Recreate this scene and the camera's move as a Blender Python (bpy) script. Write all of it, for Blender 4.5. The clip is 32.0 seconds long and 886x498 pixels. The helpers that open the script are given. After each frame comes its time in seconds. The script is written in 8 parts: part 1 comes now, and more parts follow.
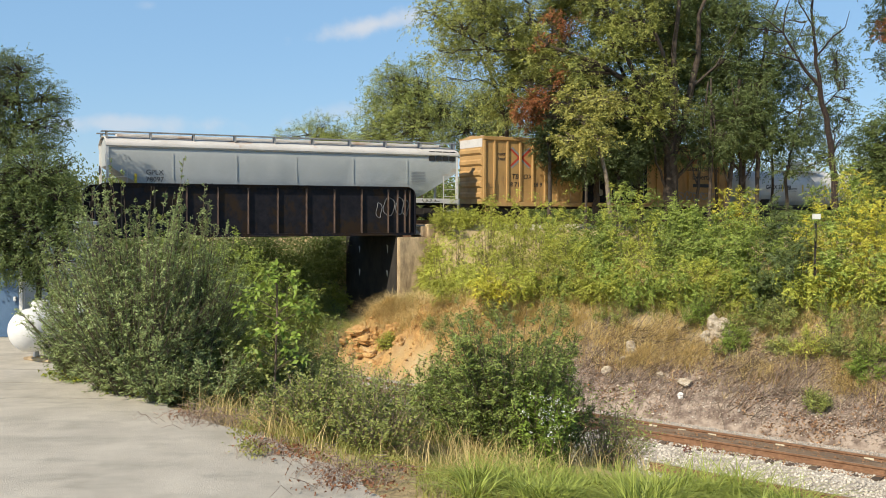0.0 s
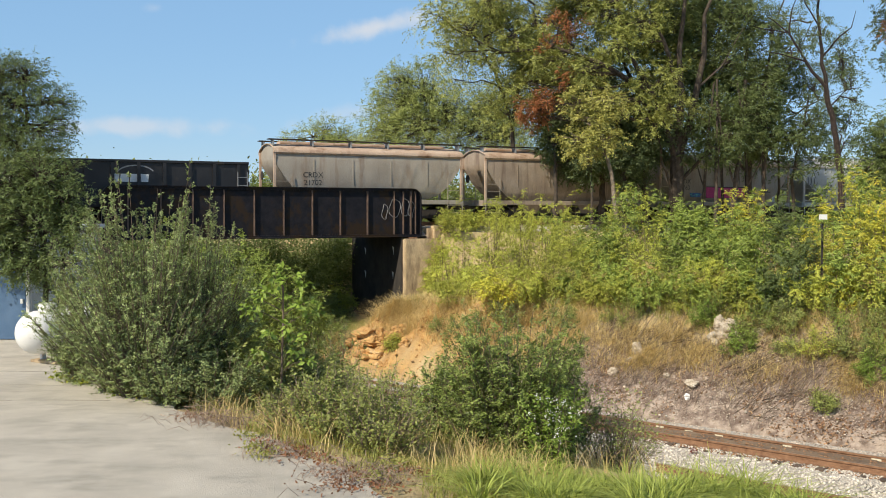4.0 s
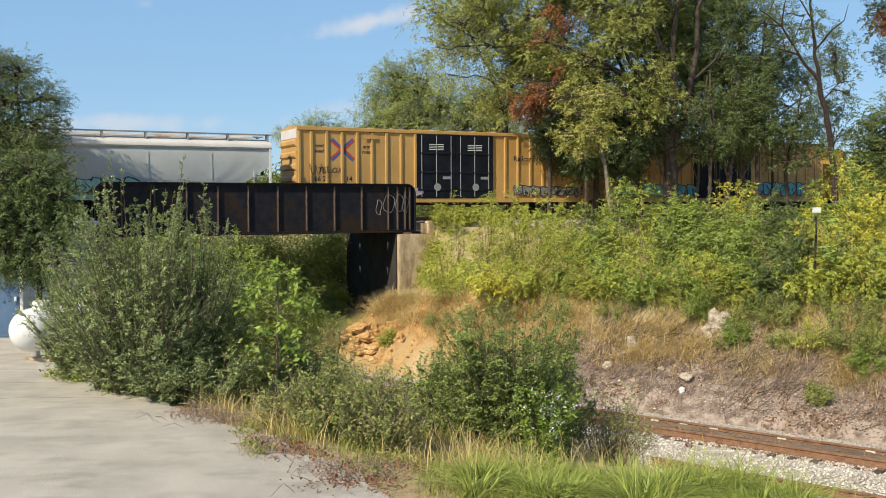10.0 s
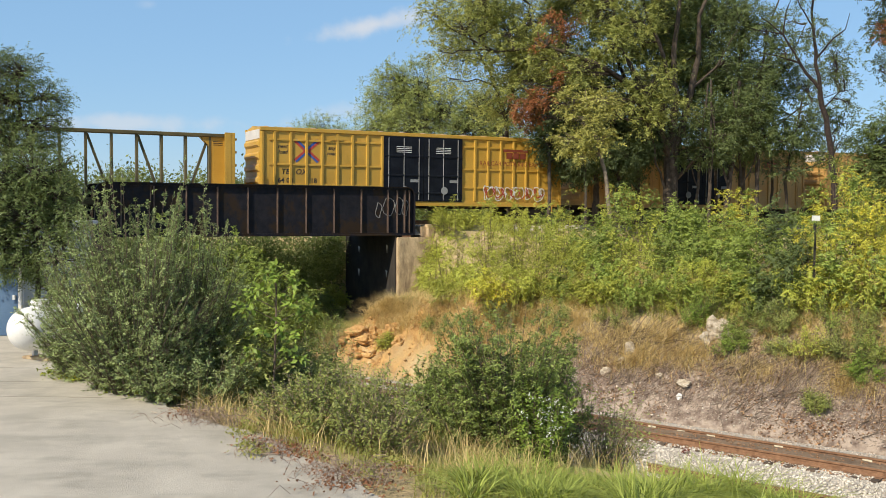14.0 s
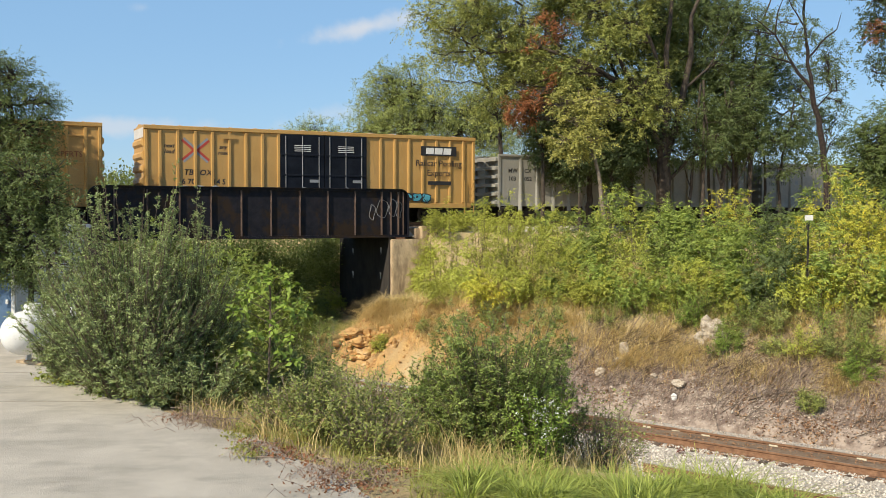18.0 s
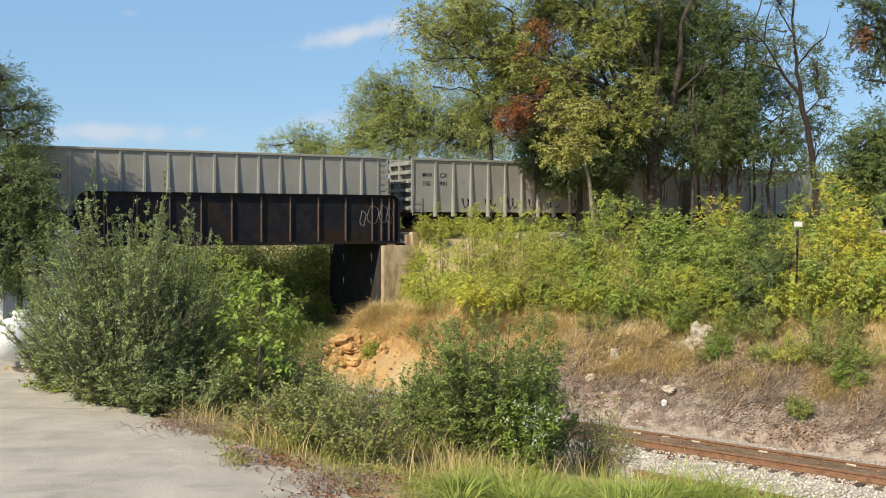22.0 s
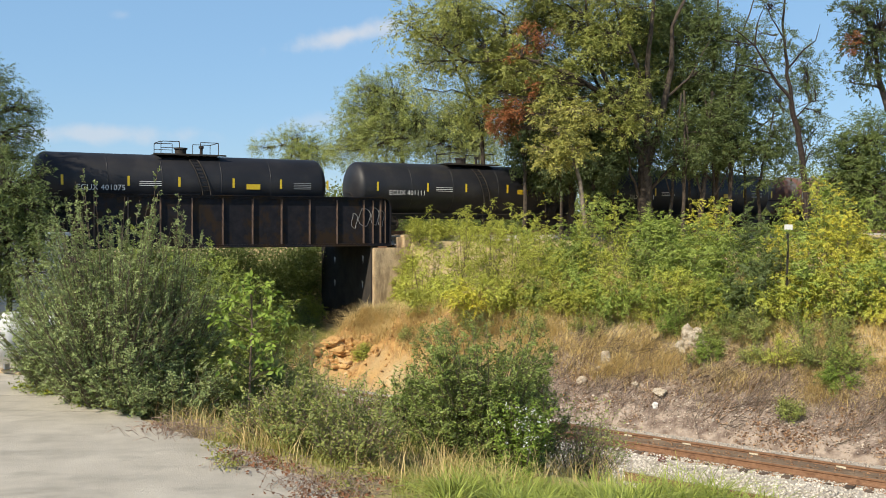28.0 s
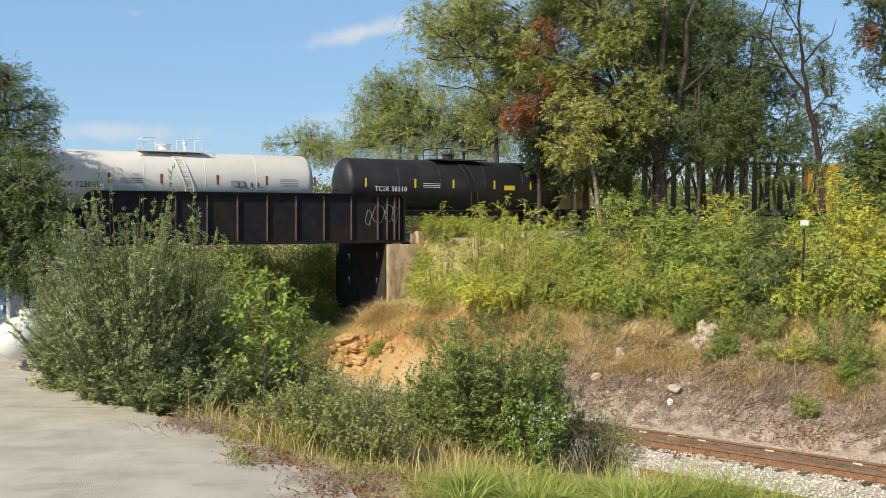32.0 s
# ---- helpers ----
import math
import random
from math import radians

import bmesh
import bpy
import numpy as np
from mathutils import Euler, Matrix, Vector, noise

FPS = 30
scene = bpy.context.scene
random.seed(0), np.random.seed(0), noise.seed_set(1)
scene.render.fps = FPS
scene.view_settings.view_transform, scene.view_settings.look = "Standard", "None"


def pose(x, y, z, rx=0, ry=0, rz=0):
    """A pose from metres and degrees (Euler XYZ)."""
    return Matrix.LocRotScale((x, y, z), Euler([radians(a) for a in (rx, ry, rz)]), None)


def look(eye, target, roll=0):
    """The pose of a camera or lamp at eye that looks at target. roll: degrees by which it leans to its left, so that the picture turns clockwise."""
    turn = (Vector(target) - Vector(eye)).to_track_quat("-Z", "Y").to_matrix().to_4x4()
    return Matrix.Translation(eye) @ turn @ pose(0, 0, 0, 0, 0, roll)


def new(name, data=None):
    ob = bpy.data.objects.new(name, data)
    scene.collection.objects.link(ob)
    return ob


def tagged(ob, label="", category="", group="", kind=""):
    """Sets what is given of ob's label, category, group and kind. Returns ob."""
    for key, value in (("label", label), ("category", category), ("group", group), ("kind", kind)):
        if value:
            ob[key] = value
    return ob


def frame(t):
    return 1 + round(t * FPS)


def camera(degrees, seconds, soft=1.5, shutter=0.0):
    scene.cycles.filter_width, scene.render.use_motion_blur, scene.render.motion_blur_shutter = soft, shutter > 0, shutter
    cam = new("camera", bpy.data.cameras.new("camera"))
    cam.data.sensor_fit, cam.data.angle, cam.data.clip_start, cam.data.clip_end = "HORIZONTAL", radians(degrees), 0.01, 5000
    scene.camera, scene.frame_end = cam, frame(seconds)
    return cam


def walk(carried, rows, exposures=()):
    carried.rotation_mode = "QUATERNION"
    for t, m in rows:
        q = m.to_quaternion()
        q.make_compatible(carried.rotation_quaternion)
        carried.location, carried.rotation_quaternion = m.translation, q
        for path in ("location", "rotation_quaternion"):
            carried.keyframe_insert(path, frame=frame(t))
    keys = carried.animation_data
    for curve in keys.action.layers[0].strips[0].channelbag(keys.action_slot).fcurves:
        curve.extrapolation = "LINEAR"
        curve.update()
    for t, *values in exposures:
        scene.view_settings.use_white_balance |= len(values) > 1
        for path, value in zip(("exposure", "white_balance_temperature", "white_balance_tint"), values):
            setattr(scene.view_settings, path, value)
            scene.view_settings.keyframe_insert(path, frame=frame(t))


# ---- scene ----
cam = camera(49.5, 32.0, soft=0.6)
EYE = (0.0, 0.0, 3.6)
# seconds, and the camera's tilt, roll and turn in degrees; it is held by hand on one spot
VIEW = [
    (0.0, 87.441, -0.307, -0.162), (0.5, 87.541, -0.341, -0.187), (1.0, 87.635, -0.385, -0.205), (1.5, 87.695, -0.397, -0.194),
    (2.0, 87.711, -0.377, -0.157), (2.5, 87.694, -0.343, -0.072), (3.0, 87.649, -0.299, 0.040), (3.5, 87.597, -0.211, 0.142),
    (5.5, 87.312, -0.013, 0.099), (6.0, 87.272, -0.000, 0.000), (6.5, 87.236, 0.013, -0.061), (7.0, 87.223, 0.006, -0.062),
    (7.5, 87.201, 0.067, -0.047), (8.0, 87.181, 0.147, -0.017), (8.5, 87.170, 0.168, -0.021), (9.0, 87.187, 0.200, -0.062),
    (9.5, 87.193, 0.180, -0.116), (10.0, 87.238, 0.157, -0.166), (10.5, 87.273, 0.113, -0.206), (11.0, 87.310, 0.013, -0.206),
    (11.5, 87.320, -0.096, -0.220), (12.0, 87.332, -0.235, -0.241), (12.5, 87.350, -0.363, -0.263), (13.0, 87.379, -0.441, -0.250),
    (13.5, 87.413, -0.505, -0.209), (14.0, 87.458, -0.526, -0.185), (14.5, 87.490, -0.560, -0.219), (16.5, 87.502, -0.463, -0.468),
    (17.0, 87.509, -0.358, -0.478), (17.5, 87.523, -0.270, -0.499), (18.0, 87.559, -0.204, -0.555), (18.5, 87.612, -0.210, -0.640),
    (19.0, 87.665, -0.224, -0.750), (19.5, 87.741, -0.257, -0.866), (20.0, 87.820, -0.257, -0.972), (20.5, 87.903, -0.311, -1.061),
    (21.0, 87.957, -0.315, -1.114), (21.5, 87.973, -0.283, -1.134), (22.0, 87.931, -0.241, -1.116), (22.5, 87.876, -0.209, -1.085),
    (23.0, 87.812, -0.141, -1.074), (23.5, 87.769, -0.137, -1.114), (24.0, 87.765, -0.133, -1.198), (24.5, 87.772, -0.182, -1.332),
    (25.0, 87.793, -0.234, -1.508), (25.5, 87.828, -0.332, -1.668), (27.5, 88.094, -0.301, -1.709), (28.0, 88.082, -0.318, -1.619),
    (28.5, 88.015, -0.380, -1.534), (29.0, 87.917, -0.400, -1.440), (29.5, 87.833, -0.463, -1.321), (30.0, 87.780, -0.448, -1.194),
    (30.5, 87.774, -0.411, -1.080), (31.0, 87.800, -0.332, -0.969), (31.5, 87.835, -0.246, -0.870), (32.0, 87.870, -0.188, -0.787),
]
walk(cam, [(t, pose(*EYE, rx, ry, rz)) for t, rx, ry, rz in VIEW])

# ---- light ----
SUN_FROM = Vector((-0.66, -0.75, 0.0)).normalized()
SUN_UP = radians(41)
TO_SUN = np.array((SUN_FROM.x * math.cos(SUN_UP), SUN_FROM.y * math.cos(SUN_UP), math.sin(SUN_UP)))
world = bpy.data.worlds.new("sky")
scene.world = world
world.use_nodes = True
wn, wl = world.node_tree.nodes, world.node_tree.links
sky = wn.new("ShaderNodeTexSky")
sky.sky_type, sky.sun_disc = "NISHITA", False
sky.sun_elevation, sky.sun_rotation = SUN_UP, math.atan2(SUN_FROM.x, SUN_FROM.y)
sky.air_density, sky.dust_density, sky.ozone_density = 1.0, 0.15, 3.5
# the sky's blue, and a few thin streaks of high cloud
blue = wn.new("ShaderNodeMixRGB")
blue.inputs["Fac"].default_value, blue.inputs["Color2"].default_value = 0.55, (3.1, 5.7, 8.9, 1)
wl.new(sky.outputs["Color"], blue.inputs["Color1"])
tc = wn.new("ShaderNodeTexCoord")
sep = wn.new("ShaderNodeSeparateXYZ")
wl.new(tc.outputs["Generated"], sep.inputs["Vector"])
# the air is deeper blue higher up
deep = wn.new("ShaderNodeMapRange")
deep.inputs["From Min"].default_value, deep.inputs["From Max"].default_value = 0.25, 0.75
deep.inputs["To Min"].default_value, deep.inputs["To Max"].default_value = 0.55, 0.0
wl.new(sep.outputs["Z"], deep.inputs["Value"])
wl.new(deep.outputs["Result"], blue.inputs["Fac"])
ahead = wn.new("ShaderNodeMath")
ahead.operation = "MAXIMUM"
ahead.inputs[1].default_value = 0.05
wl.new(sep.outputs["Y"], ahead.inputs[0])
flat = wn.new("ShaderNodeCombineXYZ")
for axis_name in ("X", "Z"):
    dv = wn.new("ShaderNodeMath")
    dv.operation = "DIVIDE"
    wl.new(sep.outputs[axis_name], dv.inputs[0])
    wl.new(ahead.outputs[0], dv.inputs[1])
    wl.new(dv.outputs[0], flat.inputs["X" if axis_name == "X" else "Y"])
wisp = wn.new("ShaderNodeTexNoise")
wisp.inputs["Scale"].default_value, wisp.inputs["Detail"].default_value = 26.0, 6.0
wl.new(flat.outputs["Vector"], wisp.inputs["Vector"])
sky_colour = blue.outputs["Color"]
for cx, cy, lx, ly, tilt, most in ((-0.070, 0.186, 0.075, 0.0115, 13, 0.85), (-0.33, 0.083, 0.13, 0.010, 0, 0.6), (-0.10, 0.098, 0.05, 0.010, 8, 0.35), (-0.30, 0.205, 0.012, 0.006, 0, 0.25)):
    shift = wn.new("ShaderNodeVectorMath")
    shift.operation = "SUBTRACT"
    shift.inputs[1].default_value = (cx, cy, 0)
    wl.new(flat.outputs["Vector"], shift.inputs[0])
    turned = wn.new("ShaderNodeMapping")
    turned.vector_type = "TEXTURE"
    turned.inputs["Rotation"].default_value = (0, 0, radians(tilt))
    turned.inputs["Scale"].default_value = (lx, ly, 1)
    wl.new(shift.outputs["Vector"], turned.inputs["Vector"])
    size = wn.new("ShaderNodeVectorMath")
    size.operation = "LENGTH"
    wl.new(turned.outputs["Vector"], size.inputs[0])
    away = wn.new("ShaderNodeMath")
    away.operation = "MULTIPLY_ADD"
    away.inputs[1].default_value, away.inputs[2].default_value = 2.6, -1.3
    wl.new(wisp.outputs["Fac"], away.inputs[0])
    both = wn.new("ShaderNodeMath")
    both.operation = "SUBTRACT"
    wl.new(size.outputs["Value"], both.inputs[0])
    wl.new(away.outputs[0], both.inputs[1])
    soft = wn.new("ShaderNodeMapRange")
    soft.interpolation_type = "SMOOTHSTEP"
    soft.inputs["From Min"].default_value, soft.inputs["From Max"].default_value = 1.3, 0.0
    soft.inputs["To Min"].default_value, soft.inputs["To Max"].default_value = 0.0, most
    wl.new(both.outputs[0], soft.inputs["Value"])
    cm = wn.new("ShaderNodeMixRGB")
    cm.inputs["Color2"].default_value = (6.6, 6.9, 7.4, 1)
    wl.new(soft.outputs["Result"], cm.inputs["Fac"])
    wl.new(sky_colour, cm.inputs["Color1"])
    sky_colour = cm.outputs["Color"]
wl.new(sky_colour, wn["Background"].inputs["Color"])
wn["Background"].inputs["Strength"].default_value = 0.102
sun = new("sun", bpy.data.lights.new("sun", "SUN"))
sun.data.energy, sun.data.angle, sun.data.color = 5.2, radians(0.53), (1.0, 0.885, 0.70)
sun.matrix_world = look(SUN_FROM * math.cos(SUN_UP) * 100 + Vector((0, 0, 100 * math.sin(SUN_UP))), (0, 0, 0))
scene.view_settings.exposure = 0.06

# ---- materials ----
MATS = {}


def nodes_of(name):
    m = bpy.data.materials.new(name)
    m.use_nodes = True
    MATS[name] = m
    return m, m.node_tree.nodes, m.node_tree.links, m.node_tree.nodes["Principled BSDF"]


def noise_node(n, l, vec, scale, detail=5.0, rough=0.6, stretch=None):
    t = n.new("ShaderNodeTexNoise")
    t.inputs["Scale"].default_value, t.inputs["Detail"].default_value, t.inputs["Roughness"].default_value = scale, detail, rough
    if stretch:
        m = n.new("ShaderNodeMapping")
        m.inputs["Scale"].default_value = stretch
        l.new(vec, m.inputs["Vector"])
        vec = m.outputs["Vector"]
    l.new(vec, t.inputs["Vector"])
    return t.outputs["Fac"]


def mixed(n, l, fac, a, b, mode="MIX"):
    m = n.new("ShaderNodeMixRGB")
    m.blend_type = mode
    for key, v in (("Fac", fac), ("Color1", a), ("Color2", b)):
        if isinstance(v, (int, float)):
            m.inputs[key].default_value = v
        elif isinstance(v, tuple):
            m.inputs[key].default_value = (*v, 1)
        else:
            l.new(v, m.inputs[key])
    return m.outputs["Color"]


def surface(name, a, b, scale=3.0, rough=0.7, metal=0.0, bump=0.3, grain=60.0, stain=None, stain_at=(0.55, 0.72), stain_scale=1.0,
            stretch=None, island=0.0, random_tint=0.0, spec=0.5):
    """A weathered surface: two tones by large noise, a finer grain, and stains of a third colour."""
    m, n, l, p = nodes_of(name)
    vec = n.new("ShaderNodeTexCoord").outputs["Object"]
    big = noise_node(n, l, vec, scale)
    col = mixed(n, l, ramp_fac(n, l, big, 0.35, 0.65), a, b)
    fine = noise_node(n, l, vec, grain, 3.0, 0.7)
    col = mixed(n, l, 0.45, col, mixed(n, l, ramp_fac(n, l, fine, 0.3, 0.7), (0.25, 0.25, 0.25), (0.85, 0.85, 0.85)), "OVERLAY")
    if stain:
        s = noise_node(n, l, vec, stain_scale, 7.0, 0.65, stretch)
        col = mixed(n, l, ramp_fac(n, l, s, *stain_at), col, stain)
    if random_tint or island:
        src = n.new("ShaderNodeNewGeometry").outputs["Random Per Island"] if island else n.new("ShaderNodeObjectInfo").outputs["Random"]
        amount = island or random_tint
        h = n.new("ShaderNodeHueSaturation")
        mr = n.new("ShaderNodeMapRange")
        mr.inputs["To Min"].default_value, mr.inputs["To Max"].default_value = 1 - amount, 1 + amount
        l.new(src, mr.inputs["Value"])
        l.new(mr.outputs["Result"], h.inputs["Value"])
        l.new(col, h.inputs["Color"])
        col = h.outputs["Color"]
    l.new(col, p.inputs["Base Color"])
    p.inputs["Roughness"].default_value, p.inputs["Metallic"].default_value = rough, metal
    p.inputs["Specular IOR Level"].default_value = spec
    if bump:
        bp = n.new("ShaderNodeBump")
        bp.inputs["Strength"].default_value, bp.inputs["Distance"].default_value = bump, 0.02
        l.new(fine, bp.inputs["Height"])
        l.new(bp.outputs["Normal"], p.inputs["Normal"])
    return m


def ramp_fac(n, l, src, lo, hi):
    r = n.new("ShaderNodeMapRange")
    r.inputs["From Min"].default_value, r.inputs["From Max"].default_value = lo, hi
    l.new(src, r.inputs["Value"])
    return r.outputs["Result"]


def leaf_mat(name, dark, light, accent=None, share=0.1, gloss=0.5, glow=0.22, vary=0.0):
    """Leaves: each one its own shade between two greens, some of an accent colour; light shines through them."""
    m, n, l, p = nodes_of(name)
    rnd = n.new("ShaderNodeNewGeometry").outputs["Random Per Island"]
    col = mixed(n, l, rnd, dark, light)
    big = noise_node(n, l, n.new("ShaderNodeTexCoord").outputs["Object"], 0.9, 3.0)
    col = mixed(n, l, ramp_fac(n, l, big, 0.35, 0.7), col, mixed(n, l, 0.5, col, light))
    if accent:
        w = n.new("ShaderNodeTexWhiteNoise")
        w.noise_dimensions = "1D"
        l.new(rnd, w.inputs["W"])
        add = n.new("ShaderNodeMath")
        add.operation = "ADD"
        l.new(w.outputs["Value"], add.inputs[0])
        l.new(ramp_fac(n, l, big, 0.35, 0.75), add.inputs[1])
        lim = 2 - share * 2.2
        col = mixed(n, l, ramp_fac(n, l, add.outputs[0], lim - 0.08, lim + 0.08), col, accent)
    # every plant has its own tone
    own = n.new("ShaderNodeHueSaturation")
    tone = n.new("ShaderNodeMapRange")
    tone.inputs["To Min"].default_value, tone.inputs["To Max"].default_value = 1 - vary, 1 + vary
    l.new(n.new("ShaderNodeObjectInfo").outputs["Random"], tone.inputs["Value"])
    l.new(tone.outputs["Result"], own.inputs["Value"])
    l.new(col, own.inputs["Color"])
    col = own.outputs["Color"]
    l.new(col, p.inputs["Base Color"])
    p.inputs["Roughness"].default_value, p.inputs["Specular IOR Level"].default_value = gloss, 0.35
    t = n.new("ShaderNodeBsdfTranslucent")
    l.new(mixed(n, l, 0.5, col, (0.30, 0.34, 0.03)), t.inputs["Color"])
    mx = n.new("ShaderNodeMixShader")
    mx.inputs["Fac"].default_value = glow
    l.new(p.outputs["BSDF"], mx.inputs[1])
    l.new(t.outputs["BSDF"], mx.inputs[2])
    l.new(mx.outputs["Shader"], n["Material Output"].inputs["Surface"])
    return m


surface("asphalt", (0.43, 0.40, 0.34), (0.53, 0.492, 0.42), 1.1, 0.95, 0, 0.7, 70, (0.35, 0.325, 0.275), (0.48, 0.70), 1.3, stretch=(0.6, 1.2, 1))
surface("earth", (0.13, 0.09, 0.06), (0.24, 0.17, 0.11), 0.9, 1, 0, 0.8, 20)
surface("ballast", (0.36, 0.325, 0.275), (0.55, 0.50, 0.43), 6, 1, 0, 1.0, 40)
surface("stone_chip", (0.42, 0.38, 0.325), (0.68, 0.63, 0.55), 4, 0.95, 0, 0.4, 30, island=0.35)
surface("grey_chip", (0.30, 0.24, 0.19), (0.54, 0.46, 0.38), 4, 0.95, 0, 0.4, 30, island=0.35)
surface("rust_chip", (0.20, 0.11, 0.06), (0.34, 0.20, 0.11), 4, 0.95, 0, 0.4, 30, island=0.35)
surface("rail_rust", (0.19, 0.10, 0.055), (0.29, 0.165, 0.095), 5, 0.85, 0.1, 0.4, 60, (0.10, 0.05, 0.03), (0.55, 0.7), 3)
surface("rail_head", (0.30, 0.22, 0.16), (0.36, 0.27, 0.20), 5, 0.5, 0.5, 0.1, 60)
surface("tie_wood", (0.075, 0.055, 0.04), (0.13, 0.095, 0.07), 3, 0.95, 0, 0.7, 40, random_tint=0.3)
surface("pale_paint", (0.60, 0.55, 0.40), (0.68, 0.62, 0.46), 8, 0.7)
surface("girder_paint", (0.008, 0.009, 0.014), (0.018, 0.017, 0.022), 2.5, 0.6, 0.0, 0.35, 30, (0.030, 0.019, 0.011), (0.50, 0.60), 1.1, stretch=(0.8, 1.0, 0.6), spec=0.2)
surface("beam_olive", (0.075, 0.062, 0.026), (0.125, 0.10, 0.04), 1.0, 0.7, 0, 0.1, 30)
# rusty brown, lightened for the sun that catches the stiffener edges
surface("girder_sunlit_edge", (0.045, 0.032, 0.028), (0.17, 0.115, 0.09), 3, 0.6, 0.0, 0.3, 30)
surface("concrete", (0.50, 0.375, 0.235), (0.64, 0.49, 0.31), 1.5, 0.95, 0, 0.8, 25, (0.15, 0.105, 0.07), (0.44, 0.66), 1.4, stretch=(1, 1, 0.3))
# soot on concrete, with the shade under the bridge put into the colour
surface("sooty_shaded_wall", (0.020, 0.018, 0.016), (0.045, 0.038, 0.032), 1.2, 0.95, 0, 0.4, 25, (0.09, 0.07, 0.05), (0.6, 0.75), 1.0, stretch=(1, 1, 0.3))
surface("clay", (0.42, 0.24, 0.09), (0.60, 0.38, 0.155), 1.2, 1, 0, 0.9, 14, (0.66, 0.52, 0.34), (0.55, 0.7), 1.5)
surface("pale_rock", (0.36, 0.30, 0.22), (0.60, 0.53, 0.43), 4, 0.95, 0, 1.0, 22, (0.20, 0.15, 0.09), (0.52, 0.66), 3.0)
surface("bark", (0.040, 0.031, 0.025), (0.095, 0.075, 0.058), 5, 0.95, 0, 0.9, 22, stretch=(1, 1, 0.2))
surface("vine_bark", (0.020, 0.014, 0.012), (0.048, 0.033, 0.028), 6, 0.95, 0, 0.9, 22)
surface("joint_tar", (0.24, 0.22, 0.18), (0.33, 0.305, 0.25), 2, 0.95, 0, 0.4, 30)
surface("pale_bark", (0.17, 0.135, 0.10), (0.27, 0.22, 0.17), 5, 0.95, 0, 0.9, 22)
surface("twig", (0.10, 0.075, 0.055), (0.18, 0.14, 0.10), 5, 0.95, 0, 0.2, 22)
surface("dead_twig", (0.17, 0.122, 0.095), (0.38, 0.29, 0.225), 5, 0.95, 0, 0.2, 22, island=0.3)
surface("white_steel", (0.70, 0.70, 0.68), (0.78, 0.78, 0.76), 2, 0.45, 0, 0.1, 40, (0.45, 0.40, 0.33), (0.64, 0.8), 2)
surface("blue_panel", (0.06, 0.12, 0.22), (0.09, 0.16, 0.27), 2, 0.5, 0, 0.1, 40)
surface("wall_panel", (0.42, 0.46, 0.52), (0.50, 0.54, 0.60), 2, 0.6, 0, 0.1, 40)
# rolling stock paints
surface("hopper_grey", (0.35, 0.375, 0.375), (0.43, 0.455, 0.45), 0.5, 0.5, 0, 0.08, 30, (0.40, 0.27, 0.15), (0.66, 0.80), 0.7, stretch=(0.5, 1, 1.8))
surface("hopper_pale", (0.38, 0.40, 0.39), (0.45, 0.47, 0.455), 0.5, 0.5, 0, 0.08, 30, (0.36, 0.31, 0.24), (0.66, 0.84), 0.8, stretch=(1.2, 1, 0.3))
surface("hopper_tan", (0.29, 0.255, 0.21), (0.37, 0.335, 0.285), 0.6, 0.65, 0, 0.08, 30, (0.24, 0.165, 0.115), (0.54, 0.75), 1.2, stretch=(1.8, 1, 0.25))
surface("hopper_brown", (0.27, 0.215, 0.17), (0.36, 0.30, 0.24), 0.6, 0.65, 0, 0.08, 30, (0.17, 0.12, 0.09), (0.5, 0.72), 1.4, stretch=(2.2, 1, 0.22))
surface("roof_rust", (0.42, 0.30, 0.22), (0.52, 0.40, 0.31), 0.8, 0.8, 0, 0.1, 30, (0.22, 0.12, 0.07), (0.52, 0.68), 1.0)
surface("roof_pale", (0.52, 0.50, 0.47), (0.62, 0.60, 0.57), 0.8, 0.7, 0, 0.1, 30, (0.42, 0.24, 0.12), (0.58, 0.70), 0.6)
surface("box_yellow", (0.44, 0.255, 0.075), (0.52, 0.31, 0.10), 0.6, 0.6, 0, 0.08, 30, (0.24, 0.14, 0.06), (0.60, 0.82), 1.3, stretch=(1.6, 1, 0.3), random_tint=0.04)
surface("box_dull", (0.40, 0.24, 0.09), (0.48, 0.30, 0.12), 0.6, 0.65, 0, 0.08, 30, (0.20, 0.12, 0.06), (0.55, 0.8), 1.5, stretch=(1.6, 1, 0.3))
surface("box_bright", (0.47, 0.275, 0.038), (0.54, 0.325, 0.052), 0.6, 0.5, 0, 0.08, 30, (0.30, 0.18, 0.06), (0.66, 0.85), 1.3, stretch=(1.6, 1, 0.3))
surface("door_black", (0.006, 0.008, 0.013), (0.012, 0.015, 0.022), 1.5, 0.55, 0, 0.08, 30, (0.035, 0.035, 0.038), (0.64, 0.8), 1.5, spec=0.12)
surface("gon_grey", (0.26, 0.25, 0.22), (0.315, 0.305, 0.27), 0.7, 0.6, 0, 0.08, 30, (0.25, 0.21, 0.17), (0.56, 0.8), 1.2, stretch=(1.6, 1, 0.25), random_tint=0.05)
surface("gon_inside", (0.07, 0.06, 0.05), (0.12, 0.10, 0.08), 1.5, 0.9)
surface("gon_black", (0.012, 0.013, 0.016), (0.022, 0.022, 0.025), 1.2, 0.5, 0, 0.08, 30, (0.06, 0.045, 0.035), (0.6, 0.8), 1.5)
surface("tank_black", (0.010, 0.011, 0.015), (0.018, 0.018, 0.021), 0.8, 0.55, 0, 0.06, 30, (0.036, 0.033, 0.032), (0.52, 0.85), 0.8)
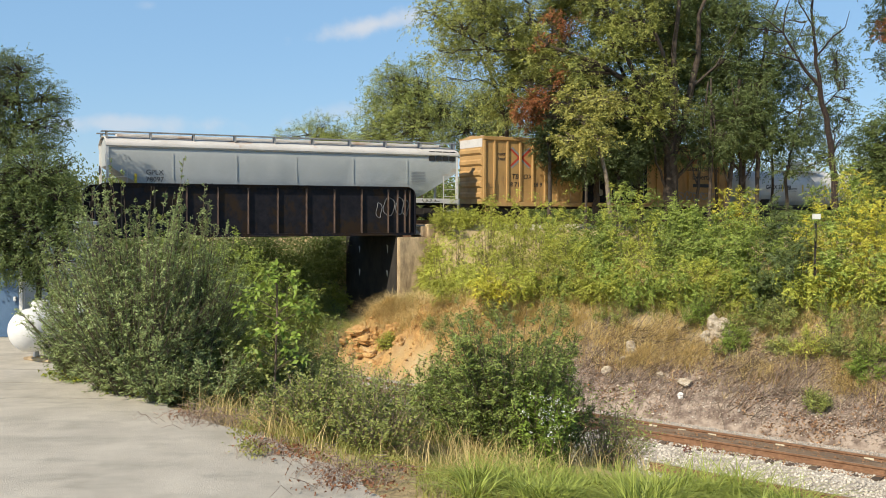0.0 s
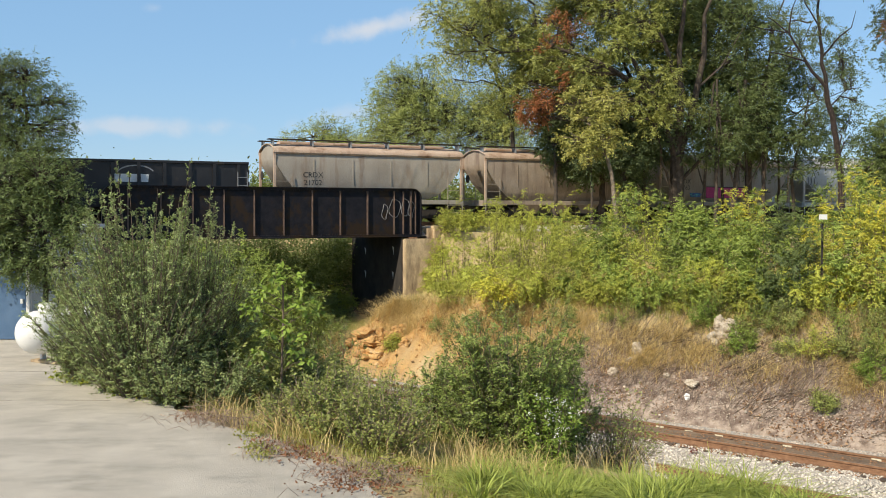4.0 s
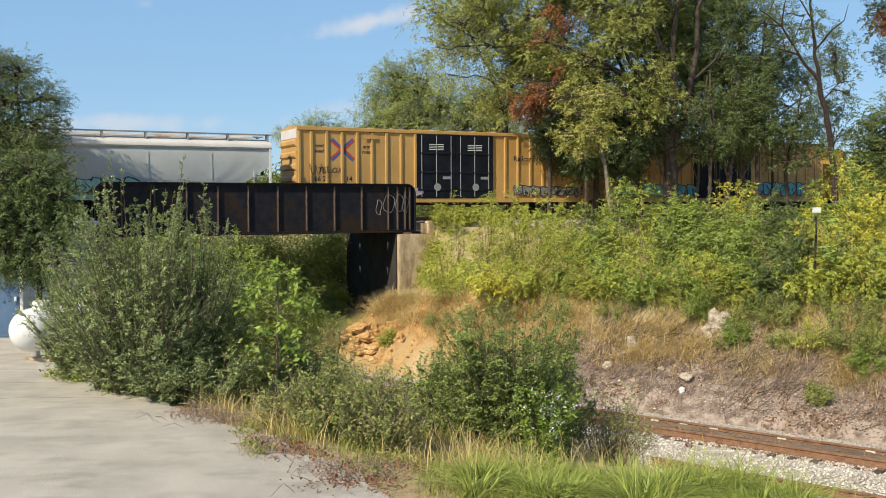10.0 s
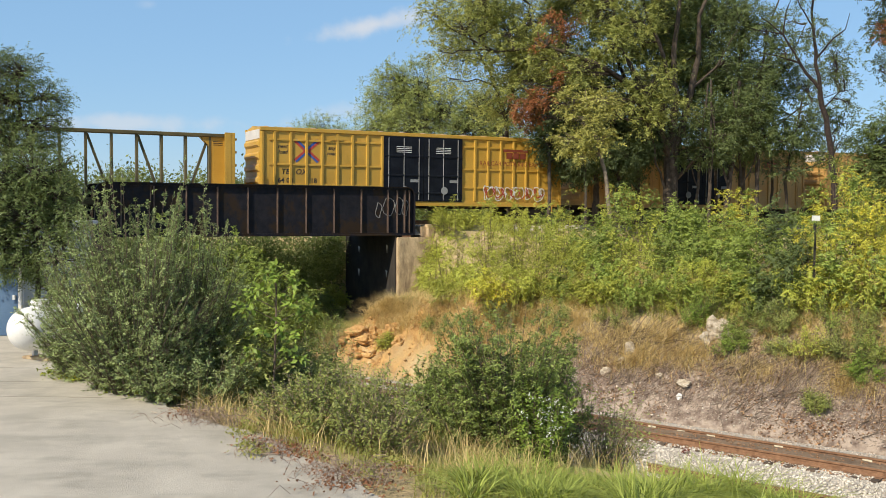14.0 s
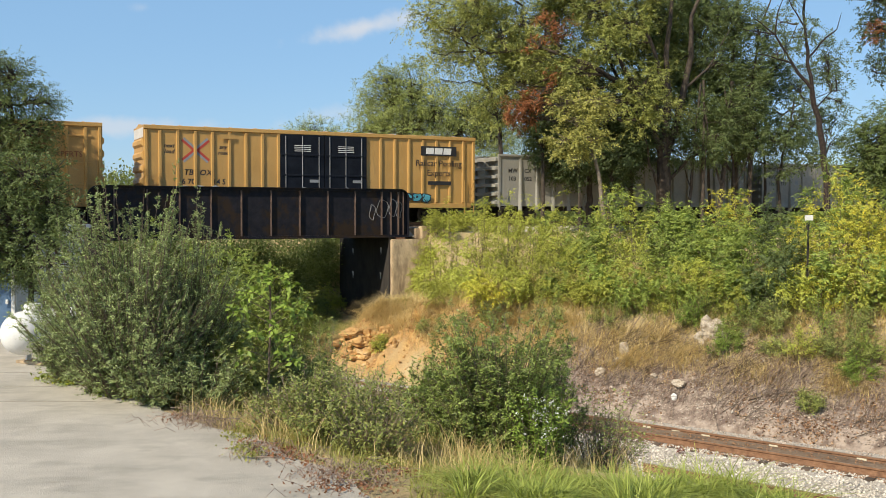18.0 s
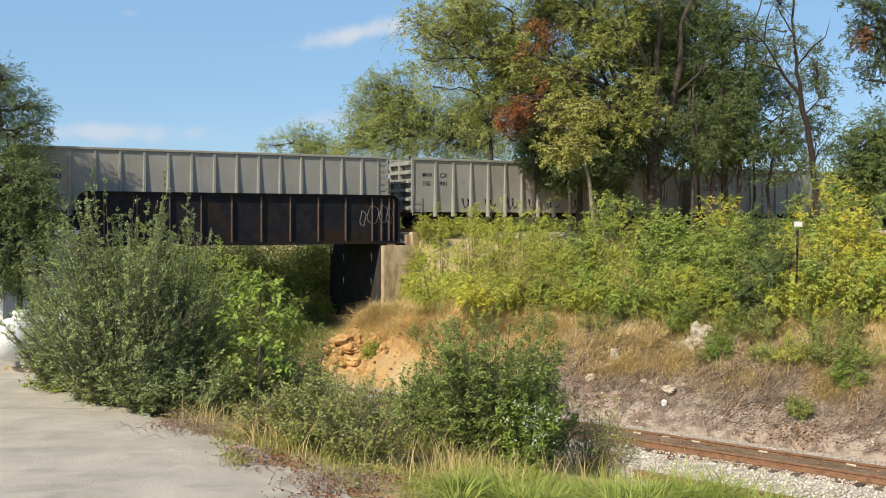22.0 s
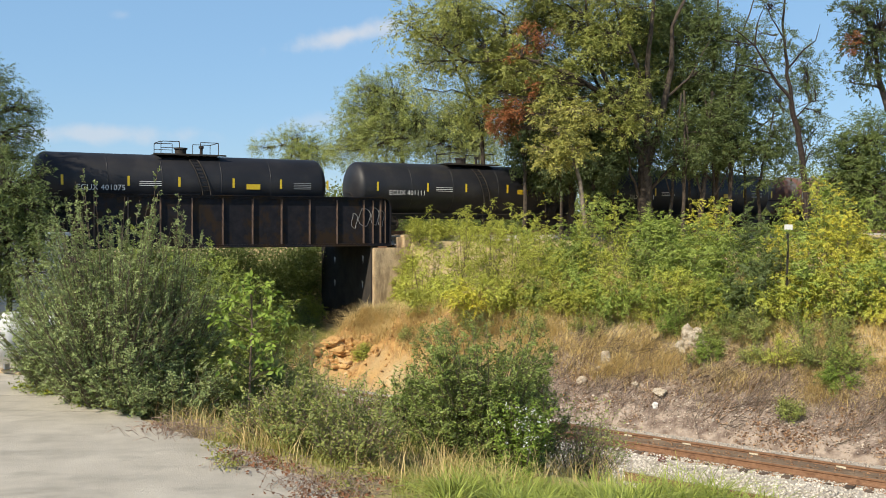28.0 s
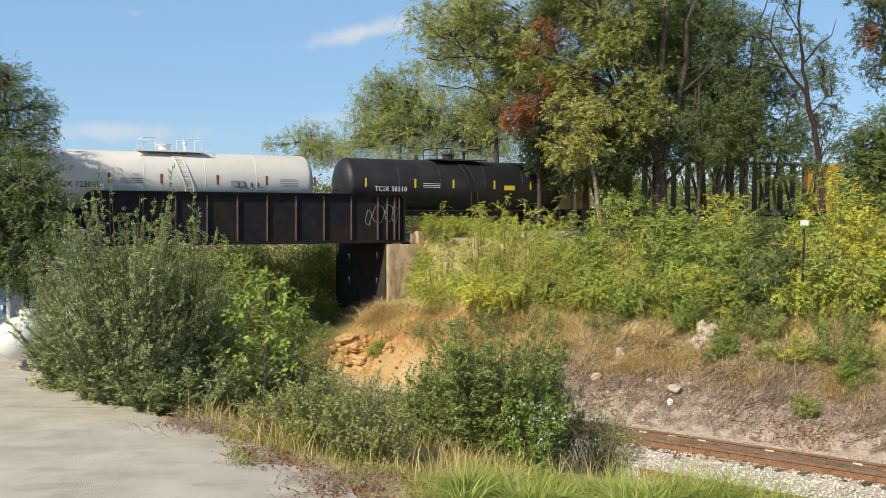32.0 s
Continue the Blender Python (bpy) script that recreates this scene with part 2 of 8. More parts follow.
surface("tank_white", (0.58, 0.565, 0.52), (0.66, 0.645, 0.61), 0.7, 0.45, 0, 0.06, 30, (0.45, 0.33, 0.20), (0.62, 0.80), 0.9, stretch=(1.5, 1, 0.4))
surface("tank_rust", (0.11, 0.052, 0.040), (0.19, 0.088, 0.06), 0.7, 0.7, 0, 0.06, 30, (0.15, 0.15, 0.145), (0.50, 0.62), 0.7, stretch=(1.4, 1, 0.6))
surface("underframe", (0.022, 0.019, 0.017), (0.045, 0.037, 0.03), 3, 0.85, 0, 0.2, 30)
surface("wheel_steel", (0.06, 0.045, 0.035), (0.10, 0.075, 0.055), 3, 0.7, 0.4, 0.2, 30)
surface("mark_black", (0.012, 0.012, 0.014), (0.025, 0.025, 0.028), 3, 0.6, 0, 0, 30)
surface("mark_white", (0.68, 0.68, 0.66), (0.76, 0.76, 0.74), 3, 0.6, 0, 0, 30)
surface("mark_grey", (0.22, 0.23, 0.24), (0.28, 0.29, 0.30), 3, 0.6, 0, 0, 30)
surface("mark_slate", (0.12, 0.15, 0.22), (0.16, 0.19, 0.27), 3, 0.6, 0, 0, 30)
surface("mark_red", (0.38, 0.045, 0.03), (0.46, 0.06, 0.04), 3, 0.6, 0, 0, 30)
surface("mark_blue", (0.03, 0.08, 0.30), (0.045, 0.11, 0.37), 3, 0.6, 0, 0, 30)
surface("mark_brown", (0.19, 0.04, 0.02), (0.25, 0.06, 0.03), 3, 0.6, 0, 0, 30)
surface("mark_yellow", (0.62, 0.44, 0.02), (0.72, 0.50, 0.03), 3, 0.4, 0, 0, 30)
surface("spray_pink", (0.40, 0.025, 0.16), (0.47, 0.04, 0.21), 2, 0.6, 0, 0, 30)
surface("spray_red", (0.45, 0.05, 0.06), (0.55, 0.09, 0.10), 2, 0.6, 0, 0, 30)
surface("spray_teal", (0.05, 0.28, 0.38), (0.10, 0.38, 0.46), 2, 0.6, 0, 0, 30)
surface("spray_mint", (0.28, 0.45, 0.38), (0.36, 0.53, 0.45), 2, 0.6, 0, 0, 30)
surface("spray_lilac", (0.42, 0.33, 0.38), (0.52, 0.42, 0.46), 2, 0.6, 0, 0, 30)
surface("spray_chalk", (0.12, 0.12, 0.12), (0.24, 0.24, 0.24), 6, 0.8, 0, 0, 30)
# leaves and grass
leaf_mat("leaf_locust", (0.031, 0.057, 0.019), (0.216, 0.278, 0.083), (0.470, 0.350, 0.071), 0.05)
leaf_mat("leaf_walnut", (0.052, 0.070, 0.016), (0.440, 0.470, 0.125), (0.580, 0.440, 0.090), 0.10)
leaf_mat("leaf_gold", (0.100, 0.110, 0.024), (0.560, 0.540, 0.150), (0.540, 0.410, 0.090), 0.10)
leaf_mat("leaf_red", (0.130, 0.040, 0.016), (0.440, 0.160, 0.065), (0.280, 0.190, 0.050), 0.25)
# dark green; on the understory trees this colour holds their shade
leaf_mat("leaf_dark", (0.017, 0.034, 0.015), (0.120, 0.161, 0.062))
leaf_mat("leaf_shrub", (0.200, 0.240, 0.040), (0.640, 0.660, 0.120), (0.760, 0.600, 0.070), 0.13, glow=0.25, vary=0.22)
leaf_mat("leaf_yellow", (0.300, 0.300, 0.040), (0.740, 0.690, 0.100), (0.820, 0.600, 0.045), 0.26, glow=0.25, vary=0.2)
leaf_mat("leaf_autumn_olive", (0.034, 0.062, 0.024), (0.430, 0.520, 0.210), gloss=0.42, vary=0.08)
leaf_mat("leaf_privet", (0.024, 0.046, 0.013), (0.390, 0.490, 0.130), gloss=0.42, vary=0.08)
leaf_mat("leaf_bramble", (0.090, 0.130, 0.034), (0.440, 0.480, 0.140), (0.441, 0.246, 0.097), 0.08, glow=0.24, vary=0.2)
leaf_mat("leaf_broad", (0.065, 0.125, 0.018), (0.320, 0.440, 0.075), (0.680, 0.530, 0.050), 0.15)
leaf_mat("leaf_vine", (0.108, 0.153, 0.018), (0.403, 0.446, 0.058), (0.480, 0.360, 0.048), 0.15)
leaf_mat("leaf_litter", (0.170, 0.070, 0.035), (0.300, 0.140, 0.075), (0.300, 0.220, 0.120), 0.2, 0.8, 0.1)
leaf_mat("grass_green", (0.130, 0.180, 0.026), (0.500, 0.570, 0.130), (0.660, 0.600, 0.280), 0.14)
leaf_mat("grass_mid", (0.210, 0.235, 0.060), (0.504, 0.490, 0.150), (0.638, 0.454, 0.204), 0.2, glow=0.34)
leaf_mat("grass_dry", (0.560, 0.410, 0.185), (0.880, 0.690, 0.340), (0.360, 0.330, 0.100), 0.10, 0.7, glow=0.28)
leaf_mat("leaf_fallen", (0.200, 0.090, 0.050), (0.480, 0.330, 0.210), (0.560, 0.300, 0.120), 0.2, 0.8, 0.1)
leaf_mat("leaf_ash", (0.026, 0.050, 0.020), (0.190, 0.245, 0.085), (0.400, 0.300, 0.070), 0.05)
leaf_mat("leaf_yard", (0.028, 0.052, 0.022), (0.215, 0.280, 0.095), gloss=0.45)
leaf_mat("leaf_sumac", (0.080, 0.135, 0.028), (0.410, 0.500, 0.105), (0.640, 0.520, 0.065), 0.06, glow=0.22, vary=0.25)
leaf_mat("leaf_maroon", (0.060, 0.012, 0.014), (0.220, 0.040, 0.045), gloss=0.5)
leaf_mat("leaf_pale", (0.130, 0.160, 0.035), (0.680, 0.700, 0.210), (0.660, 0.520, 0.120), 0.10, glow=0.25)
leaf_mat("leaf_feather", (0.070, 0.100, 0.030), (0.460, 0.520, 0.160), (0.600, 0.480, 0.110), 0.06)
leaf_mat("petal", (0.700, 0.700, 0.660), (0.750, 0.750, 0.750), gloss=0.6)
leaf_mat("leaf_far", (0.068, 0.098, 0.029), (0.265, 0.312, 0.094))


# ---- mesh helpers ----
class Solid:
    """Collects boxes, bars, tubes and sheets for one mesh."""

    def __init__(self):
        self.v, self.f = [], []

    def add(self, verts, faces):
        k = len(self.v)
        self.v += [tuple(p) for p in verts]
        self.f += [tuple(i + k for i in q) for q in faces]
        return self

    def box(self, x0, x1, y0, y1, z0, z1, c=0.0):
        """A box with edges along its length chamfered by c."""
        if not c:
            vs = [(x, y, z) for x in (x0, x1) for y in (y0, y1) for z in (z0, z1)]
            return self.add(vs, [(0, 1, 3, 2), (4, 6, 7, 5), (0, 4, 5, 1), (2, 3, 7, 6), (0, 2, 6, 4), (1, 5, 7, 3)])
        prof = [(y0 + c, z0), (y1 - c, z0), (y1, z0 + c), (y1, z1 - c), (y1 - c, z1), (y0 + c, z1), (y0, z1 - c), (y0, z0 + c)]
        return self.prism(prof, x0, x1)

    def prism(self, prof, x0, x1):
        n = len(prof)
        vs = [(x0, y, z) for y, z in prof] + [(x1, y, z) for y, z in prof]
        fs = [tuple(range(n))[::-1], tuple(range(n, 2 * n))] + [(i, (i + 1) % n, n + (i + 1) % n, n + i) for i in range(n)]
        return self.add(vs, fs)

    def plate(self, outline, y0, y1):
        """A plate of an outline in x and z, from y0 to y1."""
        n = len(outline)
        vs = [(x, y0, z) for x, z in outline] + [(x, y1, z) for x, z in outline]
        fs = [tuple(range(n)), tuple(range(n, 2 * n))[::-1]] + [(i, n + i, n + (i + 1) % n, (i + 1) % n) for i in range(n)]
        return self.add(vs, fs)

    def tube(self, pts, r, n=6, r1=None):
        pts = [Vector(p) for p in pts]
        rings, vs = len(pts), []
        up = Vector((0.13, 0.21, 0.97))
        for i, p in enumerate(pts):
            d = (pts[min(i + 1, rings - 1)] - pts[max(i - 1, 0)]).normalized()
            a = d.cross(up)
            if a.length < 0.05:
                a = d.cross(Vector((1, 0, 0)))
            a.normalize()
            b = d.cross(a)
            rr = r if r1 is None else r + (r1 - r) * i / (rings - 1)
            vs += [tuple(p + (a * math.cos(2 * math.pi * k / n) + b * math.sin(2 * math.pi * k / n)) * rr) for k in range(n)]
        fs = [(i * n + k, i * n + (k + 1) % n, (i + 1) * n + (k + 1) % n, (i + 1) * n + k) for i in range(rings - 1) for k in range(n)]
        fs += [tuple(range(n))[::-1], tuple(range((rings - 1) * n, rings * n))]
        return self.add(vs, fs)

    def lathe(self, prof, n=24, axis="x", at=(0, 0, 0)):
        """A turned body: prof is (place along the axis, radius)."""
        vs = []
        for a, r in prof:
            for k in range(n):
                w = 2 * math.pi * k / n
                c, s = r * math.cos(w), r * math.sin(w)
                q = (a, c, s) if axis == "x" else ((s, a, c) if axis == "y" else (c, s, a))
                vs.append((q[0] + at[0], q[1] + at[1], q[2] + at[2]))
        m = len(prof)
        fs = [(i * n + k, i * n + (k + 1) % n, (i + 1) * n + (k + 1) % n, (i + 1) * n + k) for i in range(m - 1) for k in range(n)]
        fs += [tuple(range(n))[::-1], tuple(range((m - 1) * n, m * n))]
        return self.add(vs, fs)

    def mesh(self, name, material, bevel=0.0):
        me = bpy.data.meshes.new(name)
        me.from_pydata(self.v, [], self.f)
        bm = bmesh.new()
        bm.from_mesh(me)
        bmesh.ops.recalc_face_normals(bm, faces=bm.faces)
        if bevel:
            bmesh.ops.bevel(bm, geom=[e for e in bm.edges if len(e.link_faces) == 2 and e.calc_face_angle(0) > 0.6],
                            offset=bevel, segments=2, affect="EDGES", clamp_overlap=True)
        bm.to_mesh(me)
        bm.free()
        me.materials.append(MATS[material])
        return me


def rounded(me, angle=35):
    """Smooth shading with sharp edges kept."""
    me.polygons.foreach_set("use_smooth", [True] * len(me.polygons))
    bm = bmesh.new()
    bm.from_mesh(me)
    for e in bm.edges:
        if len(e.link_faces) == 2 and e.calc_face_angle(0) > radians(angle):
            e.smooth = False
    bm.to_mesh(me)
    bm.free()
    return me


def part(name, me, parent, label="", at=None):
    """Links a mesh as one part under a thing or a part."""
    ob = new(name, me)
    ob.parent = parent
    if at:
        ob.location = at
    if label:
        ob["label"] = label
    return ob


def thing(name, label, category, group="", kind="", me=None, at=(0, 0, 0), rz=0.0):
    ob = new(name, me)
    ob.location, ob.rotation_euler = at, (0, 0, rz)
    return tagged(ob, label, category, group, kind)


def strips(name, grid, material):
    """A mesh of many separate bands: grid is (bands, rows, 2, 3)."""
    b, r = grid.shape[:2]
    me = bpy.data.meshes.new(name)
    v = grid.reshape(-1, 3).astype(np.float32)
    base = (np.arange(b)[:, None] * r + np.arange(r - 1)[None, :]) * 2
    idx = np.stack([base, base + 1, base + 3, base + 2], -1).reshape(-1).astype(np.int32)
    me.vertices.add(len(v))
    me.vertices.foreach_set("co", v.ravel())
    me.loops.add(len(idx))
    me.loops.foreach_set("vertex_index", idx)
    n = len(idx) // 4
    me.polygons.add(n)
    me.polygons.foreach_set("loop_start", np.arange(n, dtype=np.int32) * 4)
    me.update(calc_edges=True)
    me.materials.append(MATS[material])
    return me


TEXTS = {}


def letters(body, size, material, slant=0.0, bold=0.0):
    """Lettering as a thin mesh in the x-z plane, facing -y, centred."""
    key = (body, size, material, slant, bold)
    if key not in TEXTS:
        c = bpy.data.curves.new("lettering", "FONT")
        c.body, c.size, c.align_x, c.align_y = body, size, "CENTER", "CENTER"
        c.shear, c.offset, c.resolution_u = slant, bold, 2
        o = bpy.data.objects.new("lettering", c)
        scene.collection.objects.link(o)
        bpy.context.view_layer.update()
        me = bpy.data.meshes.new_from_object(o.evaluated_get(bpy.context.evaluated_depsgraph_get()))
        bpy.data.objects.remove(o)
        me.transform(Matrix.Rotation(radians(90), 4, "X"))
        me.materials.clear()
        me.materials.append(MATS[material])
        TEXTS[key] = me
    return TEXTS[key]

# ---- the plan: a lower track in a cutting, an upper track that crosses it on a girder bridge ----
LOW0, LOW = Vector((9.9, 27.3)), Vector((-0.793, 0.609))
LOWN = Vector((0.609, 0.793))
UP0, UP, UPN = Vector((-1.94, 56.87)), Vector((0.8988, 0.4384)), Vector((0.4384, -0.8988))
UP_TURN = radians(26)
LOW_TURN = math.atan2(LOW.y, LOW.x)
RAIL_LOW, RAIL_UP = -3.2, 2.75


def smooth(a, b, x):
    t = np.clip((x - a) / (b - a + 1e-9), 0, 1)
    return t * t * (3 - 2 * t)


def bumps(x, y, seed=0.0):
    """Uneven ground, about one high."""
    return (np.sin(x * 0.9 + 1.3 + seed) * np.cos(y * 1.1 + 0.4) + 0.6 * np.sin(x * 2.3 + y * 1.7 + seed * 2)
            + 0.4 * np.cos(y * 3.1 - x * 2.7 + seed) + 0.25 * np.sin(x * 5.3 + 2 * seed) * np.sin(y * 6.1)) / 2.2


def ground_at(x, y):
    """Height of the ground."""
    x, y = np.asarray(x, float), np.asarray(y, float)
    u = (x - LOW0.x) * LOWN.x + (y - LOW0.y) * LOWN.y
    k = (x - LOW0.x) * LOW.x + (y - LOW0.y) * LOW.y
    edge = np.minimum(-18.4 + 0.2 * np.maximum(k, 0), -11)
    z = -0.55 * smooth(edge, edge + 4.0, u) - 3.3 * smooth(np.maximum(edge + 3.5, -14.5), -7.9, u)
    top = 0.9 - 1.8 * smooth(9, 19, k) - 2.4 * smooth(19.5, 23.0, k)
    steep = smooth(12, 15, k) * (1 - smooth(22, 25, k))
    rise = np.clip((u - 2.3) / (7.0 - 3.6 * steep + 0.5 * steep * np.sin(k * 2.1)), 0, 1)
    rise = rise + 0.10 * steep * np.sin(rise * 14 + np.sin(k * 1.3) * 2) * rise * (1 - rise)
    cut = -3.85 + (top + 3.85) * (rise ** 0.8) + np.clip(u - 9.3, 0, 30) * 0.05
    z = np.where(u > -2, np.maximum(np.minimum(z, -3.85), cut), z)
    rough = np.where(u > 2.5, 0.16, np.where(u < edge + 0.5, 0.0, 0.10)) * np.where((u > -7.2) & (u < 2.5), 0.2, 1)
    z = z + rough * bumps(x, y) + steep * smooth(2.3, 3.0, u) * (1 - smooth(6, 8, u)) * (0.26 * np.abs(bumps(x * 1.9, y * 1.9, 1.0)) + 0.20 * np.abs(bumps(x * 4.3, y * 4.3, 3.0)) - 0.12)
    s = (x - UP0.x) * UP.x + (y - UP0.y) * UP.y
    o = (x - UP0.x) * UPN.x + (y - UP0.y) * UPN.y
    bank = 2.2 - np.maximum(0, np.abs(o) - 3.6) * 0.62
    bank = bank - 8 * (1 - np.maximum(smooth(-1.0, 0.4, s), 1 - smooth(-18.6, -17.2, s)))
    bank = np.where(o < 0, np.maximum(bank, np.where(s > -1, 1.2, -8)), bank)
    far = np.hypot(x, y)
    return np.maximum(z, bank + 0.05 * bumps(x, y, 2.0)) * np.clip(1.6 - far / 300, 0, 1)


def axis(lo, a, b, hi, step):
    fine = np.arange(a, b + step / 2, step)
    out = [fine]
    grow, left, right = step * 2, [], []
    p = a
    while p > lo:
        p -= grow
        grow *= 1.35
        left.append(p)
    grow, p = step * 2, b
    while p < hi:
        p += grow
        grow *= 1.35
        right.append(p)
    return np.concatenate([left[::-1], fine, right])


def build_ground():
    xs, ys = axis(-2500, -26, 40, 2500, 0.26), axis(-2500, 6, 68, 2500, 0.26)
    gx, gy = np.meshgrid(xs, ys)
    gz = ground_at(gx, gy) - 0.02
    nx, ny = len(xs), len(ys)
    me = bpy.data.meshes.new("ground")
    co = np.stack([gx, gy, gz], -1).reshape(-1, 3).astype(np.float32)
    i = (np.arange(ny - 1)[:, None] * nx + np.arange(nx - 1)[None, :]).ravel()
    idx = np.stack([i, i + 1, i + nx + 1, i + nx], -1).astype(np.int32)
    me.vertices.add(len(co))
    me.vertices.foreach_set("co", co.ravel())
    me.loops.add(idx.size)
    me.loops.foreach_set("vertex_index", idx.ravel())
    me.polygons.add(len(idx))
    me.polygons.foreach_set("loop_start", np.arange(len(idx), dtype=np.int32) * 4)
    me.update(calc_edges=True)
    me.polygons.foreach_set("use_smooth", np.ones(len(idx), dtype=bool))
    x, y = co[:, 0], co[:, 1]
    u = (x - LOW0.x) * LOWN.x + (y - LOW0.y) * LOWN.y
    k = (x - LOW0.x) * LOW.x + (y - LOW0.y) * LOW.y
    clay = smooth(12, 14, k) * (1 - smooth(20, 23, k)) * smooth(2.2, 3.0, u) * (1 - smooth(4.8, 6.4, u))
    clay = np.clip(clay * (0.75 + 0.9 * bumps(x * 1.3, y * 1.3, 4.0)), 0, 1)
    clay = np.maximum(clay, 0.8 * np.exp(-((k + 4.5) ** 2 / 3.5 + (u - 3.6) ** 2 / 1.6)))
    grey = (1 - smooth(9, 14, k)) * smooth(1.5, 2.6, u) * (1 - smooth(3.9 + 0.7 * bumps(x * 0.7, y * 0.7, 6.0), 5.4 + 0.7 * bumps(x * 0.7, y * 0.7, 6.0), u))
    for key, val in (("clay", clay), ("gravel", grey)):
        me.attributes.new(key, "FLOAT", "POINT").data.foreach_set("value", val.astype(np.float32))
    m, n, l, p = nodes_of("ground_soil")
    vec = n.new("ShaderNodeTexCoord").outputs["Object"]
    big, mid, fine = noise_node(n, l, vec, 0.35), noise_node(n, l, vec, 2.2, 6), noise_node(n, l, vec, 14, 5, 0.75)
    col = mixed(n, l, ramp_fac(n, l, big, 0.35, 0.65), (0.46, 0.35, 0.185), (0.60, 0.475, 0.265))
    col = mixed(n, l, ramp_fac(n, l, mid, 0.45, 0.66), col, (0.33, 0.265, 0.14))
    for key, tone, tone2 in (("clay", (0.34, 0.185, 0.065), (0.58, 0.350, 0.130)), ("gravel", (0.17, 0.125, 0.10), (0.44, 0.36, 0.295))):
        a = n.new("ShaderNodeAttribute")
        a.attribute_name = key
        col = mixed(n, l, a.outputs["Fac"], col, mixed(n, l, ramp_fac(n, l, mid, 0.4, 0.6), tone, tone2))
    col = mixed(n, l, 0.5, col, mixed(n, l, fine, (0.2, 0.2, 0.2), (0.95, 0.95, 0.95)), "OVERLAY")
    l.new(col, p.inputs["Base Color"])
    p.inputs["Roughness"].default_value = 1.0
    b = n.new("ShaderNodeBump")
    b.inputs["Strength"].default_value, b.inputs["Distance"].default_value = 1.0, 0.06
    l.new(fine, b.inputs["Height"])
    l.new(b.outputs["Normal"], p.inputs["Normal"])
    me.materials.append(m)
    tagged(new("ground", me), "brown earth bank with dry grass, gravel and clay", "ground", kind="structure")


build_ground()


def build_lot():
    edge = [(3.0, -9.0), (2.2, 5.0), (0.6, 9.2), (-0.5, 11.2), (-0.95, 12.1), (-1.35, 12.9), (-2.0, 13.6), (-2.6, 14.9), (-3.5, 15.4),
            (-4.35, 16.4), (-5.3, 17.4), (-6.1, 18.5), (-7.2, 19.3), (-8.1, 20.6), (-9.2, 23.0), (-11.5, 26.2), (-45, 26.2), (-45, -9.0)]
    pts = []
    rnd = random.Random(4)
    for a, b in zip(edge, edge[1:] + edge[:1]):
        d = math.dist(a, b)
        n = max(1, int(d / 0.25)) if d < 4 else 1
        for i in range(n):
            f, j = i / n, 0.07 if 0 < i else 0
            pts.append((a[0] + (b[0] - a[0]) * f + rnd.uniform(-j, j), a[1] + (b[1] - a[1]) * f + rnd.uniform(-j, j)))
    n = len(pts)
    s = Solid().add([(x, y, 0.03) for x, y in pts] + [(x, y, -0.25) for x, y in pts],
                    [tuple(range(n))] + [(i, n + i, n + (i + 1) % n, (i + 1) % n) for i in range(n)])
    me = s.mesh("pavement", "asphalt")
    lot = tagged(new("pavement", me), "pale worn asphalt yard with a crumbling edge", "pavement", kind="structure")
    # sealed joints and cracks in the surface
    for y0, x0, x1 in ((20.6, -20, -8.6), (19.0, -20, -7.4), (17.5, -20, -5.9)):
        c = Solid()
        x = x0
        while x < x1:
            w = 0.05 * math.sin(x * 1.3 + y0) + rnd.uniform(-0.01, 0.01)
            c.box(x, x + 0.62, y0 + w + rnd.uniform(-0.02, 0.0), y0 + w + 0.02, 0.02, 0.034)
            x += 0.6
        part("joint", c.mesh("joint", "joint_tar"), lot, "dark joint in the asphalt")


build_lot()

# ---- tracks ----
RAIL = [(-0.07, 0), (0.07, 0), (0.07, 0.018), (0.015, 0.04), (0.012, 0.115), (0.036, 0.13), (0.036, 0.165), (0.028, 0.172),
        (-0.028, 0.172), (-0.036, 0.165), (-0.036, 0.13), (-0.012, 0.115), (-0.015, 0.04), (-0.07, 0.018)]


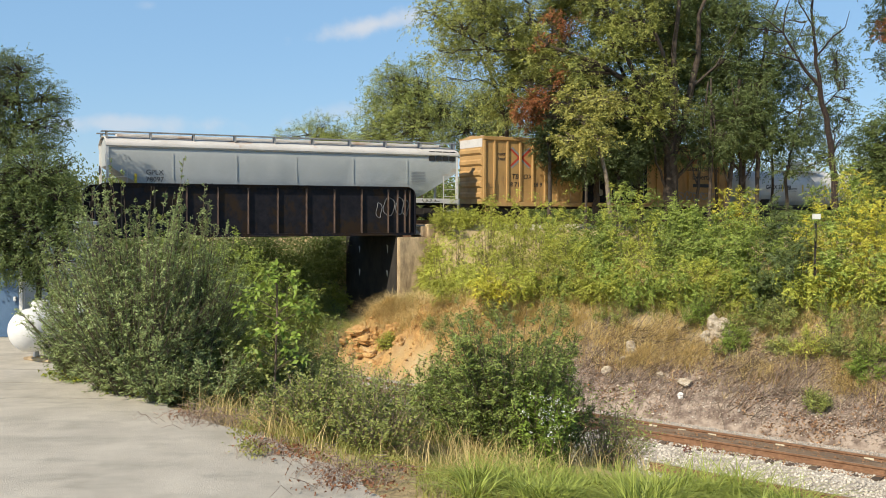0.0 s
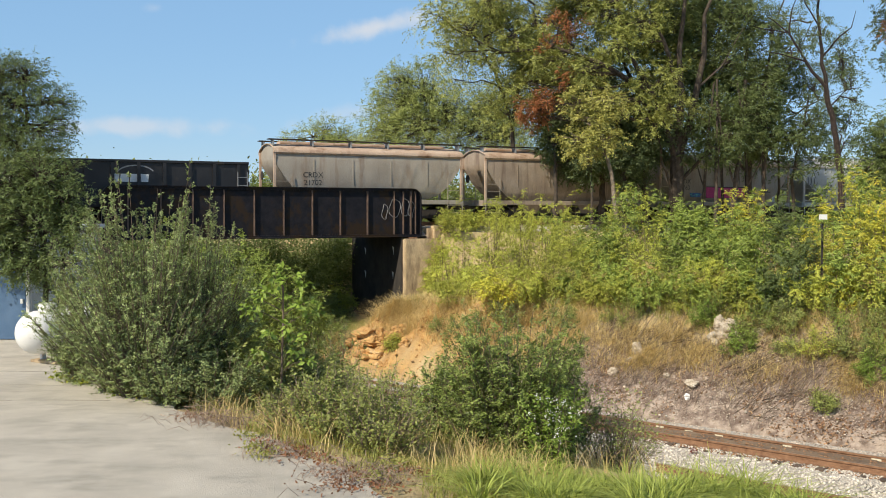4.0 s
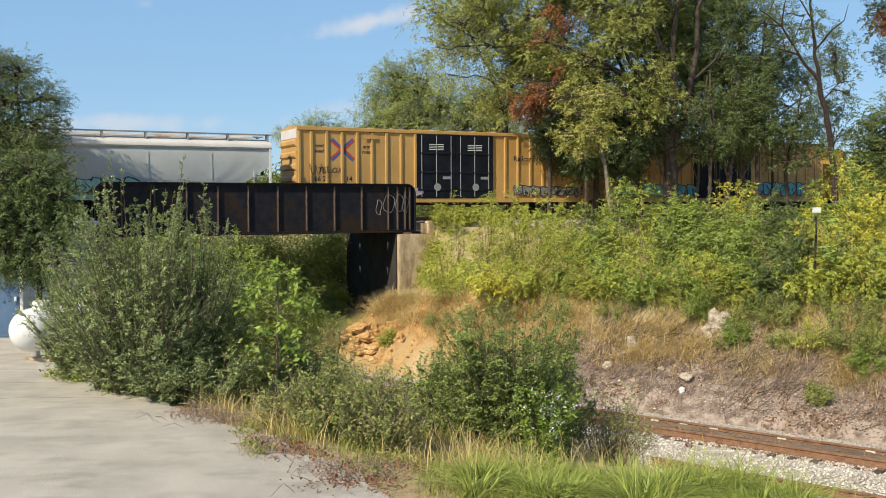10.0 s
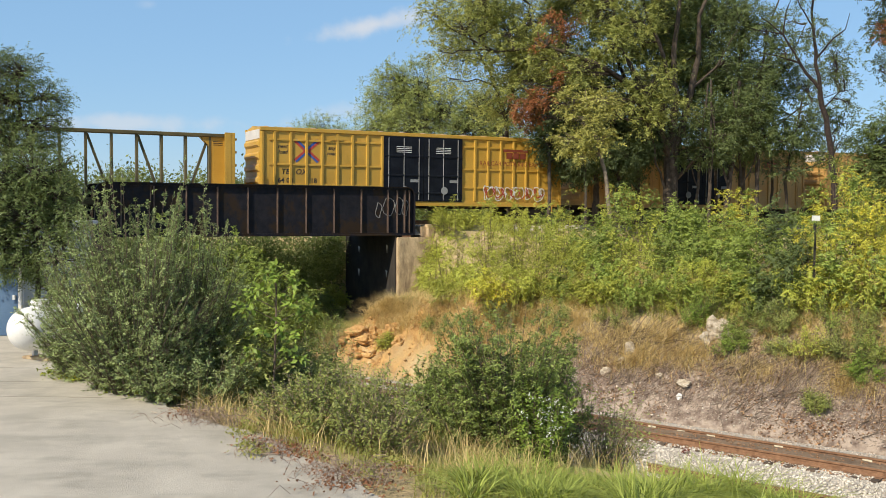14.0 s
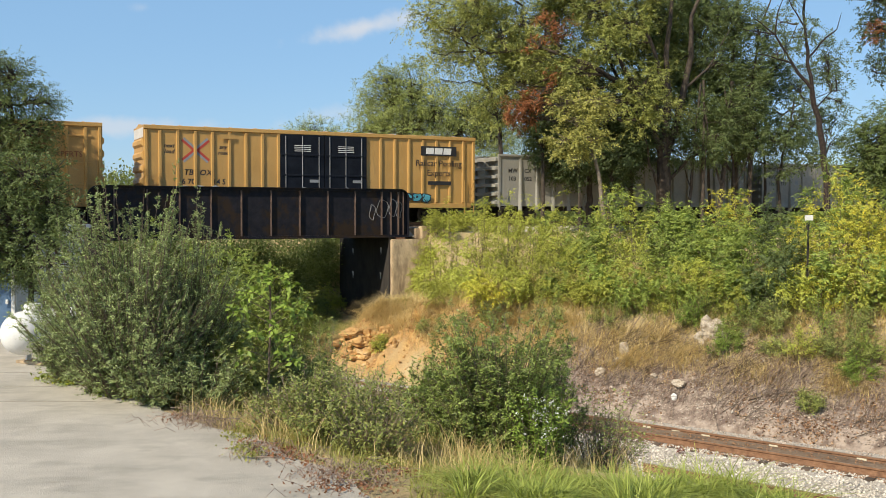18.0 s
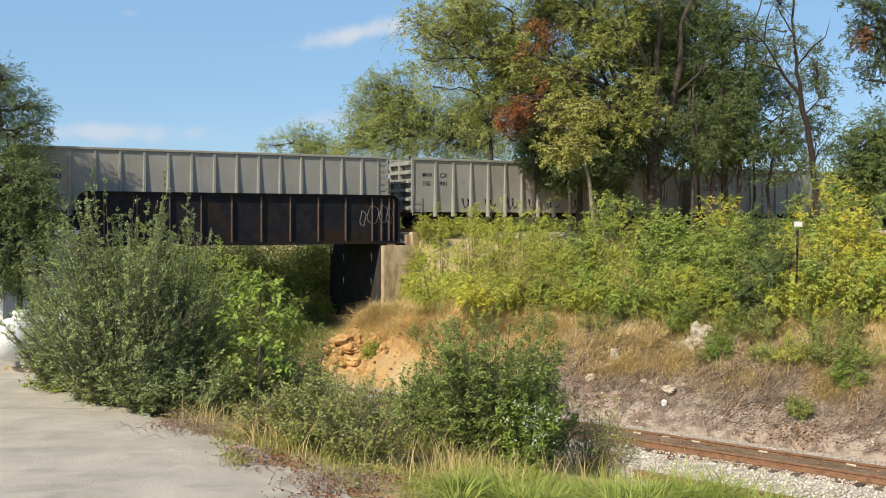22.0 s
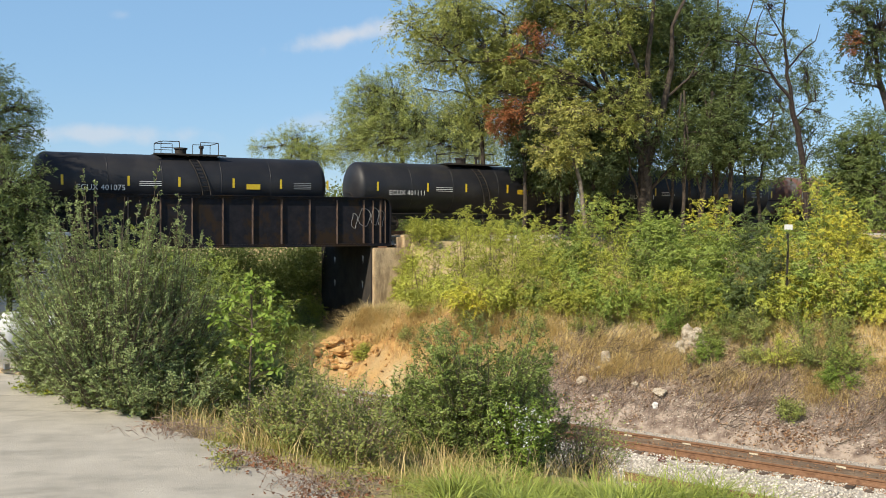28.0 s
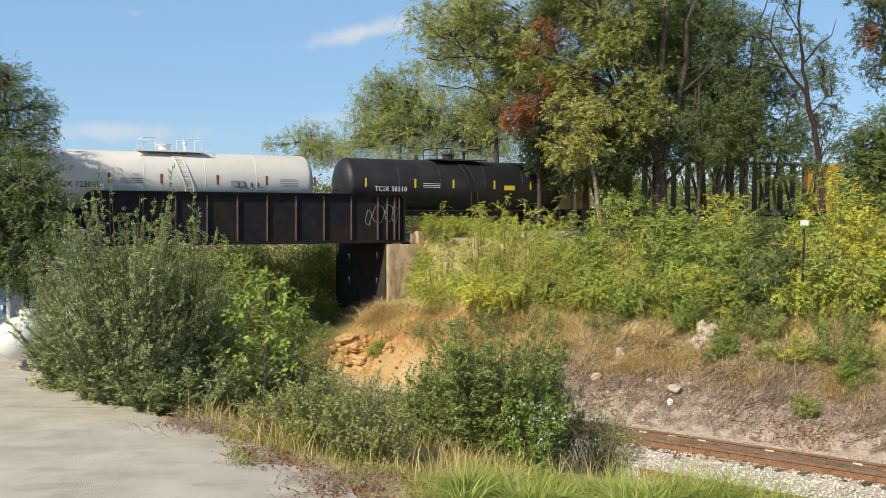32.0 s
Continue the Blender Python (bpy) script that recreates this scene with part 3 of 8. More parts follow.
def build_track(name, label, origin, turn, x0, x1, z, ties, bed, tall=1.0, cant=(0.0, 0.0)):
    """A track along its own x axis; z is the rail top. cant: how far the rails on the -y and +y side lie below it."""
    t = thing(name, label, "railway track", kind="structure", at=(origin.x, origin.y, z), rz=turn)
    for y, dz in zip((-0.753, 0.753), cant):
        r = Solid().prism([(a * (1.2 if tall > 1 else 1) + y, b * tall - 0.172 - dz) for a, b in RAIL], x0, x1).mesh("rail", "rail_rust")
        rail = part("rail", r, t, "rust-brown steel rail")
        part("rail_head", Solid().box(x0, x1, y - 0.026, y + 0.026, 0.172 * tall - 0.173 - dz, 0.172 * tall - 0.170 - dz).mesh("rail_head", "rail_head"), rail, "dull running surface")
    tie = Solid().box(-0.11, 0.11, -1.3, 1.3, -0.36, -0.178, 0.015).mesh("tie", "tie_wood")
    plate = Solid().box(-0.09, 0.09, -0.17, 0.17, -0.180, -0.165).mesh("tie_plate", "rail_rust")
    rnd = random.Random(7)
    a, b = ties
    for i in range(int((b - a) / 0.55)):
        ob = part("tie", tie, t, at=(a + i * 0.55 + rnd.uniform(-0.05, 0.05), rnd.uniform(-0.10, 0.10), rnd.uniform(-0.03, 0.005) - sum(cant) / 2))
        ob.rotation_euler = (math.atan2(cant[0] - cant[1], 1.506), 0, rnd.uniform(-0.03, 0.03))
        for y in (-0.753, 0.753):
            part("tie_plate", plate, ob, at=(0, y, 0))
    if bed:
        s = Solid().prism([(-3.1, -0.75), (3.1, -0.75), (1.75, -0.24), (-1.75, -0.24)], x0, x1)
        part("ballast_bed", s.mesh("ballast_bed", "ballast"), t, "bed of pale crushed stone")
    return t


def low_origin(u):
    return LOW0 + LOWN * u


lower = build_track("lower_track", "rusty single track on pale ballast in a cutting", low_origin(0), LOW_TURN, -45, 46, RAIL_LOW, (-16, 32), True, 1.25, (0.15, 0.05))
siding = build_track("siding_track", "rusty siding track half hidden by tall grass", low_origin(-4.9), LOW_TURN, -45, 2.2, RAIL_LOW - 0.03, (-14, 1), True, 1.25)
upper = build_track("upper_track", "main line track on an embankment", UP0, UP_TURN, -320, 330, RAIL_UP, (-26, 48), False)
for a, b in ((-320, -17.8), (-0.8, 330)):
    part("ballast_bed", Solid().prism([(-2.9, -0.75), (2.9, -0.75), (1.75, -0.24), (-1.75, -0.24)], a, b).mesh("ballast_bed", "ballast"), upper, "bed of grey crushed stone")
def track_dirt():
    """Brown dirt and litter heaped unevenly between the rails."""
    xs, ys = np.arange(-16, 12, 0.09), np.linspace(-0.69, 0.69, 15)
    gx, gy = np.meshgrid(xs, ys)
    gz = -0.160 + gy * 0.066 + 0.028 * bumps(gx * 3.1, gy * 5.0, 1.0) + 0.014 * bumps(gx * 9.0, gy * 11.0, 5.0)
    nx = len(xs)
    faces = [(j * nx + i, j * nx + i + 1, (j + 1) * nx + i + 1, (j + 1) * nx + i) for j in range(len(ys) - 1) for i in range(nx - 1)]
    part("track_dirt", Solid().add(np.stack([gx, gy, gz], -1).reshape(-1, 3), faces).mesh("track_dirt", "earth"), lower, "brown dirt and litter between the rails")


track_dirt()
# pale painted plates on the web of the far rail
for a in (4.38, 3.40, 2.42, 0.34, -2.13, -4.9):
    part("painted_plate", Solid().box(a - 0.13, a + 0.13, -0.737, -0.722, -0.28, -0.15).mesh("painted_plate", "pale_paint"), lower, "cream painted rectangle")


def stones(name, label, n, along, across, origin, turn, z, size, material, seed, category="gravel"):
    """Loose stones, each an uneven octahedron, strewn over a strip."""
    r = np.random.RandomState(seed)
    c = np.stack([r.uniform(*along, n), r.uniform(*across, n), np.zeros(n)], -1)
    base = np.array([(1, 0, 0), (0, 1, 0), (-1, 0, 0), (0, -1, 0), (0, 0, 0.8), (0, 0, -0.5)], float)
    v = base[None] * (size * r.uniform(0.5, 1.3, (n, 1, 1))) * r.uniform(0.6, 1.3, (n, 6, 1))
    w = r.uniform(0, 6.28, n)
    x = v[..., 0] * np.cos(w)[:, None] - v[..., 1] * np.sin(w)[:, None] + c[:, None, 0]
    y = v[..., 0] * np.sin(w)[:, None] + v[..., 1] * np.cos(w)[:, None] + c[:, None, 1]
    ct, st = math.cos(turn), math.sin(turn)
    px, py = origin.x + x * ct - y * st, origin.y + x * st + y * ct
    zz = v[..., 2] + (z(px.mean(1), py.mean(1), c[:, 1]) if callable(z) else z)[:, None]
    p = np.stack([px, py, zz], -1)
    tri = np.array([(0, 1, 4), (1, 2, 4), (2, 3, 4), (3, 0, 4), (1, 0, 5), (2, 1, 5), (3, 2, 5), (0, 3, 5)])
    me = bpy.data.meshes.new(name)
    idx = (np.arange(n)[:, None, None] * 6 + tri[None]).astype(np.int32)
    me.vertices.add(n * 6)
    me.vertices.foreach_set("co", p.astype(np.float32).ravel())
    me.loops.add(idx.size)
    me.loops.foreach_set("vertex_index", idx.ravel())
    me.polygons.add(n * 8)
    me.polygons.foreach_set("loop_start", np.arange(n * 8, dtype=np.int32) * 3)
    me.update(calc_edges=True)
    me.materials.append(MATS[material])
    tagged(new(name, me), label, category, kind="stuff")


def bed_top(x, y, across):
    return RAIL_LOW - 0.24 - np.maximum(0, -across - 1.75) * 0.37 - np.maximum(0, across - 6.9) * 0.37


part("ballast_shoulder", Solid().prism([(1.7, -0.75), (1.7, -0.255), (6.9, -0.27), (8.3, -0.75)], -45, 30).mesh("ballast_shoulder", "ballast"), lower, "wide shoulder of pale crushed stone")


stones("ballast_stones", "pale crushed stone between and beside the rails", 11000, (-16, 11), (0.85, 3.8), low_origin(0), LOW_TURN, bed_top, 0.05, "stone_chip", 1)
stones("rusty_stones", "rust-brown stones against the near rail", 1500, (-16, 11), (0.82, 1.25), low_origin(0), LOW_TURN, bed_top, 0.045, "rust_chip", 14)
stones("rail_litter", "rusty stones and dirt clods between the rails", 1500, (-16, 11), (-0.66, 0.66), low_origin(0), LOW_TURN, lambda x, y, a: RAIL_LOW - 0.155 + a * 0.066, 0.036, "rust_chip", 15)
stones("track_stones", "dusty stones behind the far rail", 5000, (-16, 11), (-2.9, -0.85), low_origin(0), LOW_TURN, bed_top, 0.045, "grey_chip", 11)
stones("siding_stones", "pale crushed stone round the siding", 12000, (-15, 9), (3.4, 7.6), low_origin(0), LOW_TURN, bed_top, 0.05, "stone_chip", 2)
stones("slope_gravel", "grey broken stone at the foot of the bank", 17000, (-18, 14), (-7.2, -2.6), low_origin(0), LOW_TURN,
       lambda x, y, a: ground_at(x, y) + 0.0, 0.036, "grey_chip", 3)


stones("foot_stones", "pale stones at the foot of the slope", 1500, (-18, 10), (-3.9, -2.7), low_origin(0), LOW_TURN, lambda x, y, a: ground_at(x, y), 0.04, "grey_chip", 8)
stones("clay_lumps", "orange clay lumps fallen from the eroded bank", 420, (12.5, 24), (-6.4, -2.4), low_origin(0), LOW_TURN, lambda x, y, a: ground_at(x, y) - 0.02, 0.09, "clay", 6, "soil")


stones("slope_rocks", "grey and tan broken rocks on the slope", 420, (-17, 12), (-7.0, -2.7), low_origin(0), LOW_TURN, lambda x, y, a: ground_at(x, y) - 0.02, 0.075, "grey_chip", 12)
stones("pale_rocks", "scattered pale stones low on the slope", 260, (-17, 12), (-5.2, -2.6), low_origin(0), LOW_TURN, lambda x, y, a: ground_at(x, y) - 0.02, 0.06, "stone_chip", 13)


# ---- bridge ----
def up_at(s, o, z):
    p = UP0 + UP * s + UPN * o
    return (p.x, p.y, z)


def build_bridge():
    """Plate girder bridge; x along the upper track, -y towards the yard, z from the rail top."""
    b = thing("girder_bridge", "black steel plate girder railway bridge with rust streaks", "bridge", at=(UP0.x, UP0.y, 0), rz=UP_TURN)
    x0, x1, zb, zt = -17.75, -0.84, 2.02, 4.62
    for side, y in ((-1, -2.75), (1, 2.75)):
        g = Solid()
        r, arc = 0.5, []
        for i in range(7):
            a = math.pi / 2 * i / 6
            arc.append((x1 - r + r * math.sin(a), zt - r + r * math.cos(a)))
        arc2 = [(x0 + r - r * math.sin(math.pi / 2 * i / 6), zt - r + r * math.cos(math.pi / 2 * i / 6)) for i in range(6, -1, -1)]
        g.plate([(x0, zb), *arc2, *arc, (x1, zb)], y - 0.012, y + 0.012)
        girder = part("girder", g.mesh("girder", "girder_paint"), b)
        # top flange follows the rounded ends
        line = [(x0, zb), *arc2, *arc, (x1, zb)]
        fl = Solid()
        for (ax, az), (bx, bz) in zip(line, line[1:]):
            d = Vector((bx - ax, 0, bz - az)).normalized()
            nrm = Vector((-d.z, 0, d.x))
            pts = [Vector((px, y + sy * 0.22, pz)) + nrm * t for px, pz in ((ax, az), (bx, bz)) for sy in (-1, 1) for t in (0.0, 0.035)]
            fl.add(pts, [(0, 1, 3, 2), (4, 6, 7, 5), (0, 4, 5, 1), (2, 3, 7, 6), (0, 2, 6, 4), (1, 5, 7, 3)])
        part("top_flange", fl.mesh("top_flange", "girder_paint"), girder)
        part("bottom_flange", Solid().box(x0, x1, y - 0.24, y + 0.24, zb - 0.07, zb, 0.01).mesh("bottom_flange", "girder_paint"), girder)
        part("lower_angle", Solid().box(x0, x1, y - 0.13, y + 0.13, zb, zb + 0.09).mesh("lower_angle", "girder_paint"), girder)
        part("upper_angle", Solid().box(x0 + r, x1 - r, y - 0.12, y + 0.12, zt - 0.13, zt - 0.002).mesh("upper_angle", "girder_paint"), girder)
        # the stiffeners' lighter colour paints in sunlight on their outstanding legs
        st = Solid().box(-0.012, 0.012, -0.15, 0.15, zb + 0.09, zt - 0.13).box(-0.05, 0.012, -0.026, 0.026, zb + 0.09, zt - 0.13).mesh("stiffener", "girder_sunlit_edge")
        for s in [-8.69 + 1.57 * i for i in range(-5, 5)] + [-1.85, -1.4, -1.12, -17.3]:
            part("stiffener", st, girder, "riveted rust-brown angle, coloured lighter for sun on its edge", at=(s, y, 0))
        # rivets along the angles
        rv = Solid()
        for i in range(int((x1 - x0 - 1) / 0.2)):
            for z in (zb + 0.05, zt - 0.07):
                rv.box(x0 + 0.5 + i * 0.2, x0 + 0.53 + i * 0.2, y - 0.142, y + 0.142, z - 0.015, z + 0.015)
        ob = part("rivets", rv.mesh("rivets", "girder_paint"), girder)
        ob["kind"] = "stuff"
    beam = Solid().box(-0.15, 0.15, -2.7, 2.7, -0.02, 0.02).box(-0.012, 0.012, -2.7, 2.7, 0.02, 0.42).box(-0.15, 0.15, -2.7, 2.7, 0.42, 0.45).mesh("floor_beam", "girder_paint")
    for i in range(7):
        part("floor_beam", beam, b, at=(x0 + 0.6 + i * 2.62, 0, zb + 0.02))
    for y in (-1.0, 1.0):
        part("stringer", Solid().box(x0, x1, y - 0.1, y + 0.1, zb + 0.06, zb + 0.36).mesh("stringer", "girder_paint"), b)
    # solid plate added under the open ties to keep light from below
    part("deck", Solid().box(x0, x1, -2.6, 2.6, zb + 0.285, zb + 0.345).mesh("deck", "girder_paint"), b, "dark plate below the ties, added to block light")
    # chalky sprayed loops near the end of the girder
    for cx, cz, rx, rz in ((-2.95, 3.35, 0.16, 0.42), (-2.35, 3.55, 0.34, 0.50), (-1.72, 3.6, 0.22, 0.48), (-1.35, 3.5, 0.16, 0.46)):
        ring = []
        for i in range(17):
            a = 2 * math.pi * i / 16
            ring.append((cx + rx * math.cos(a) + 0.05 * math.sin(3 * a), cz + rz * math.sin(a)))
        s = Solid().tube([(px, -2.764, pz) for px, pz in ring], 0.028, 4)
        part("sprayed_loop", s.mesh("sprayed_loop", "spray_chalk"), b, "faded grey spray paint loop")
    return b


build_bridge()


def build_abutments():
    for name, x0, x1, near, far in (("abutment_east", -1.95, 1.6, -3.25, 4.9), ("abutment_west", -20.5, -16.9, -3.25, 4.5)):
        s = Solid()
        s.box(x0, x1, near, far, -5.0, 1.86)
        # the west abutment takes the near-black colour too, soot and shade in one
        ab = thing(name, "stained tan concrete bridge abutment", "abutment", kind="structure", at=(UP0.x, UP0.y, 0), rz=UP_TURN,
                   me=s.mesh("abutment", "concrete" if name.endswith("east") else "sooty_shaded_wall", 0.04))
        fx = x0 - 0.06 if name.endswith("east") else x1 + 0.004
        # thin facing whose dark colour carries the bridge's shade as well as soot
        part("front_wall", Solid().box(fx, fx + 0.056, near + 0.3, far, -5.0, 1.95).mesh("front_wall", "sooty_shaded_wall"), ab, "sooty wall under the bridge, coloured near black for its shade")
        if name.endswith("east"):
            # white triangles painted on for the spots of light in the dark wall
            for y, z, h in ((2.6, 0.95, 0.42), (2.6, -0.45, 0.45), (-1.75, 1.15, 0.50), (-1.70, -0.25, 0.42)):
                w = Solid().add([(fx - 0.006, y + 0.14, z + h / 2), (fx - 0.006, y - 0.12, z + h / 2 - 0.05), (fx - 0.006, y - 0.02, z - h / 2), (fx + 0.004, y + 0.14, z + h / 2), (fx + 0.004, y - 0.12, z + h / 2 - 0.05), (fx + 0.004, y - 0.02, z - h / 2)],
                                [(0, 1, 2), (5, 4, 3), (0, 3, 4, 1), (1, 4, 5, 2), (2, 5, 3, 0)])
                part("spalled_patch", w.mesh("spalled_patch", "mark_white"), ab, "white patch painted for the light that shows in the dark wall")
        e = (x0 + 1.5, x1) if name.endswith("east") else (x0, x1 - 1.5)
        part("back_wall", Solid().box(e[0], e[1], near + 0.2, far, 1.862, 2.45).mesh("back_wall", "concrete", 0.03), ab)
        bx = x0 + 0.6 if name.endswith("east") else x1 - 0.6
        for y in (-2.75, 2.75):
            part("bearing", Solid().box(bx - 0.25, bx + 0.25, y - 0.25, y + 0.25, 1.862, 1.95).mesh("bearing", "rail_rust"), ab, "rusty steel bearing")
    # a low kerb block beside the track
    thing("concrete_block", "weathered tan concrete block beside the track", "block", at=up_at(0.2, 3.0, 1.86), rz=UP_TURN,
          me=Solid().box(-0.35, 0.35, -0.25, 0.25, 0.002, 0.72).mesh("concrete_block", "concrete", 0.03))


build_abutments()

# ---- plants ----
def leaf_faces(r, pts, size, aspect=0.5, up=0.4, fold=0.25, out=None, droop=0.0):
    """Corners of one folded leaf at each point: two triangles along a midrib, as bands of three rows."""
    n = len(pts)
    ax = r.normal(size=(n, 3))
    ax[:, 2] -= droop
    ax /= np.linalg.norm(ax, axis=1)[:, None]
    nm = r.normal(size=(n, 3)) * 0.8
    nm[:, 2] += up * 2
    if out is not None:
        nm += out * 0.9
    sd = np.cross(nm, ax)
    sd /= np.linalg.norm(sd, axis=1)[:, None] + 1e-9
    nr = np.cross(ax, sd)
    ln = (size * r.uniform(0.6, 1.3, n))[:, None]
    wd = ln * aspect * 0.5
    base, tip = pts - ax * ln * 0.5, pts + ax * ln * 0.5
    lift = nr * wd * fold * 2
    a, b = pts - sd * wd + lift - ax * ln * 0.08, pts + sd * wd + lift - ax * ln * 0.08
    return np.stack([base, b, tip, a], 1)


def leaf_mesh(name, faces, material):
    """Each leaf is two triangles that share the midrib."""
    n = len(faces)
    me = bpy.data.meshes.new(name)
    tri = np.array([(0, 1, 2), (0, 2, 3)])
    idx = (np.arange(n)[:, None, None] * 4 + tri[None]).astype(np.int32)
    me.vertices.add(n * 4)
    me.vertices.foreach_set("co", faces.astype(np.float32).ravel())
    me.loops.add(idx.size)
    me.loops.foreach_set("vertex_index", idx.ravel())
    me.polygons.add(n * 2)
    me.polygons.foreach_set("loop_start", np.arange(n * 2, dtype=np.int32) * 3)
    me.update(calc_edges=True)
    me.materials.append(MATS[material])
    return me


def ball_points(r, n, hollow=0.45):
    d = r.normal(size=(n, 3))
    d /= np.linalg.norm(d, axis=1)[:, None]
    rad = (hollow ** 3 + (1 - hollow ** 3) * r.uniform(0, 1, n)) ** (1 / 3)
    return d * rad[:, None], d


def sprays(r, centres, out, length, leaf, twigs=4, per=8, aspect=0.42, droop=0.25, spread=0.75, jitter=0.1, up=0.75):
    """Leaves set alternately along short twigs that fan out from each centre towards out and bend under their weight."""
    n = len(centres)
    d = np.asarray(out)[:, None] + r.normal(size=(n, twigs, 3)) * spread
    d /= np.linalg.norm(d, axis=2)[..., None] + 1e-9
    d = np.repeat(d[:, :, None], per, 2)
    ln = (np.broadcast_to(length, (n,))[:, None] * r.uniform(0.6, 1.2, (n, twigs)))[..., None, None]
    t = (np.linspace(0.16, 1.0, per)[None, None] + r.normal(size=(n, twigs, per)) * 0.03)[..., None]
    sag = np.zeros(3)
    sag[2] = 1.0
    p = np.asarray(centres)[:, None, None] + d * ln * t - sag * ln * droop * t * t
    d = d - sag * droop * 1.6 * t
    flat = sag + r.normal(size=(n, twigs, 1, 3)) * 0.35
    side = np.cross(d, np.broadcast_to(flat, d.shape))
    side /= np.linalg.norm(side, axis=3)[..., None] + 1e-9
    sgn = np.where(np.arange(per) % 2 == 0, 1.0, -1.0)[None, None, :, None]
    ax = d * 0.65 + side * sgn * 0.8 - sag * 0.18 + r.normal(size=p.shape) * 0.25
    nm = sag * up * 0.7 + TO_SUN * 0.45 + d * 0.25 + np.asarray(out)[:, None, None] * 0.3 + r.normal(size=p.shape) * 0.48
    p, ax, nm = (q.reshape(-1, 3) for q in (p + r.normal(size=p.shape) * leaf * jitter, ax, nm))
    ax /= np.linalg.norm(ax, axis=1)[:, None] + 1e-9
    sd = np.cross(nm, ax)
    sd /= np.linalg.norm(sd, axis=1)[:, None] + 1e-9
    l = (leaf * r.uniform(0.6, 1.3, len(p)))[:, None]
    wd = l * aspect * 0.5
    lift = np.cross(ax, sd) * wd * 0.45
    return np.stack([p, p + ax * l * 0.42 + sd * wd + lift, p + ax * l, p + ax * l * 0.42 - sd * wd + lift], 1)


def crown(r, blobs, density, leaf, spread, per=4, aspect=0.45, droop=0.3):
    """Sprays of leaves through uneven clumps (x, y, z, radius across, radius up), turned outwards, with gaps between."""
    centres, ways = [], []
    for x, y, z, ra, rz in blobs:
        m = max(8, int(2.3 * density * ra * ra * rz ** 0.7))
        p, d = ball_points(r, m, 0.25)
        q = p * np.array((ra, ra, rz * 1.25)) * r.uniform(0.65, 1.2, (m, 1))
        keep = bumps(q[:, 0] * 2.2 + x, q[:, 2] * 2.6 + z, y) > -0.42
        centres.append((np.array((x, y, z)), np.array((x, y, z)) + q[keep]))
        ways.append(d[keep] + np.array((0, 0, 0.15)))
    c = np.concatenate([q for _, q in centres])
    return sprays(r, c, np.concatenate(ways), spread, leaf, per, 7, aspect, droop), centres


def loose_crown(r, blobs, density, leaf, spread, per=14):
    """Plain sprays of leaves, for woods far off."""
    out = []
    for x, y, z, ra, rz in blobs:
        n = max(6, int(0.62 * density * ra * ra * rz ** 0.7))
        p, d = ball_points(r, n, 0.4)
        k = int(per * 1.5)
        c = np.repeat(np.array((x, y, z)) + p * np.array((ra, ra, rz)) * r.uniform(0.7, 1.15, (n, 1)), k, 0)
        out.append(leaf_faces(r, c + r.normal(size=c.shape) * spread, leaf, 0.5, 0.4, out=np.repeat(d, k, 0)))
    return np.concatenate(out)


def limb(s, r, a, b, ra, rb, n=5, bend=0.12, sides=6):
    a, b = Vector(a), Vector(b)
    d = (b - a).length
    pts = [a]
    for i in range(1, n):
        f = i / n
        pts.append(a.lerp(b, f) + Vector((r.normal(), r.normal(), r.normal() + 0.6)) * d * bend * math.sin(math.pi * f) * 0.6)
    s.tube(pts + [b], ra, sides, rb)


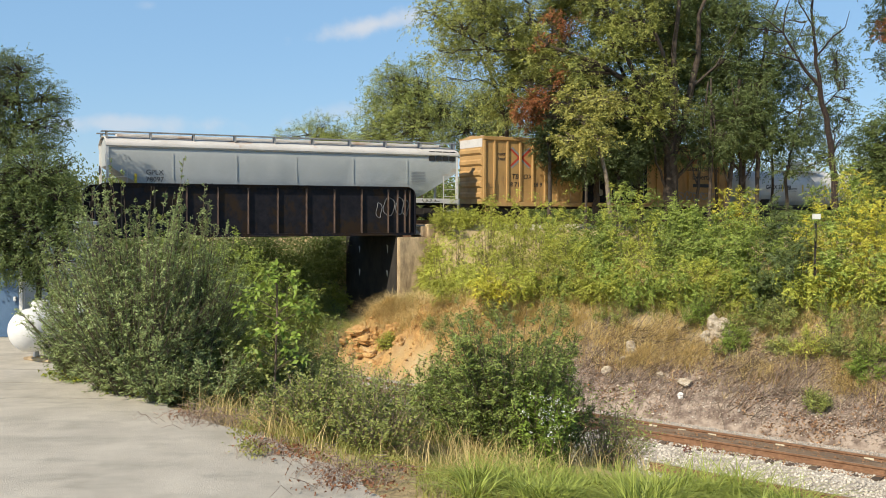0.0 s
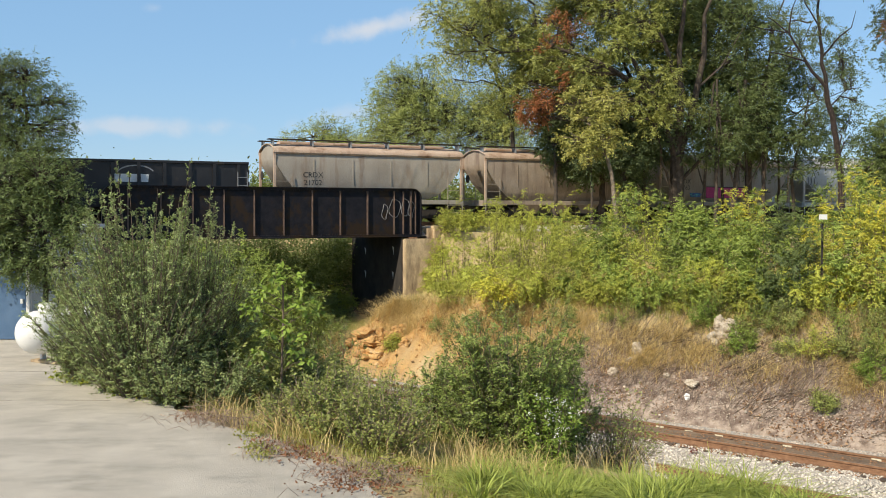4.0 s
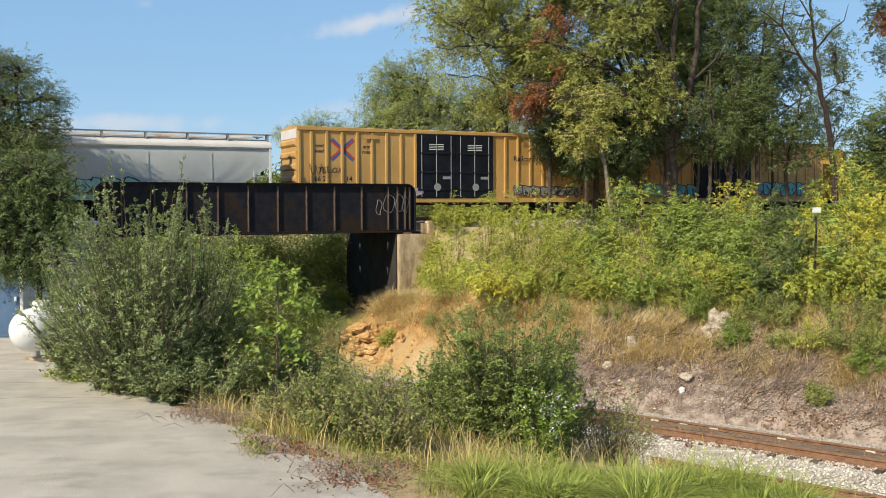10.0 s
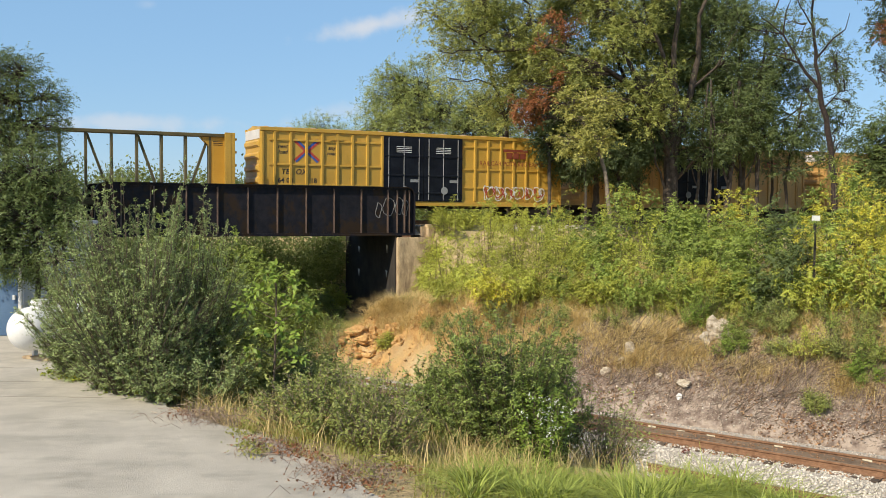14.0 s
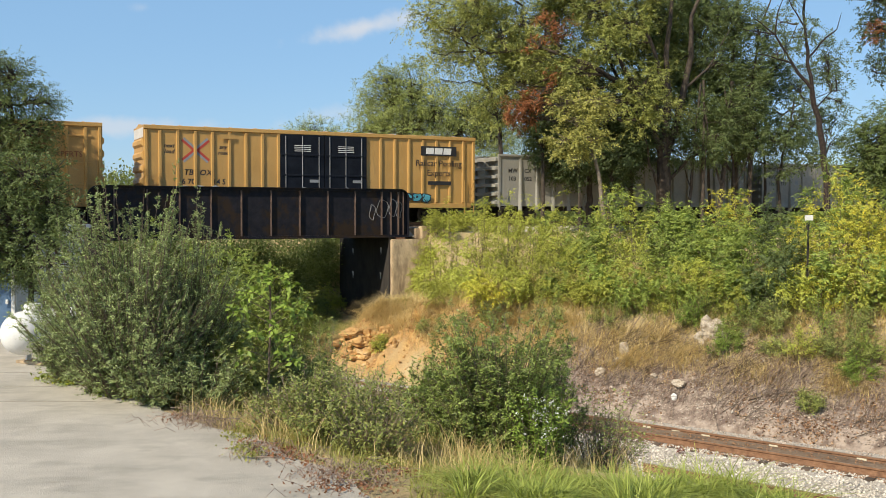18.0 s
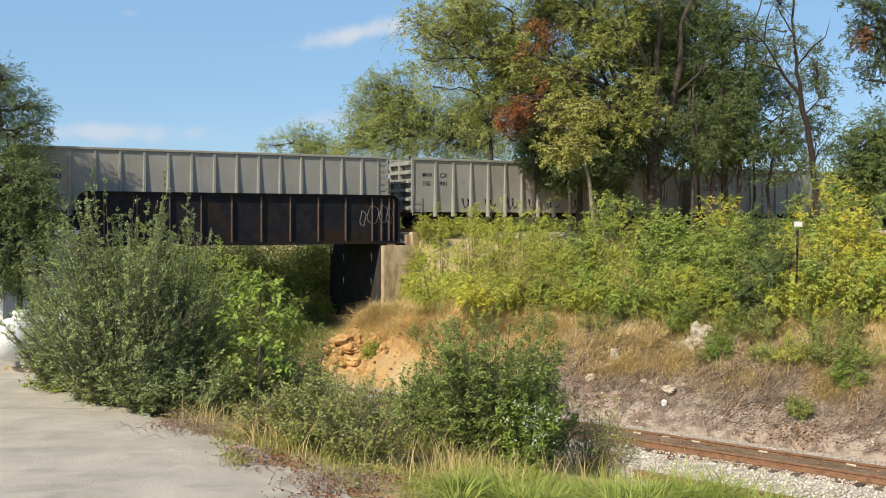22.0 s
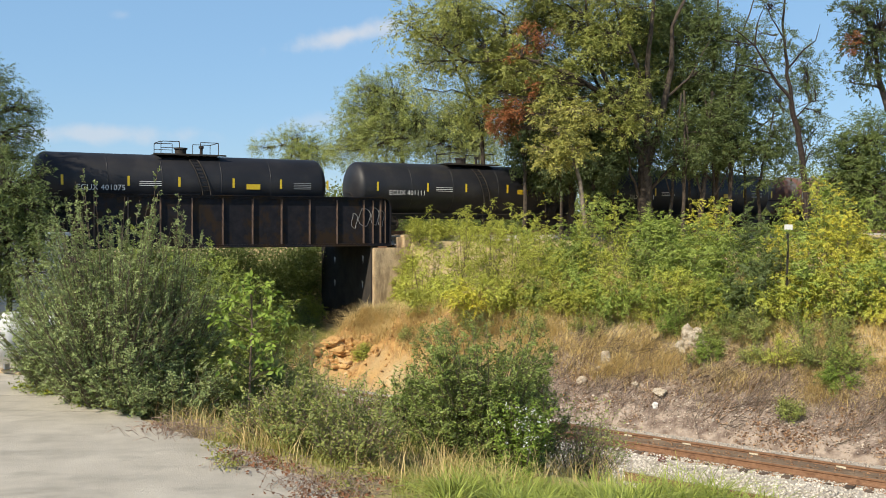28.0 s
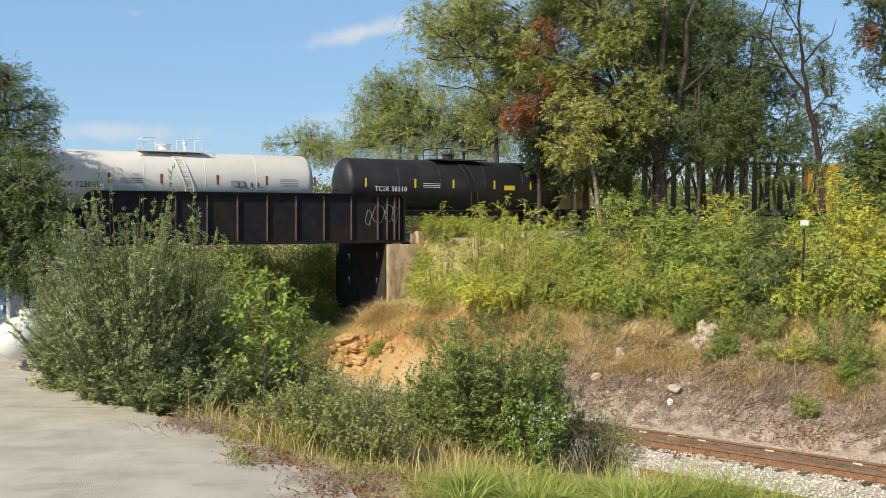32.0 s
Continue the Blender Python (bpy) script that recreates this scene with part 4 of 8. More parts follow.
def tree(name, label, base, blobs, trunk, leaf_material, leaf=0.14, density=7, spread=0.55, seed=1, bark="bark", category="tree",
         fork=0.45, lean=(0, 0), extra=(), per=4, droop=0.25, twig_share=0.5, limbs=()):
    """A tree: tapered trunk, limbs, twigs to each tuft, and a crown of leaves. Places are the world's; limbs are bent lines of points."""
    r = np.random.RandomState(seed)
    b = Vector(base)
    root = thing(name, label, category, at=base)
    zc = sum(q[2] for q in blobs) / len(blobs)
    cx, cy = sum(q[0] for q in blobs) / len(blobs), sum(q[1] for q in blobs) / len(blobs)
    loc = [(q[0] - b.x, q[1] - b.y, q[2] - b.z, q[3], q[4]) for q in blobs]
    f = Vector((lean[0], lean[1], (zc - b.z) * fork))
    topz = max(q[2] + 0.3 * q[4] for q in loc)
    lead = Vector((cx - b.x, cy - b.y, topz))
    knots = []
    t = Solid()
    if not limbs:
        limb(t, r, (0, 0, -0.3), f, trunk * 1.25, trunk * 0.8, 5, 0.04, 10)
        limb(t, r, f, lead, trunk * 0.8, trunk * 0.18, 6, 0.03, 8)
        knots = [f.lerp(lead, q) for q in (0.0, 0.15, 0.3, 0.45, 0.6, 0.75, 0.9)]
    for i, (r0, r1, *line) in enumerate(limbs):
        line = [Vector(q) - b for q in line]
        curve = []
        for p, q in zip(line, line[1:]):
            d = (q - p).length * 0.012
            curve += [p, p.lerp(q, 0.33) + Vector((r.normal(), r.normal(), r.normal())) * d, p.lerp(q, 0.66) + Vector((r.normal(), r.normal(), r.normal())) * d]
        curve.append(line[-1])
        t.tube(curve, r0, 9 if r0 > 0.12 else 6, r1)
        knots += curve[2:]
    part("trunk", rounded(t.mesh("trunk", bark)), root)
    faces, twigs = crown(r, loc, density, leaf, spread, per, droop=droop)
    s = Solid()
    ka = np.array([tuple(q) for q in knots])

    def reach(twigs, s, share):
        for c, ends in twigs:
            low = ka[ka[:, 2] < c[2] + 0.4] if (ka[:, 2] < c[2] + 0.4).any() else ka
            start = Vector(low[np.argmin(np.linalg.norm((low - c) * np.array((1, 1, 0.8)), axis=1))])
            limb(s, r, start, c, min(trunk * 0.3, 0.075), 0.018, 5, 0.10, 5)
            for e in ends[r.uniform(size=len(ends)) < share]:
                limb(s, r, start.lerp(Vector(c), r.uniform(0.5, 1.0)), e, 0.022, 0.007, 3, 0.12, 3)

    reach(twigs, s, twig_share)
    part("branchwork", s.mesh("branchwork", bark), root)["kind"] = "stuff"
    part("crown", leaf_mesh("crown", faces, leaf_material), root)
    for mat_name, blob_list, dens, note in extra:
        fx, tw = crown(r, [(q[0] - b.x, q[1] - b.y, q[2] - b.z, q[3], q[4]) for q in blob_list], dens, leaf, spread * 0.85, per, droop=droop)
        part("turning_leaves", leaf_mesh("turning_leaves", fx, mat_name), root, note)
        e = Solid()
        reach(tw, e, 0.5)
        part("side_limb", e.mesh("side_limb", bark), root)
    return root


def shrub(name, label, base, width, height, leaf_material, leaf=0.05, n=14000, seed=1, stems=26, wand=0.5, wood="twig", depth=None, category="shrub",
          aspect=0.45, clump=0.10, flare=1.0, bare=0.1, petals=0, spires=0, frond=0.0, upright=0.0, dome=0.42, shift=(0, 0)):
    """A shrub of arching stems that fan out from one foot; side shoots leave the stems at a sharp angle and carry the leaves."""
    r = np.random.RandomState(seed)
    depth = depth or width
    root = thing(name, label, category, at=base)
    s, starts, ways, reach = Solid(), [], [], []
    lobe = r.uniform(0, 6.28, 3)
    shoots = 10 if frond else 16
    for i in range(stems + spires):
        tall = i >= stems
        w = r.uniform(0, 2 * math.pi)
        q = r.uniform(0, 1) ** (0.5 if dome > 0.3 else 0.3) * flare * (0.75 if tall else 1.0)
        lump = 1 + 0.09 * math.sin(2 * w + lobe[0]) + 0.08 * math.sin(5 * w + lobe[1])
        h = height * (1 - dome * q * q) * lump * (r.uniform(0.98, 1.16) if tall else (r.uniform(0.55, 1.08) if frond else r.uniform(0.6, 1.03)))
        tip = np.array((math.cos(w) * q * width / 2 * lump + shift[0], math.sin(w) * q * depth / 2 + shift[1], h))
        foot = np.array((tip[0] * 0.14 + r.normal() * 0.06, tip[1] * 0.14 + r.normal() * 0.06, -0.1))
        mid = foot * 0.5 + tip * 0.5 + np.array((tip[0] * 0.04, tip[1] * 0.04, h * 0.06))
        f = np.array((0, 0.2, 0.4, 0.6, 0.8, 1.0))[:, None]
        curve = foot * (1 - f) ** 2 + mid * 2 * f * (1 - f) + tip * f * f
        s.tube([tuple(p) for p in curve], 0.007 + 0.0035 * height / 2, 4, 0.003)
        low = max(bare, 0.5) if tall else bare
        f = (low + (1 - low) * (np.arange(shoots) + r.uniform(size=shoots)) / shoots)[:, None]
        p = foot * (1 - f) ** 2 + mid * 2 * f * (1 - f) + tip * f * f
        along = (mid - foot) * 2 * (1 - f) + (tip - mid) * 2 * f
        along /= np.linalg.norm(along, axis=1)[:, None]
        apart = r.normal(size=(shoots, 3)) * (0.45 if upright else 0.75) + np.array((tip[0], tip[1], 0)) * 0.25 / max(width, 0.1)
        d = along * (1.0 if not frond else 0.35) + apart + np.array((0, 0, 0.1 + 0.5 * upright))
        d /= np.linalg.norm(d, axis=1)[:, None]
        ln = wand * r.uniform(0.45, 1.15, shoots) * (1.1 - 0.55 * f[:, 0]) * (0.5 if tall else 1.0)
        starts.append(p), ways.append(d), reach.append(ln)
        for j in range(0, shoots, 2):
            e = p[j] + d[j] * ln[j]
            s.tube([tuple(p[j]), tuple(p[j] * 0.5 + e * 0.5), tuple(e)], 0.005, 3, 0.002)
        if frond:
            # a whorl of long leaves at the end of each stem
            k = 7
            v = r.normal(size=(k, 3)) + np.array((0, 0, 0.75))
            starts.append(np.repeat(tip[None], k, 0)), ways.append(v / np.linalg.norm(v, axis=1)[:, None]), reach.append(np.full(k, frond))
    part("branchwork", s.mesh("branchwork", wood), root)["kind"] = "stuff"
    a, d, ln = np.concatenate(starts), np.concatenate(ways), np.concatenate(reach)
    if frond:
        faces = sprays(r, a, d, frond * r.uniform(0.75, 1.35, len(a)), leaf, 1, 14, 0.38, 0.42, 0.15, 0.08)
        # fronds part way along the side shoots
        more = r.uniform(size=len(a)) < 0.75
        faces = np.concatenate([faces, sprays(r, a[more] + d[more] * (ln[more] * 0.6)[:, None], d[more], frond, leaf, 1, 12, 0.38, 0.42, 0.5, 0.08)])
    else:
        k = max(3, n // len(a))
        faces = sprays(r, a, d, ln, leaf, 1, k, aspect, 0.08, 0.12, clump * 4, 0.55)
    part("foliage", leaf_mesh("foliage", faces, leaf_material), root)
    if petals:
        pts = faces[:, 2]
        side = pts[(pts[:, 1] < np.percentile(pts[:, 1], 16)) & (pts[:, 2] > 0.3 * height)]
        pick = side[r.randint(0, len(side), petals)]
        pp = np.repeat(pick, 6, 0) + r.normal(size=(petals * 6, 3)) * 0.022 + np.array((0.0, -0.05, 0.02))
        part("blossom", leaf_mesh("blossom", leaf_faces(r, pp, 0.034, 0.8), "petal"), root, "small white flowers")
    return root


def grass(name, label, xy, height, material, seed, blade=0.012, lean=0.5, category="grass", base=None, rows=4, away=None, tall=1.0):
    """Bent blades standing on the ground."""
    r = np.random.RandomState(seed)
    n = len(xy)
    z = ground_at(xy[:, 0], xy[:, 1]) if base is None else base
    w = r.uniform(0, 2 * math.pi, n) if away is None else away + r.normal(size=n) * 0.5
    d = np.stack([np.cos(w), np.sin(w), np.zeros(n)], -1)
    h = (height * tall * r.uniform(0.45, 1.25, n))[:, None]
    side = np.stack([-np.sin(w + r.normal(size=n) * 0.6), np.cos(w), np.zeros(n)], -1)
    ln = (lean * r.uniform(0.2, 1.3, n))[:, None]
    root = np.stack([xy[:, 0], xy[:, 1], z - 0.03], -1)
    grid = np.zeros((n, rows, 2, 3))
    for i in range(rows):
        f = i / (rows - 1)
        c = root + d * ln * h * f * f + np.array((0, 0, 1.0)) * h * f * (1 - 0.35 * ln * f)
        wd = blade * (1 - 0.85 * f)
        grid[:, i, 0], grid[:, i, 1] = c - side * wd, c + side * wd
    tagged(new(name, strips(name, grid, material)), label, category, kind="stuff")


def strip_points(r, n, k0, k1, u0, u1, clumps=0):
    """Points on the banks, by metres along the lower track and away from it."""
    k, u = r.uniform(k0, k1, n), r.uniform(u0, u1, n)
    if clumps:
        ck, cu = r.uniform(k0, k1, clumps), r.uniform(u0, u1, clumps)
        i = r.randint(0, clumps, n)
        k, u = ck[i] + r.normal(size=n) * 0.28, cu[i] + r.normal(size=n) * 0.22
    return np.stack([LOW0.x + LOW.x * k + LOWN.x * u, LOW0.y + LOW.y * k + LOWN.y * u], -1)


def mass(seed, c, rx, ry, rz, n, r0, r1):
    """Clumps that fill one crown's outline unevenly."""
    r = np.random.RandomState(seed)
    p, _ = ball_points(r, n, 0.35)
    return [(c[0] + q[0] * rx, c[1] + q[1] * ry, c[2] + q[2] * rz, a, a * 0.9) for q, a in zip(p, r.uniform(r0, r1, n))]


# trees behind the line
tree("locust_tree", "tall green locust tree behind the railway", (-1.19, 84.00, 2.61), [
    (*(-4.12, 84.00, 12.67), 2.9, 2.6), (*(-5.60, 84.00, 10.72), 2.3, 2.0), (*(-1.91, 84.00, 13.41), 2.6, 2.6), (*(0.29, 84.00, 11.70), 3.0, 2.8), (*(-2.59, 82.00, 10.07), 3.0, 2.2),
    (*(2.75, 84.00, 10.48), 2.8, 2.4), (*(-4.37, 84.00, 14.62), 1.5, 1.3), (*(4.83, 86.00, 12.14), 2.8, 2.6), (*(-6.59, 84.00, 9.50), 1.9, 1.3), (*(5.71, 84.00, 9.74), 2.6, 2.0)],
    0.28, "leaf_feather", 0.15, 15, 0.7, 11)
tree("small_tree", "small green tree behind the railway", (-12.61, 98.00, 4.18), [
    (*(-11.99, 98.00, 11.34), 1.9, 1.3), (*(-13.71, 98.00, 10.76), 1.5, 1.1), (*(-9.99, 98.00, 10.48), 1.9, 1.2), (*(-15.72, 98.00, 10.48), 1.2, 0.7), (*(-11.14, 98.00, 9.62), 2.6, 1.2)],
    0.16, "leaf_feather", 0.17, 13, 0.75, 12)


# large trees between the embankment shrubs and the line
tree("walnut_tree", "large leafy tree with a forked trunk and yellowing leaves", (14.02, 58.00, 2.58), mass(1, (8.70, 60.00, 14.0), 6.8, 1.6, 4.8, 34, 1.0, 1.7) + [
    (*(1.19, 57.00, 14.21), 1.7, 1.0), (*(-0.30, 57.00, 12.73), 0.9, 0.6), (*(2.19, 57.00, 12.40), 1.4, 0.8), (*(-0.46, 57.00, 14.87), 1.2, 0.7), (*(2.52, 57.00, 15.85), 1.7, 1.0), (*(4.02, 57.00, 13.88), 1.5, 1.1),
    (*(11.28, 56.00, 14.35), 1.5, 0.9), (*(9.32, 56.00, 14.67), 1.5, 0.9), (*(11.78, 55.00, 8.42), 1.1, 0.6), (*(11.99, 54.60, 10.92), 1.5, 0.8), (*(12.80, 54.60, 9.34), 1.5, 0.6), (*(10.48, 55.00, 9.86), 1.4, 0.8), (*(3.53, 57.00, 10.58), 1.3, 0.8), (*(9.81, 55.00, 12.89), 1.6, 0.9),
    (*(7.15, 57.00, 17.49), 2.4, 1.4), (*(11.79, 57.00, 16.83), 2.0, 1.2), (*(7.89, 55.00, 11.61), 1.5, 0.9), (*(5.75, 56.00, 12.08), 1.5, 0.9)],
    0.42, "leaf_walnut", 0.15, 19, 0.5, 21, twig_share=0.22, limbs=(
        (0.50, 0.36, (14.09, 58.00, 1.90), (13.88, 58.00, 5.64), (13.80, 58.00, 6.72)),
        (0.25, 0.06, (13.80, 58.00, 6.49), (12.94, 57.60, 8.82), (11.93, 57.40, 10.97), (10.33, 57.00, 13.22), (9.97, 57.00, 16.83)),
        (0.31, 0.08, (13.80, 58.00, 6.49), (14.10, 58.00, 10.03), (13.93, 58.00, 13.06), (14.35, 58.00, 17.73)),
        (0.27, 0.07, (13.91, 58.00, 6.32), (14.82, 58.40, 9.40), (15.53, 58.40, 12.78), (15.45, 58.20, 15.10), (16.54, 58.00, 17.73)),
        (0.15, 0.05, (14.03, 58.00, 10.03), (13.23, 57.60, 12.66), (12.06, 57.40, 15.28), (11.45, 57.00, 17.49)),
        (0.17, 0.03, (12.29, 57.50, 10.48), (9.18, 57.00, 12.07), (6.18, 57.00, 13.06), (3.19, 57.00, 12.73), (0.53, 57.00, 14.05)),
        (0.12, 0.03, (14.16, 58.00, 5.30), (15.23, 57.60, 6.57), (16.84, 57.40, 7.46), (17.88, 57.00, 8.43)),
        (0.08, 0.02, (15.04, 58.40, 10.76), (16.45, 58.00, 12.05), (17.77, 58.00, 14.40)),
        (0.10, 0.03, (13.65, 58.00, 4.62), (12.73, 57.00, 6.27), (12.15, 56.00, 8.84))), extra=(
        ("leaf_red", [(*(4.69, 55.00, 9.29), 0.8, 0.6), (*(5.72, 55.00, 9.64), 0.7, 0.5), (*(4.9, 55.40, 8.6), 0.5, 0.4), (*(5.5, 55.2, 8.7), 0.5, 0.35)], 60, "orange-red autumn leaves"),
        ("leaf_red", [(*(6.75, 54.60, 14.0), 1.0, 0.7), (*(7.5, 54.60, 13.6), 0.6, 0.4), (*(5.9, 54.60, 12.6), 0.6, 0.5), (*(6.6, 54.60, 11.20), 0.4, 0.4)], 18, "orange-red autumn leaves"),))
tree("leafy_ash_tree", "tall tree with thin green leaves behind the forked tree", (12.77, 61.00, 2.17), mass(7, (14.45, 61.00, 12.49), 7.6, 1.4, 5.6, 46, 1.2, 1.9) + mass(17, (16.0, 59.5, 8.2), 8.5, 1.2, 1.5, 26, 0.9, 1.4), 0.2, "leaf_ash", 0.16, 13, 0.55, 29, twig_share=0.3, limbs=(
    (0.2, 0.12, (12.78, 61.00, 1.81), (12.55, 61.00, 6.46), (11.97, 61.00, 11.07)), (0.12, 0.03, (11.97, 61.00, 11.07), (10.52, 61.00, 14.25), (9.78, 61.00, 18.46)), (0.1, 0.03, (12.36, 61.00, 7.88), (13.39, 61.00, 11.43), (13.53, 61.00, 15.66)),
    (0.12, 0.06, (17.62, 61.00, 1.81), (17.38, 61.00, 6.81), (17.85, 61.00, 11.07)), (0.09, 0.03, (17.85, 61.00, 11.07), (17.63, 61.00, 14.25), (18.28, 61.00, 18.46)), (0.1, 0.03, (21.03, 61.00, 1.81), (21.03, 61.00, 6.46), (20.53, 61.00, 10.72), (20.99, 61.00, 15.31))))
tree("hickory_tree", "broad tree with light yellow-green leaves beside the line", (4.27, 60.00, 2.19), mass(8, (2.66, 60.00, 13.73), 3.6, 1.4, 4.4, 26, 1.0, 1.7) + [(*(4.07, 60.00, 9.21), 1.5, 1.0), (*(2.66, 60.00, 10.60), 1.4, 1.0), (*(6.17, 60.00, 11.65), 1.5, 1.1), (*(0.56, 60.00, 14.42), 1.2, 0.9)],
    0.18, "leaf_pale", 0.15, 8, 0.6, 30, twig_share=0.3, limbs=((0.18, 0.12, (4.27, 60.00, 1.84), (4.36, 60.00, 5.71), (4.07, 60.00, 9.21)), (0.12, 0.03, (4.07, 60.00, 9.03), (3.01, 60.00, 12.00), (1.61, 60.00, 14.42), (0.56, 60.00, 16.15)),
    (0.11, 0.03, (4.07, 60.00, 9.03), (4.94, 60.00, 12.34), (5.44, 60.00, 16.15))))
# shade below the big crowns is put into this tree's dark leaves
tree("shaded_tree", "tree behind the forked tree, leaves coloured dark for shade", (9.66, 59.50, 2.73), mass(2, (9.61, 59.50, 8.47), 4.8, 1.2, 2.6, 26, 1.0, 1.6), 0.2, "leaf_dark", 0.18, 17, 0.6, 28)
for i, (x0, p, h) in enumerate(((1262, (16.03, 57.00, 2.26), 0.11), (1290, (17.11, 57.50, 2.25), 0.16), (1322, (18.36, 58.00, 2.24), 0.10), (1345, (19.14, 58.00, 2.24), 0.13), (1235, (15.39, 58.00, 2.24), 0.10))):
    q = Vector((0.45 * math.sin(i * 2.1), 0.2, 0))
    base = Vector(p)
    tree("slim_tree", "slim dark-trunked tree beside the line", p, mass(40 + i, (p[0], p[1], p[2] + 6.0), 1.6, 1.0, 2.4, 6, 0.7, 1.1), h, "leaf_ash", 0.14, 15, 0.48, 50 + i, twig_share=0.35, limbs=(
        (h * 1.1, h * 0.6, base, base + q * 0.5 + Vector((0, 0, 2.6)), base + q + Vector((0, 0, 5.2)), base + q * 2 + Vector((0, 0, 9.0))),
        (h * 0.5, 0.02, base + q * 0.5 + Vector((0, 0, 2.6)), base - q * 1.2 + Vector((0, 0, 4.2)), base - q * 2.4 + Vector((0, 0, 6.4)))))["group"] = "slim trees beside the line"
tree("young_walnut_tree", "slender tree with drooping yellow-green leaves", (9.20, 52.00, 2.84), [
    (*(7.94, 52.00, 8.31), 1.3, 0.7), (*(6.97, 51.50, 7.21), 1.1, 0.6), (*(8.47, 51.50, 7.21), 1.1, 0.5), (*(8.69, 52.00, 9.37), 1.1, 0.6), (*(7.17, 52.00, 9.37), 1.1, 0.6), (*(7.58, 51.50, 6.31), 0.7, 0.3)],
    0.11, "leaf_gold", 0.15, 34, 0.46, 22, bark="pale_bark", limbs=((0.13, 0.09, (9.27, 52.00, 2.53), (8.97, 52.00, 5.12), (8.65, 52.00, 6.49)), (0.07, 0.02, (8.65, 52.00, 6.49), (8.09, 52.00, 8.01), (7.78, 52.00, 9.97)),
        (0.06, 0.02, (8.65, 52.00, 6.40), (7.45, 51.70, 7.23), (6.66, 51.50, 7.52))))
# dark leaves again paint in the shaded understory
tree("dark_maple_tree", "tree in front of the line, leaves coloured dark green for shade", (6.74, 57.00, 2.93), [
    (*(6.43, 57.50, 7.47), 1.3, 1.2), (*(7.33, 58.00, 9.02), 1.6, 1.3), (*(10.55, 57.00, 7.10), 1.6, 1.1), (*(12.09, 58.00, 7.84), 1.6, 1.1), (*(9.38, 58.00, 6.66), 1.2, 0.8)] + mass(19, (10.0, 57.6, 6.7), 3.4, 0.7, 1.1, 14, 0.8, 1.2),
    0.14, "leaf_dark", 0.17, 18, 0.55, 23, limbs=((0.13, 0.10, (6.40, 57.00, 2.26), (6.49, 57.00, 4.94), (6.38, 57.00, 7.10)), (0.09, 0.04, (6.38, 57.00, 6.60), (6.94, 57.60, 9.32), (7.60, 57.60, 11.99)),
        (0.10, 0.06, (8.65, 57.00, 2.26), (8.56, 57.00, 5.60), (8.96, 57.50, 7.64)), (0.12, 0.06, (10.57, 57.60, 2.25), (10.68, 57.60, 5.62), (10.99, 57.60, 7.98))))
tree("ash_tree", "tall thin-leaved tree beside the line", (18.56, 60.00, 2.19), mass(3, (19.82, 60.00, 12.34), 5.0, 2.2, 6.0, 24, 0.9, 1.5) + [
    (*(17.53, 58.00, 7.67), 1.6, 0.8), (*(15.84, 58.00, 6.93), 1.2, 0.6), (*(20.07, 58.00, 7.67), 1.5, 0.7), (*(22.69, 60.00, 7.99), 1.3, 0.8), (*(24.42, 60.00, 9.38), 1.0, 0.8), (*(18.02, 60.00, 15.46), 2.0, 1.4), (*(19.19, 58.00, 9.70), 1.4, 0.7), (*(25.09, 60.00, 10.95), 0.8, 0.6), (*(22.99, 59.00, 9.12), 1.3, 0.9), (*(24.39, 59.00, 7.74), 1.1, 0.8), (*(22.63, 60.00, 11.30), 1.2, 0.9), (*(24.70, 59.00, 9.46), 0.9, 0.7), (*(22.98, 58.00, 6.66), 1.2, 0.7), (*(20.95, 58.00, 5.98), 1.2, 0.6)],
    0.22, "leaf_ash", 0.15, 17, 0.56, 24, twig_share=0.35, limbs=(
        (0.26, 0.16, (18.99, 60.00, 1.84), (18.79, 60.00, 5.71), (18.89, 60.00, 8.86)), (0.15, 0.04, (18.89, 60.00, 8.69), (18.42, 60.00, 12.00), (18.89, 60.00, 15.46), (18.68, 60.00, 18.22)),
        (0.14, 0.03, (18.90, 60.00, 8.34), (19.83, 60.00, 11.30), (20.14, 60.00, 14.08), (21.13, 60.00, 17.53)), (0.10, 0.02, (18.85, 60.00, 6.41), (20.44, 59.60, 8.48), (22.16, 59.60, 9.86), (24.58, 59.60, 10.90)),
        (0.09, 0.02, (18.79, 60.00, 5.71), (17.14, 59.60, 7.78), (16.40, 59.60, 10.90), (16.60, 59.60, 14.01)), (0.08, 0.02, (19.84, 60.00, 10.95), (21.56, 60.00, 12.69), (22.57, 60.00, 15.11)),
        (0.12, 0.05, (21.38, 59.00, 1.87), (21.15, 59.00, 5.33), (21.63, 59.00, 7.74), (22.10, 59.00, 10.49)), (0.05, 0.02, (21.00, 58.60, 5.66), (22.46, 58.40, 6.17), (23.65, 58.40, 6.68)))) 
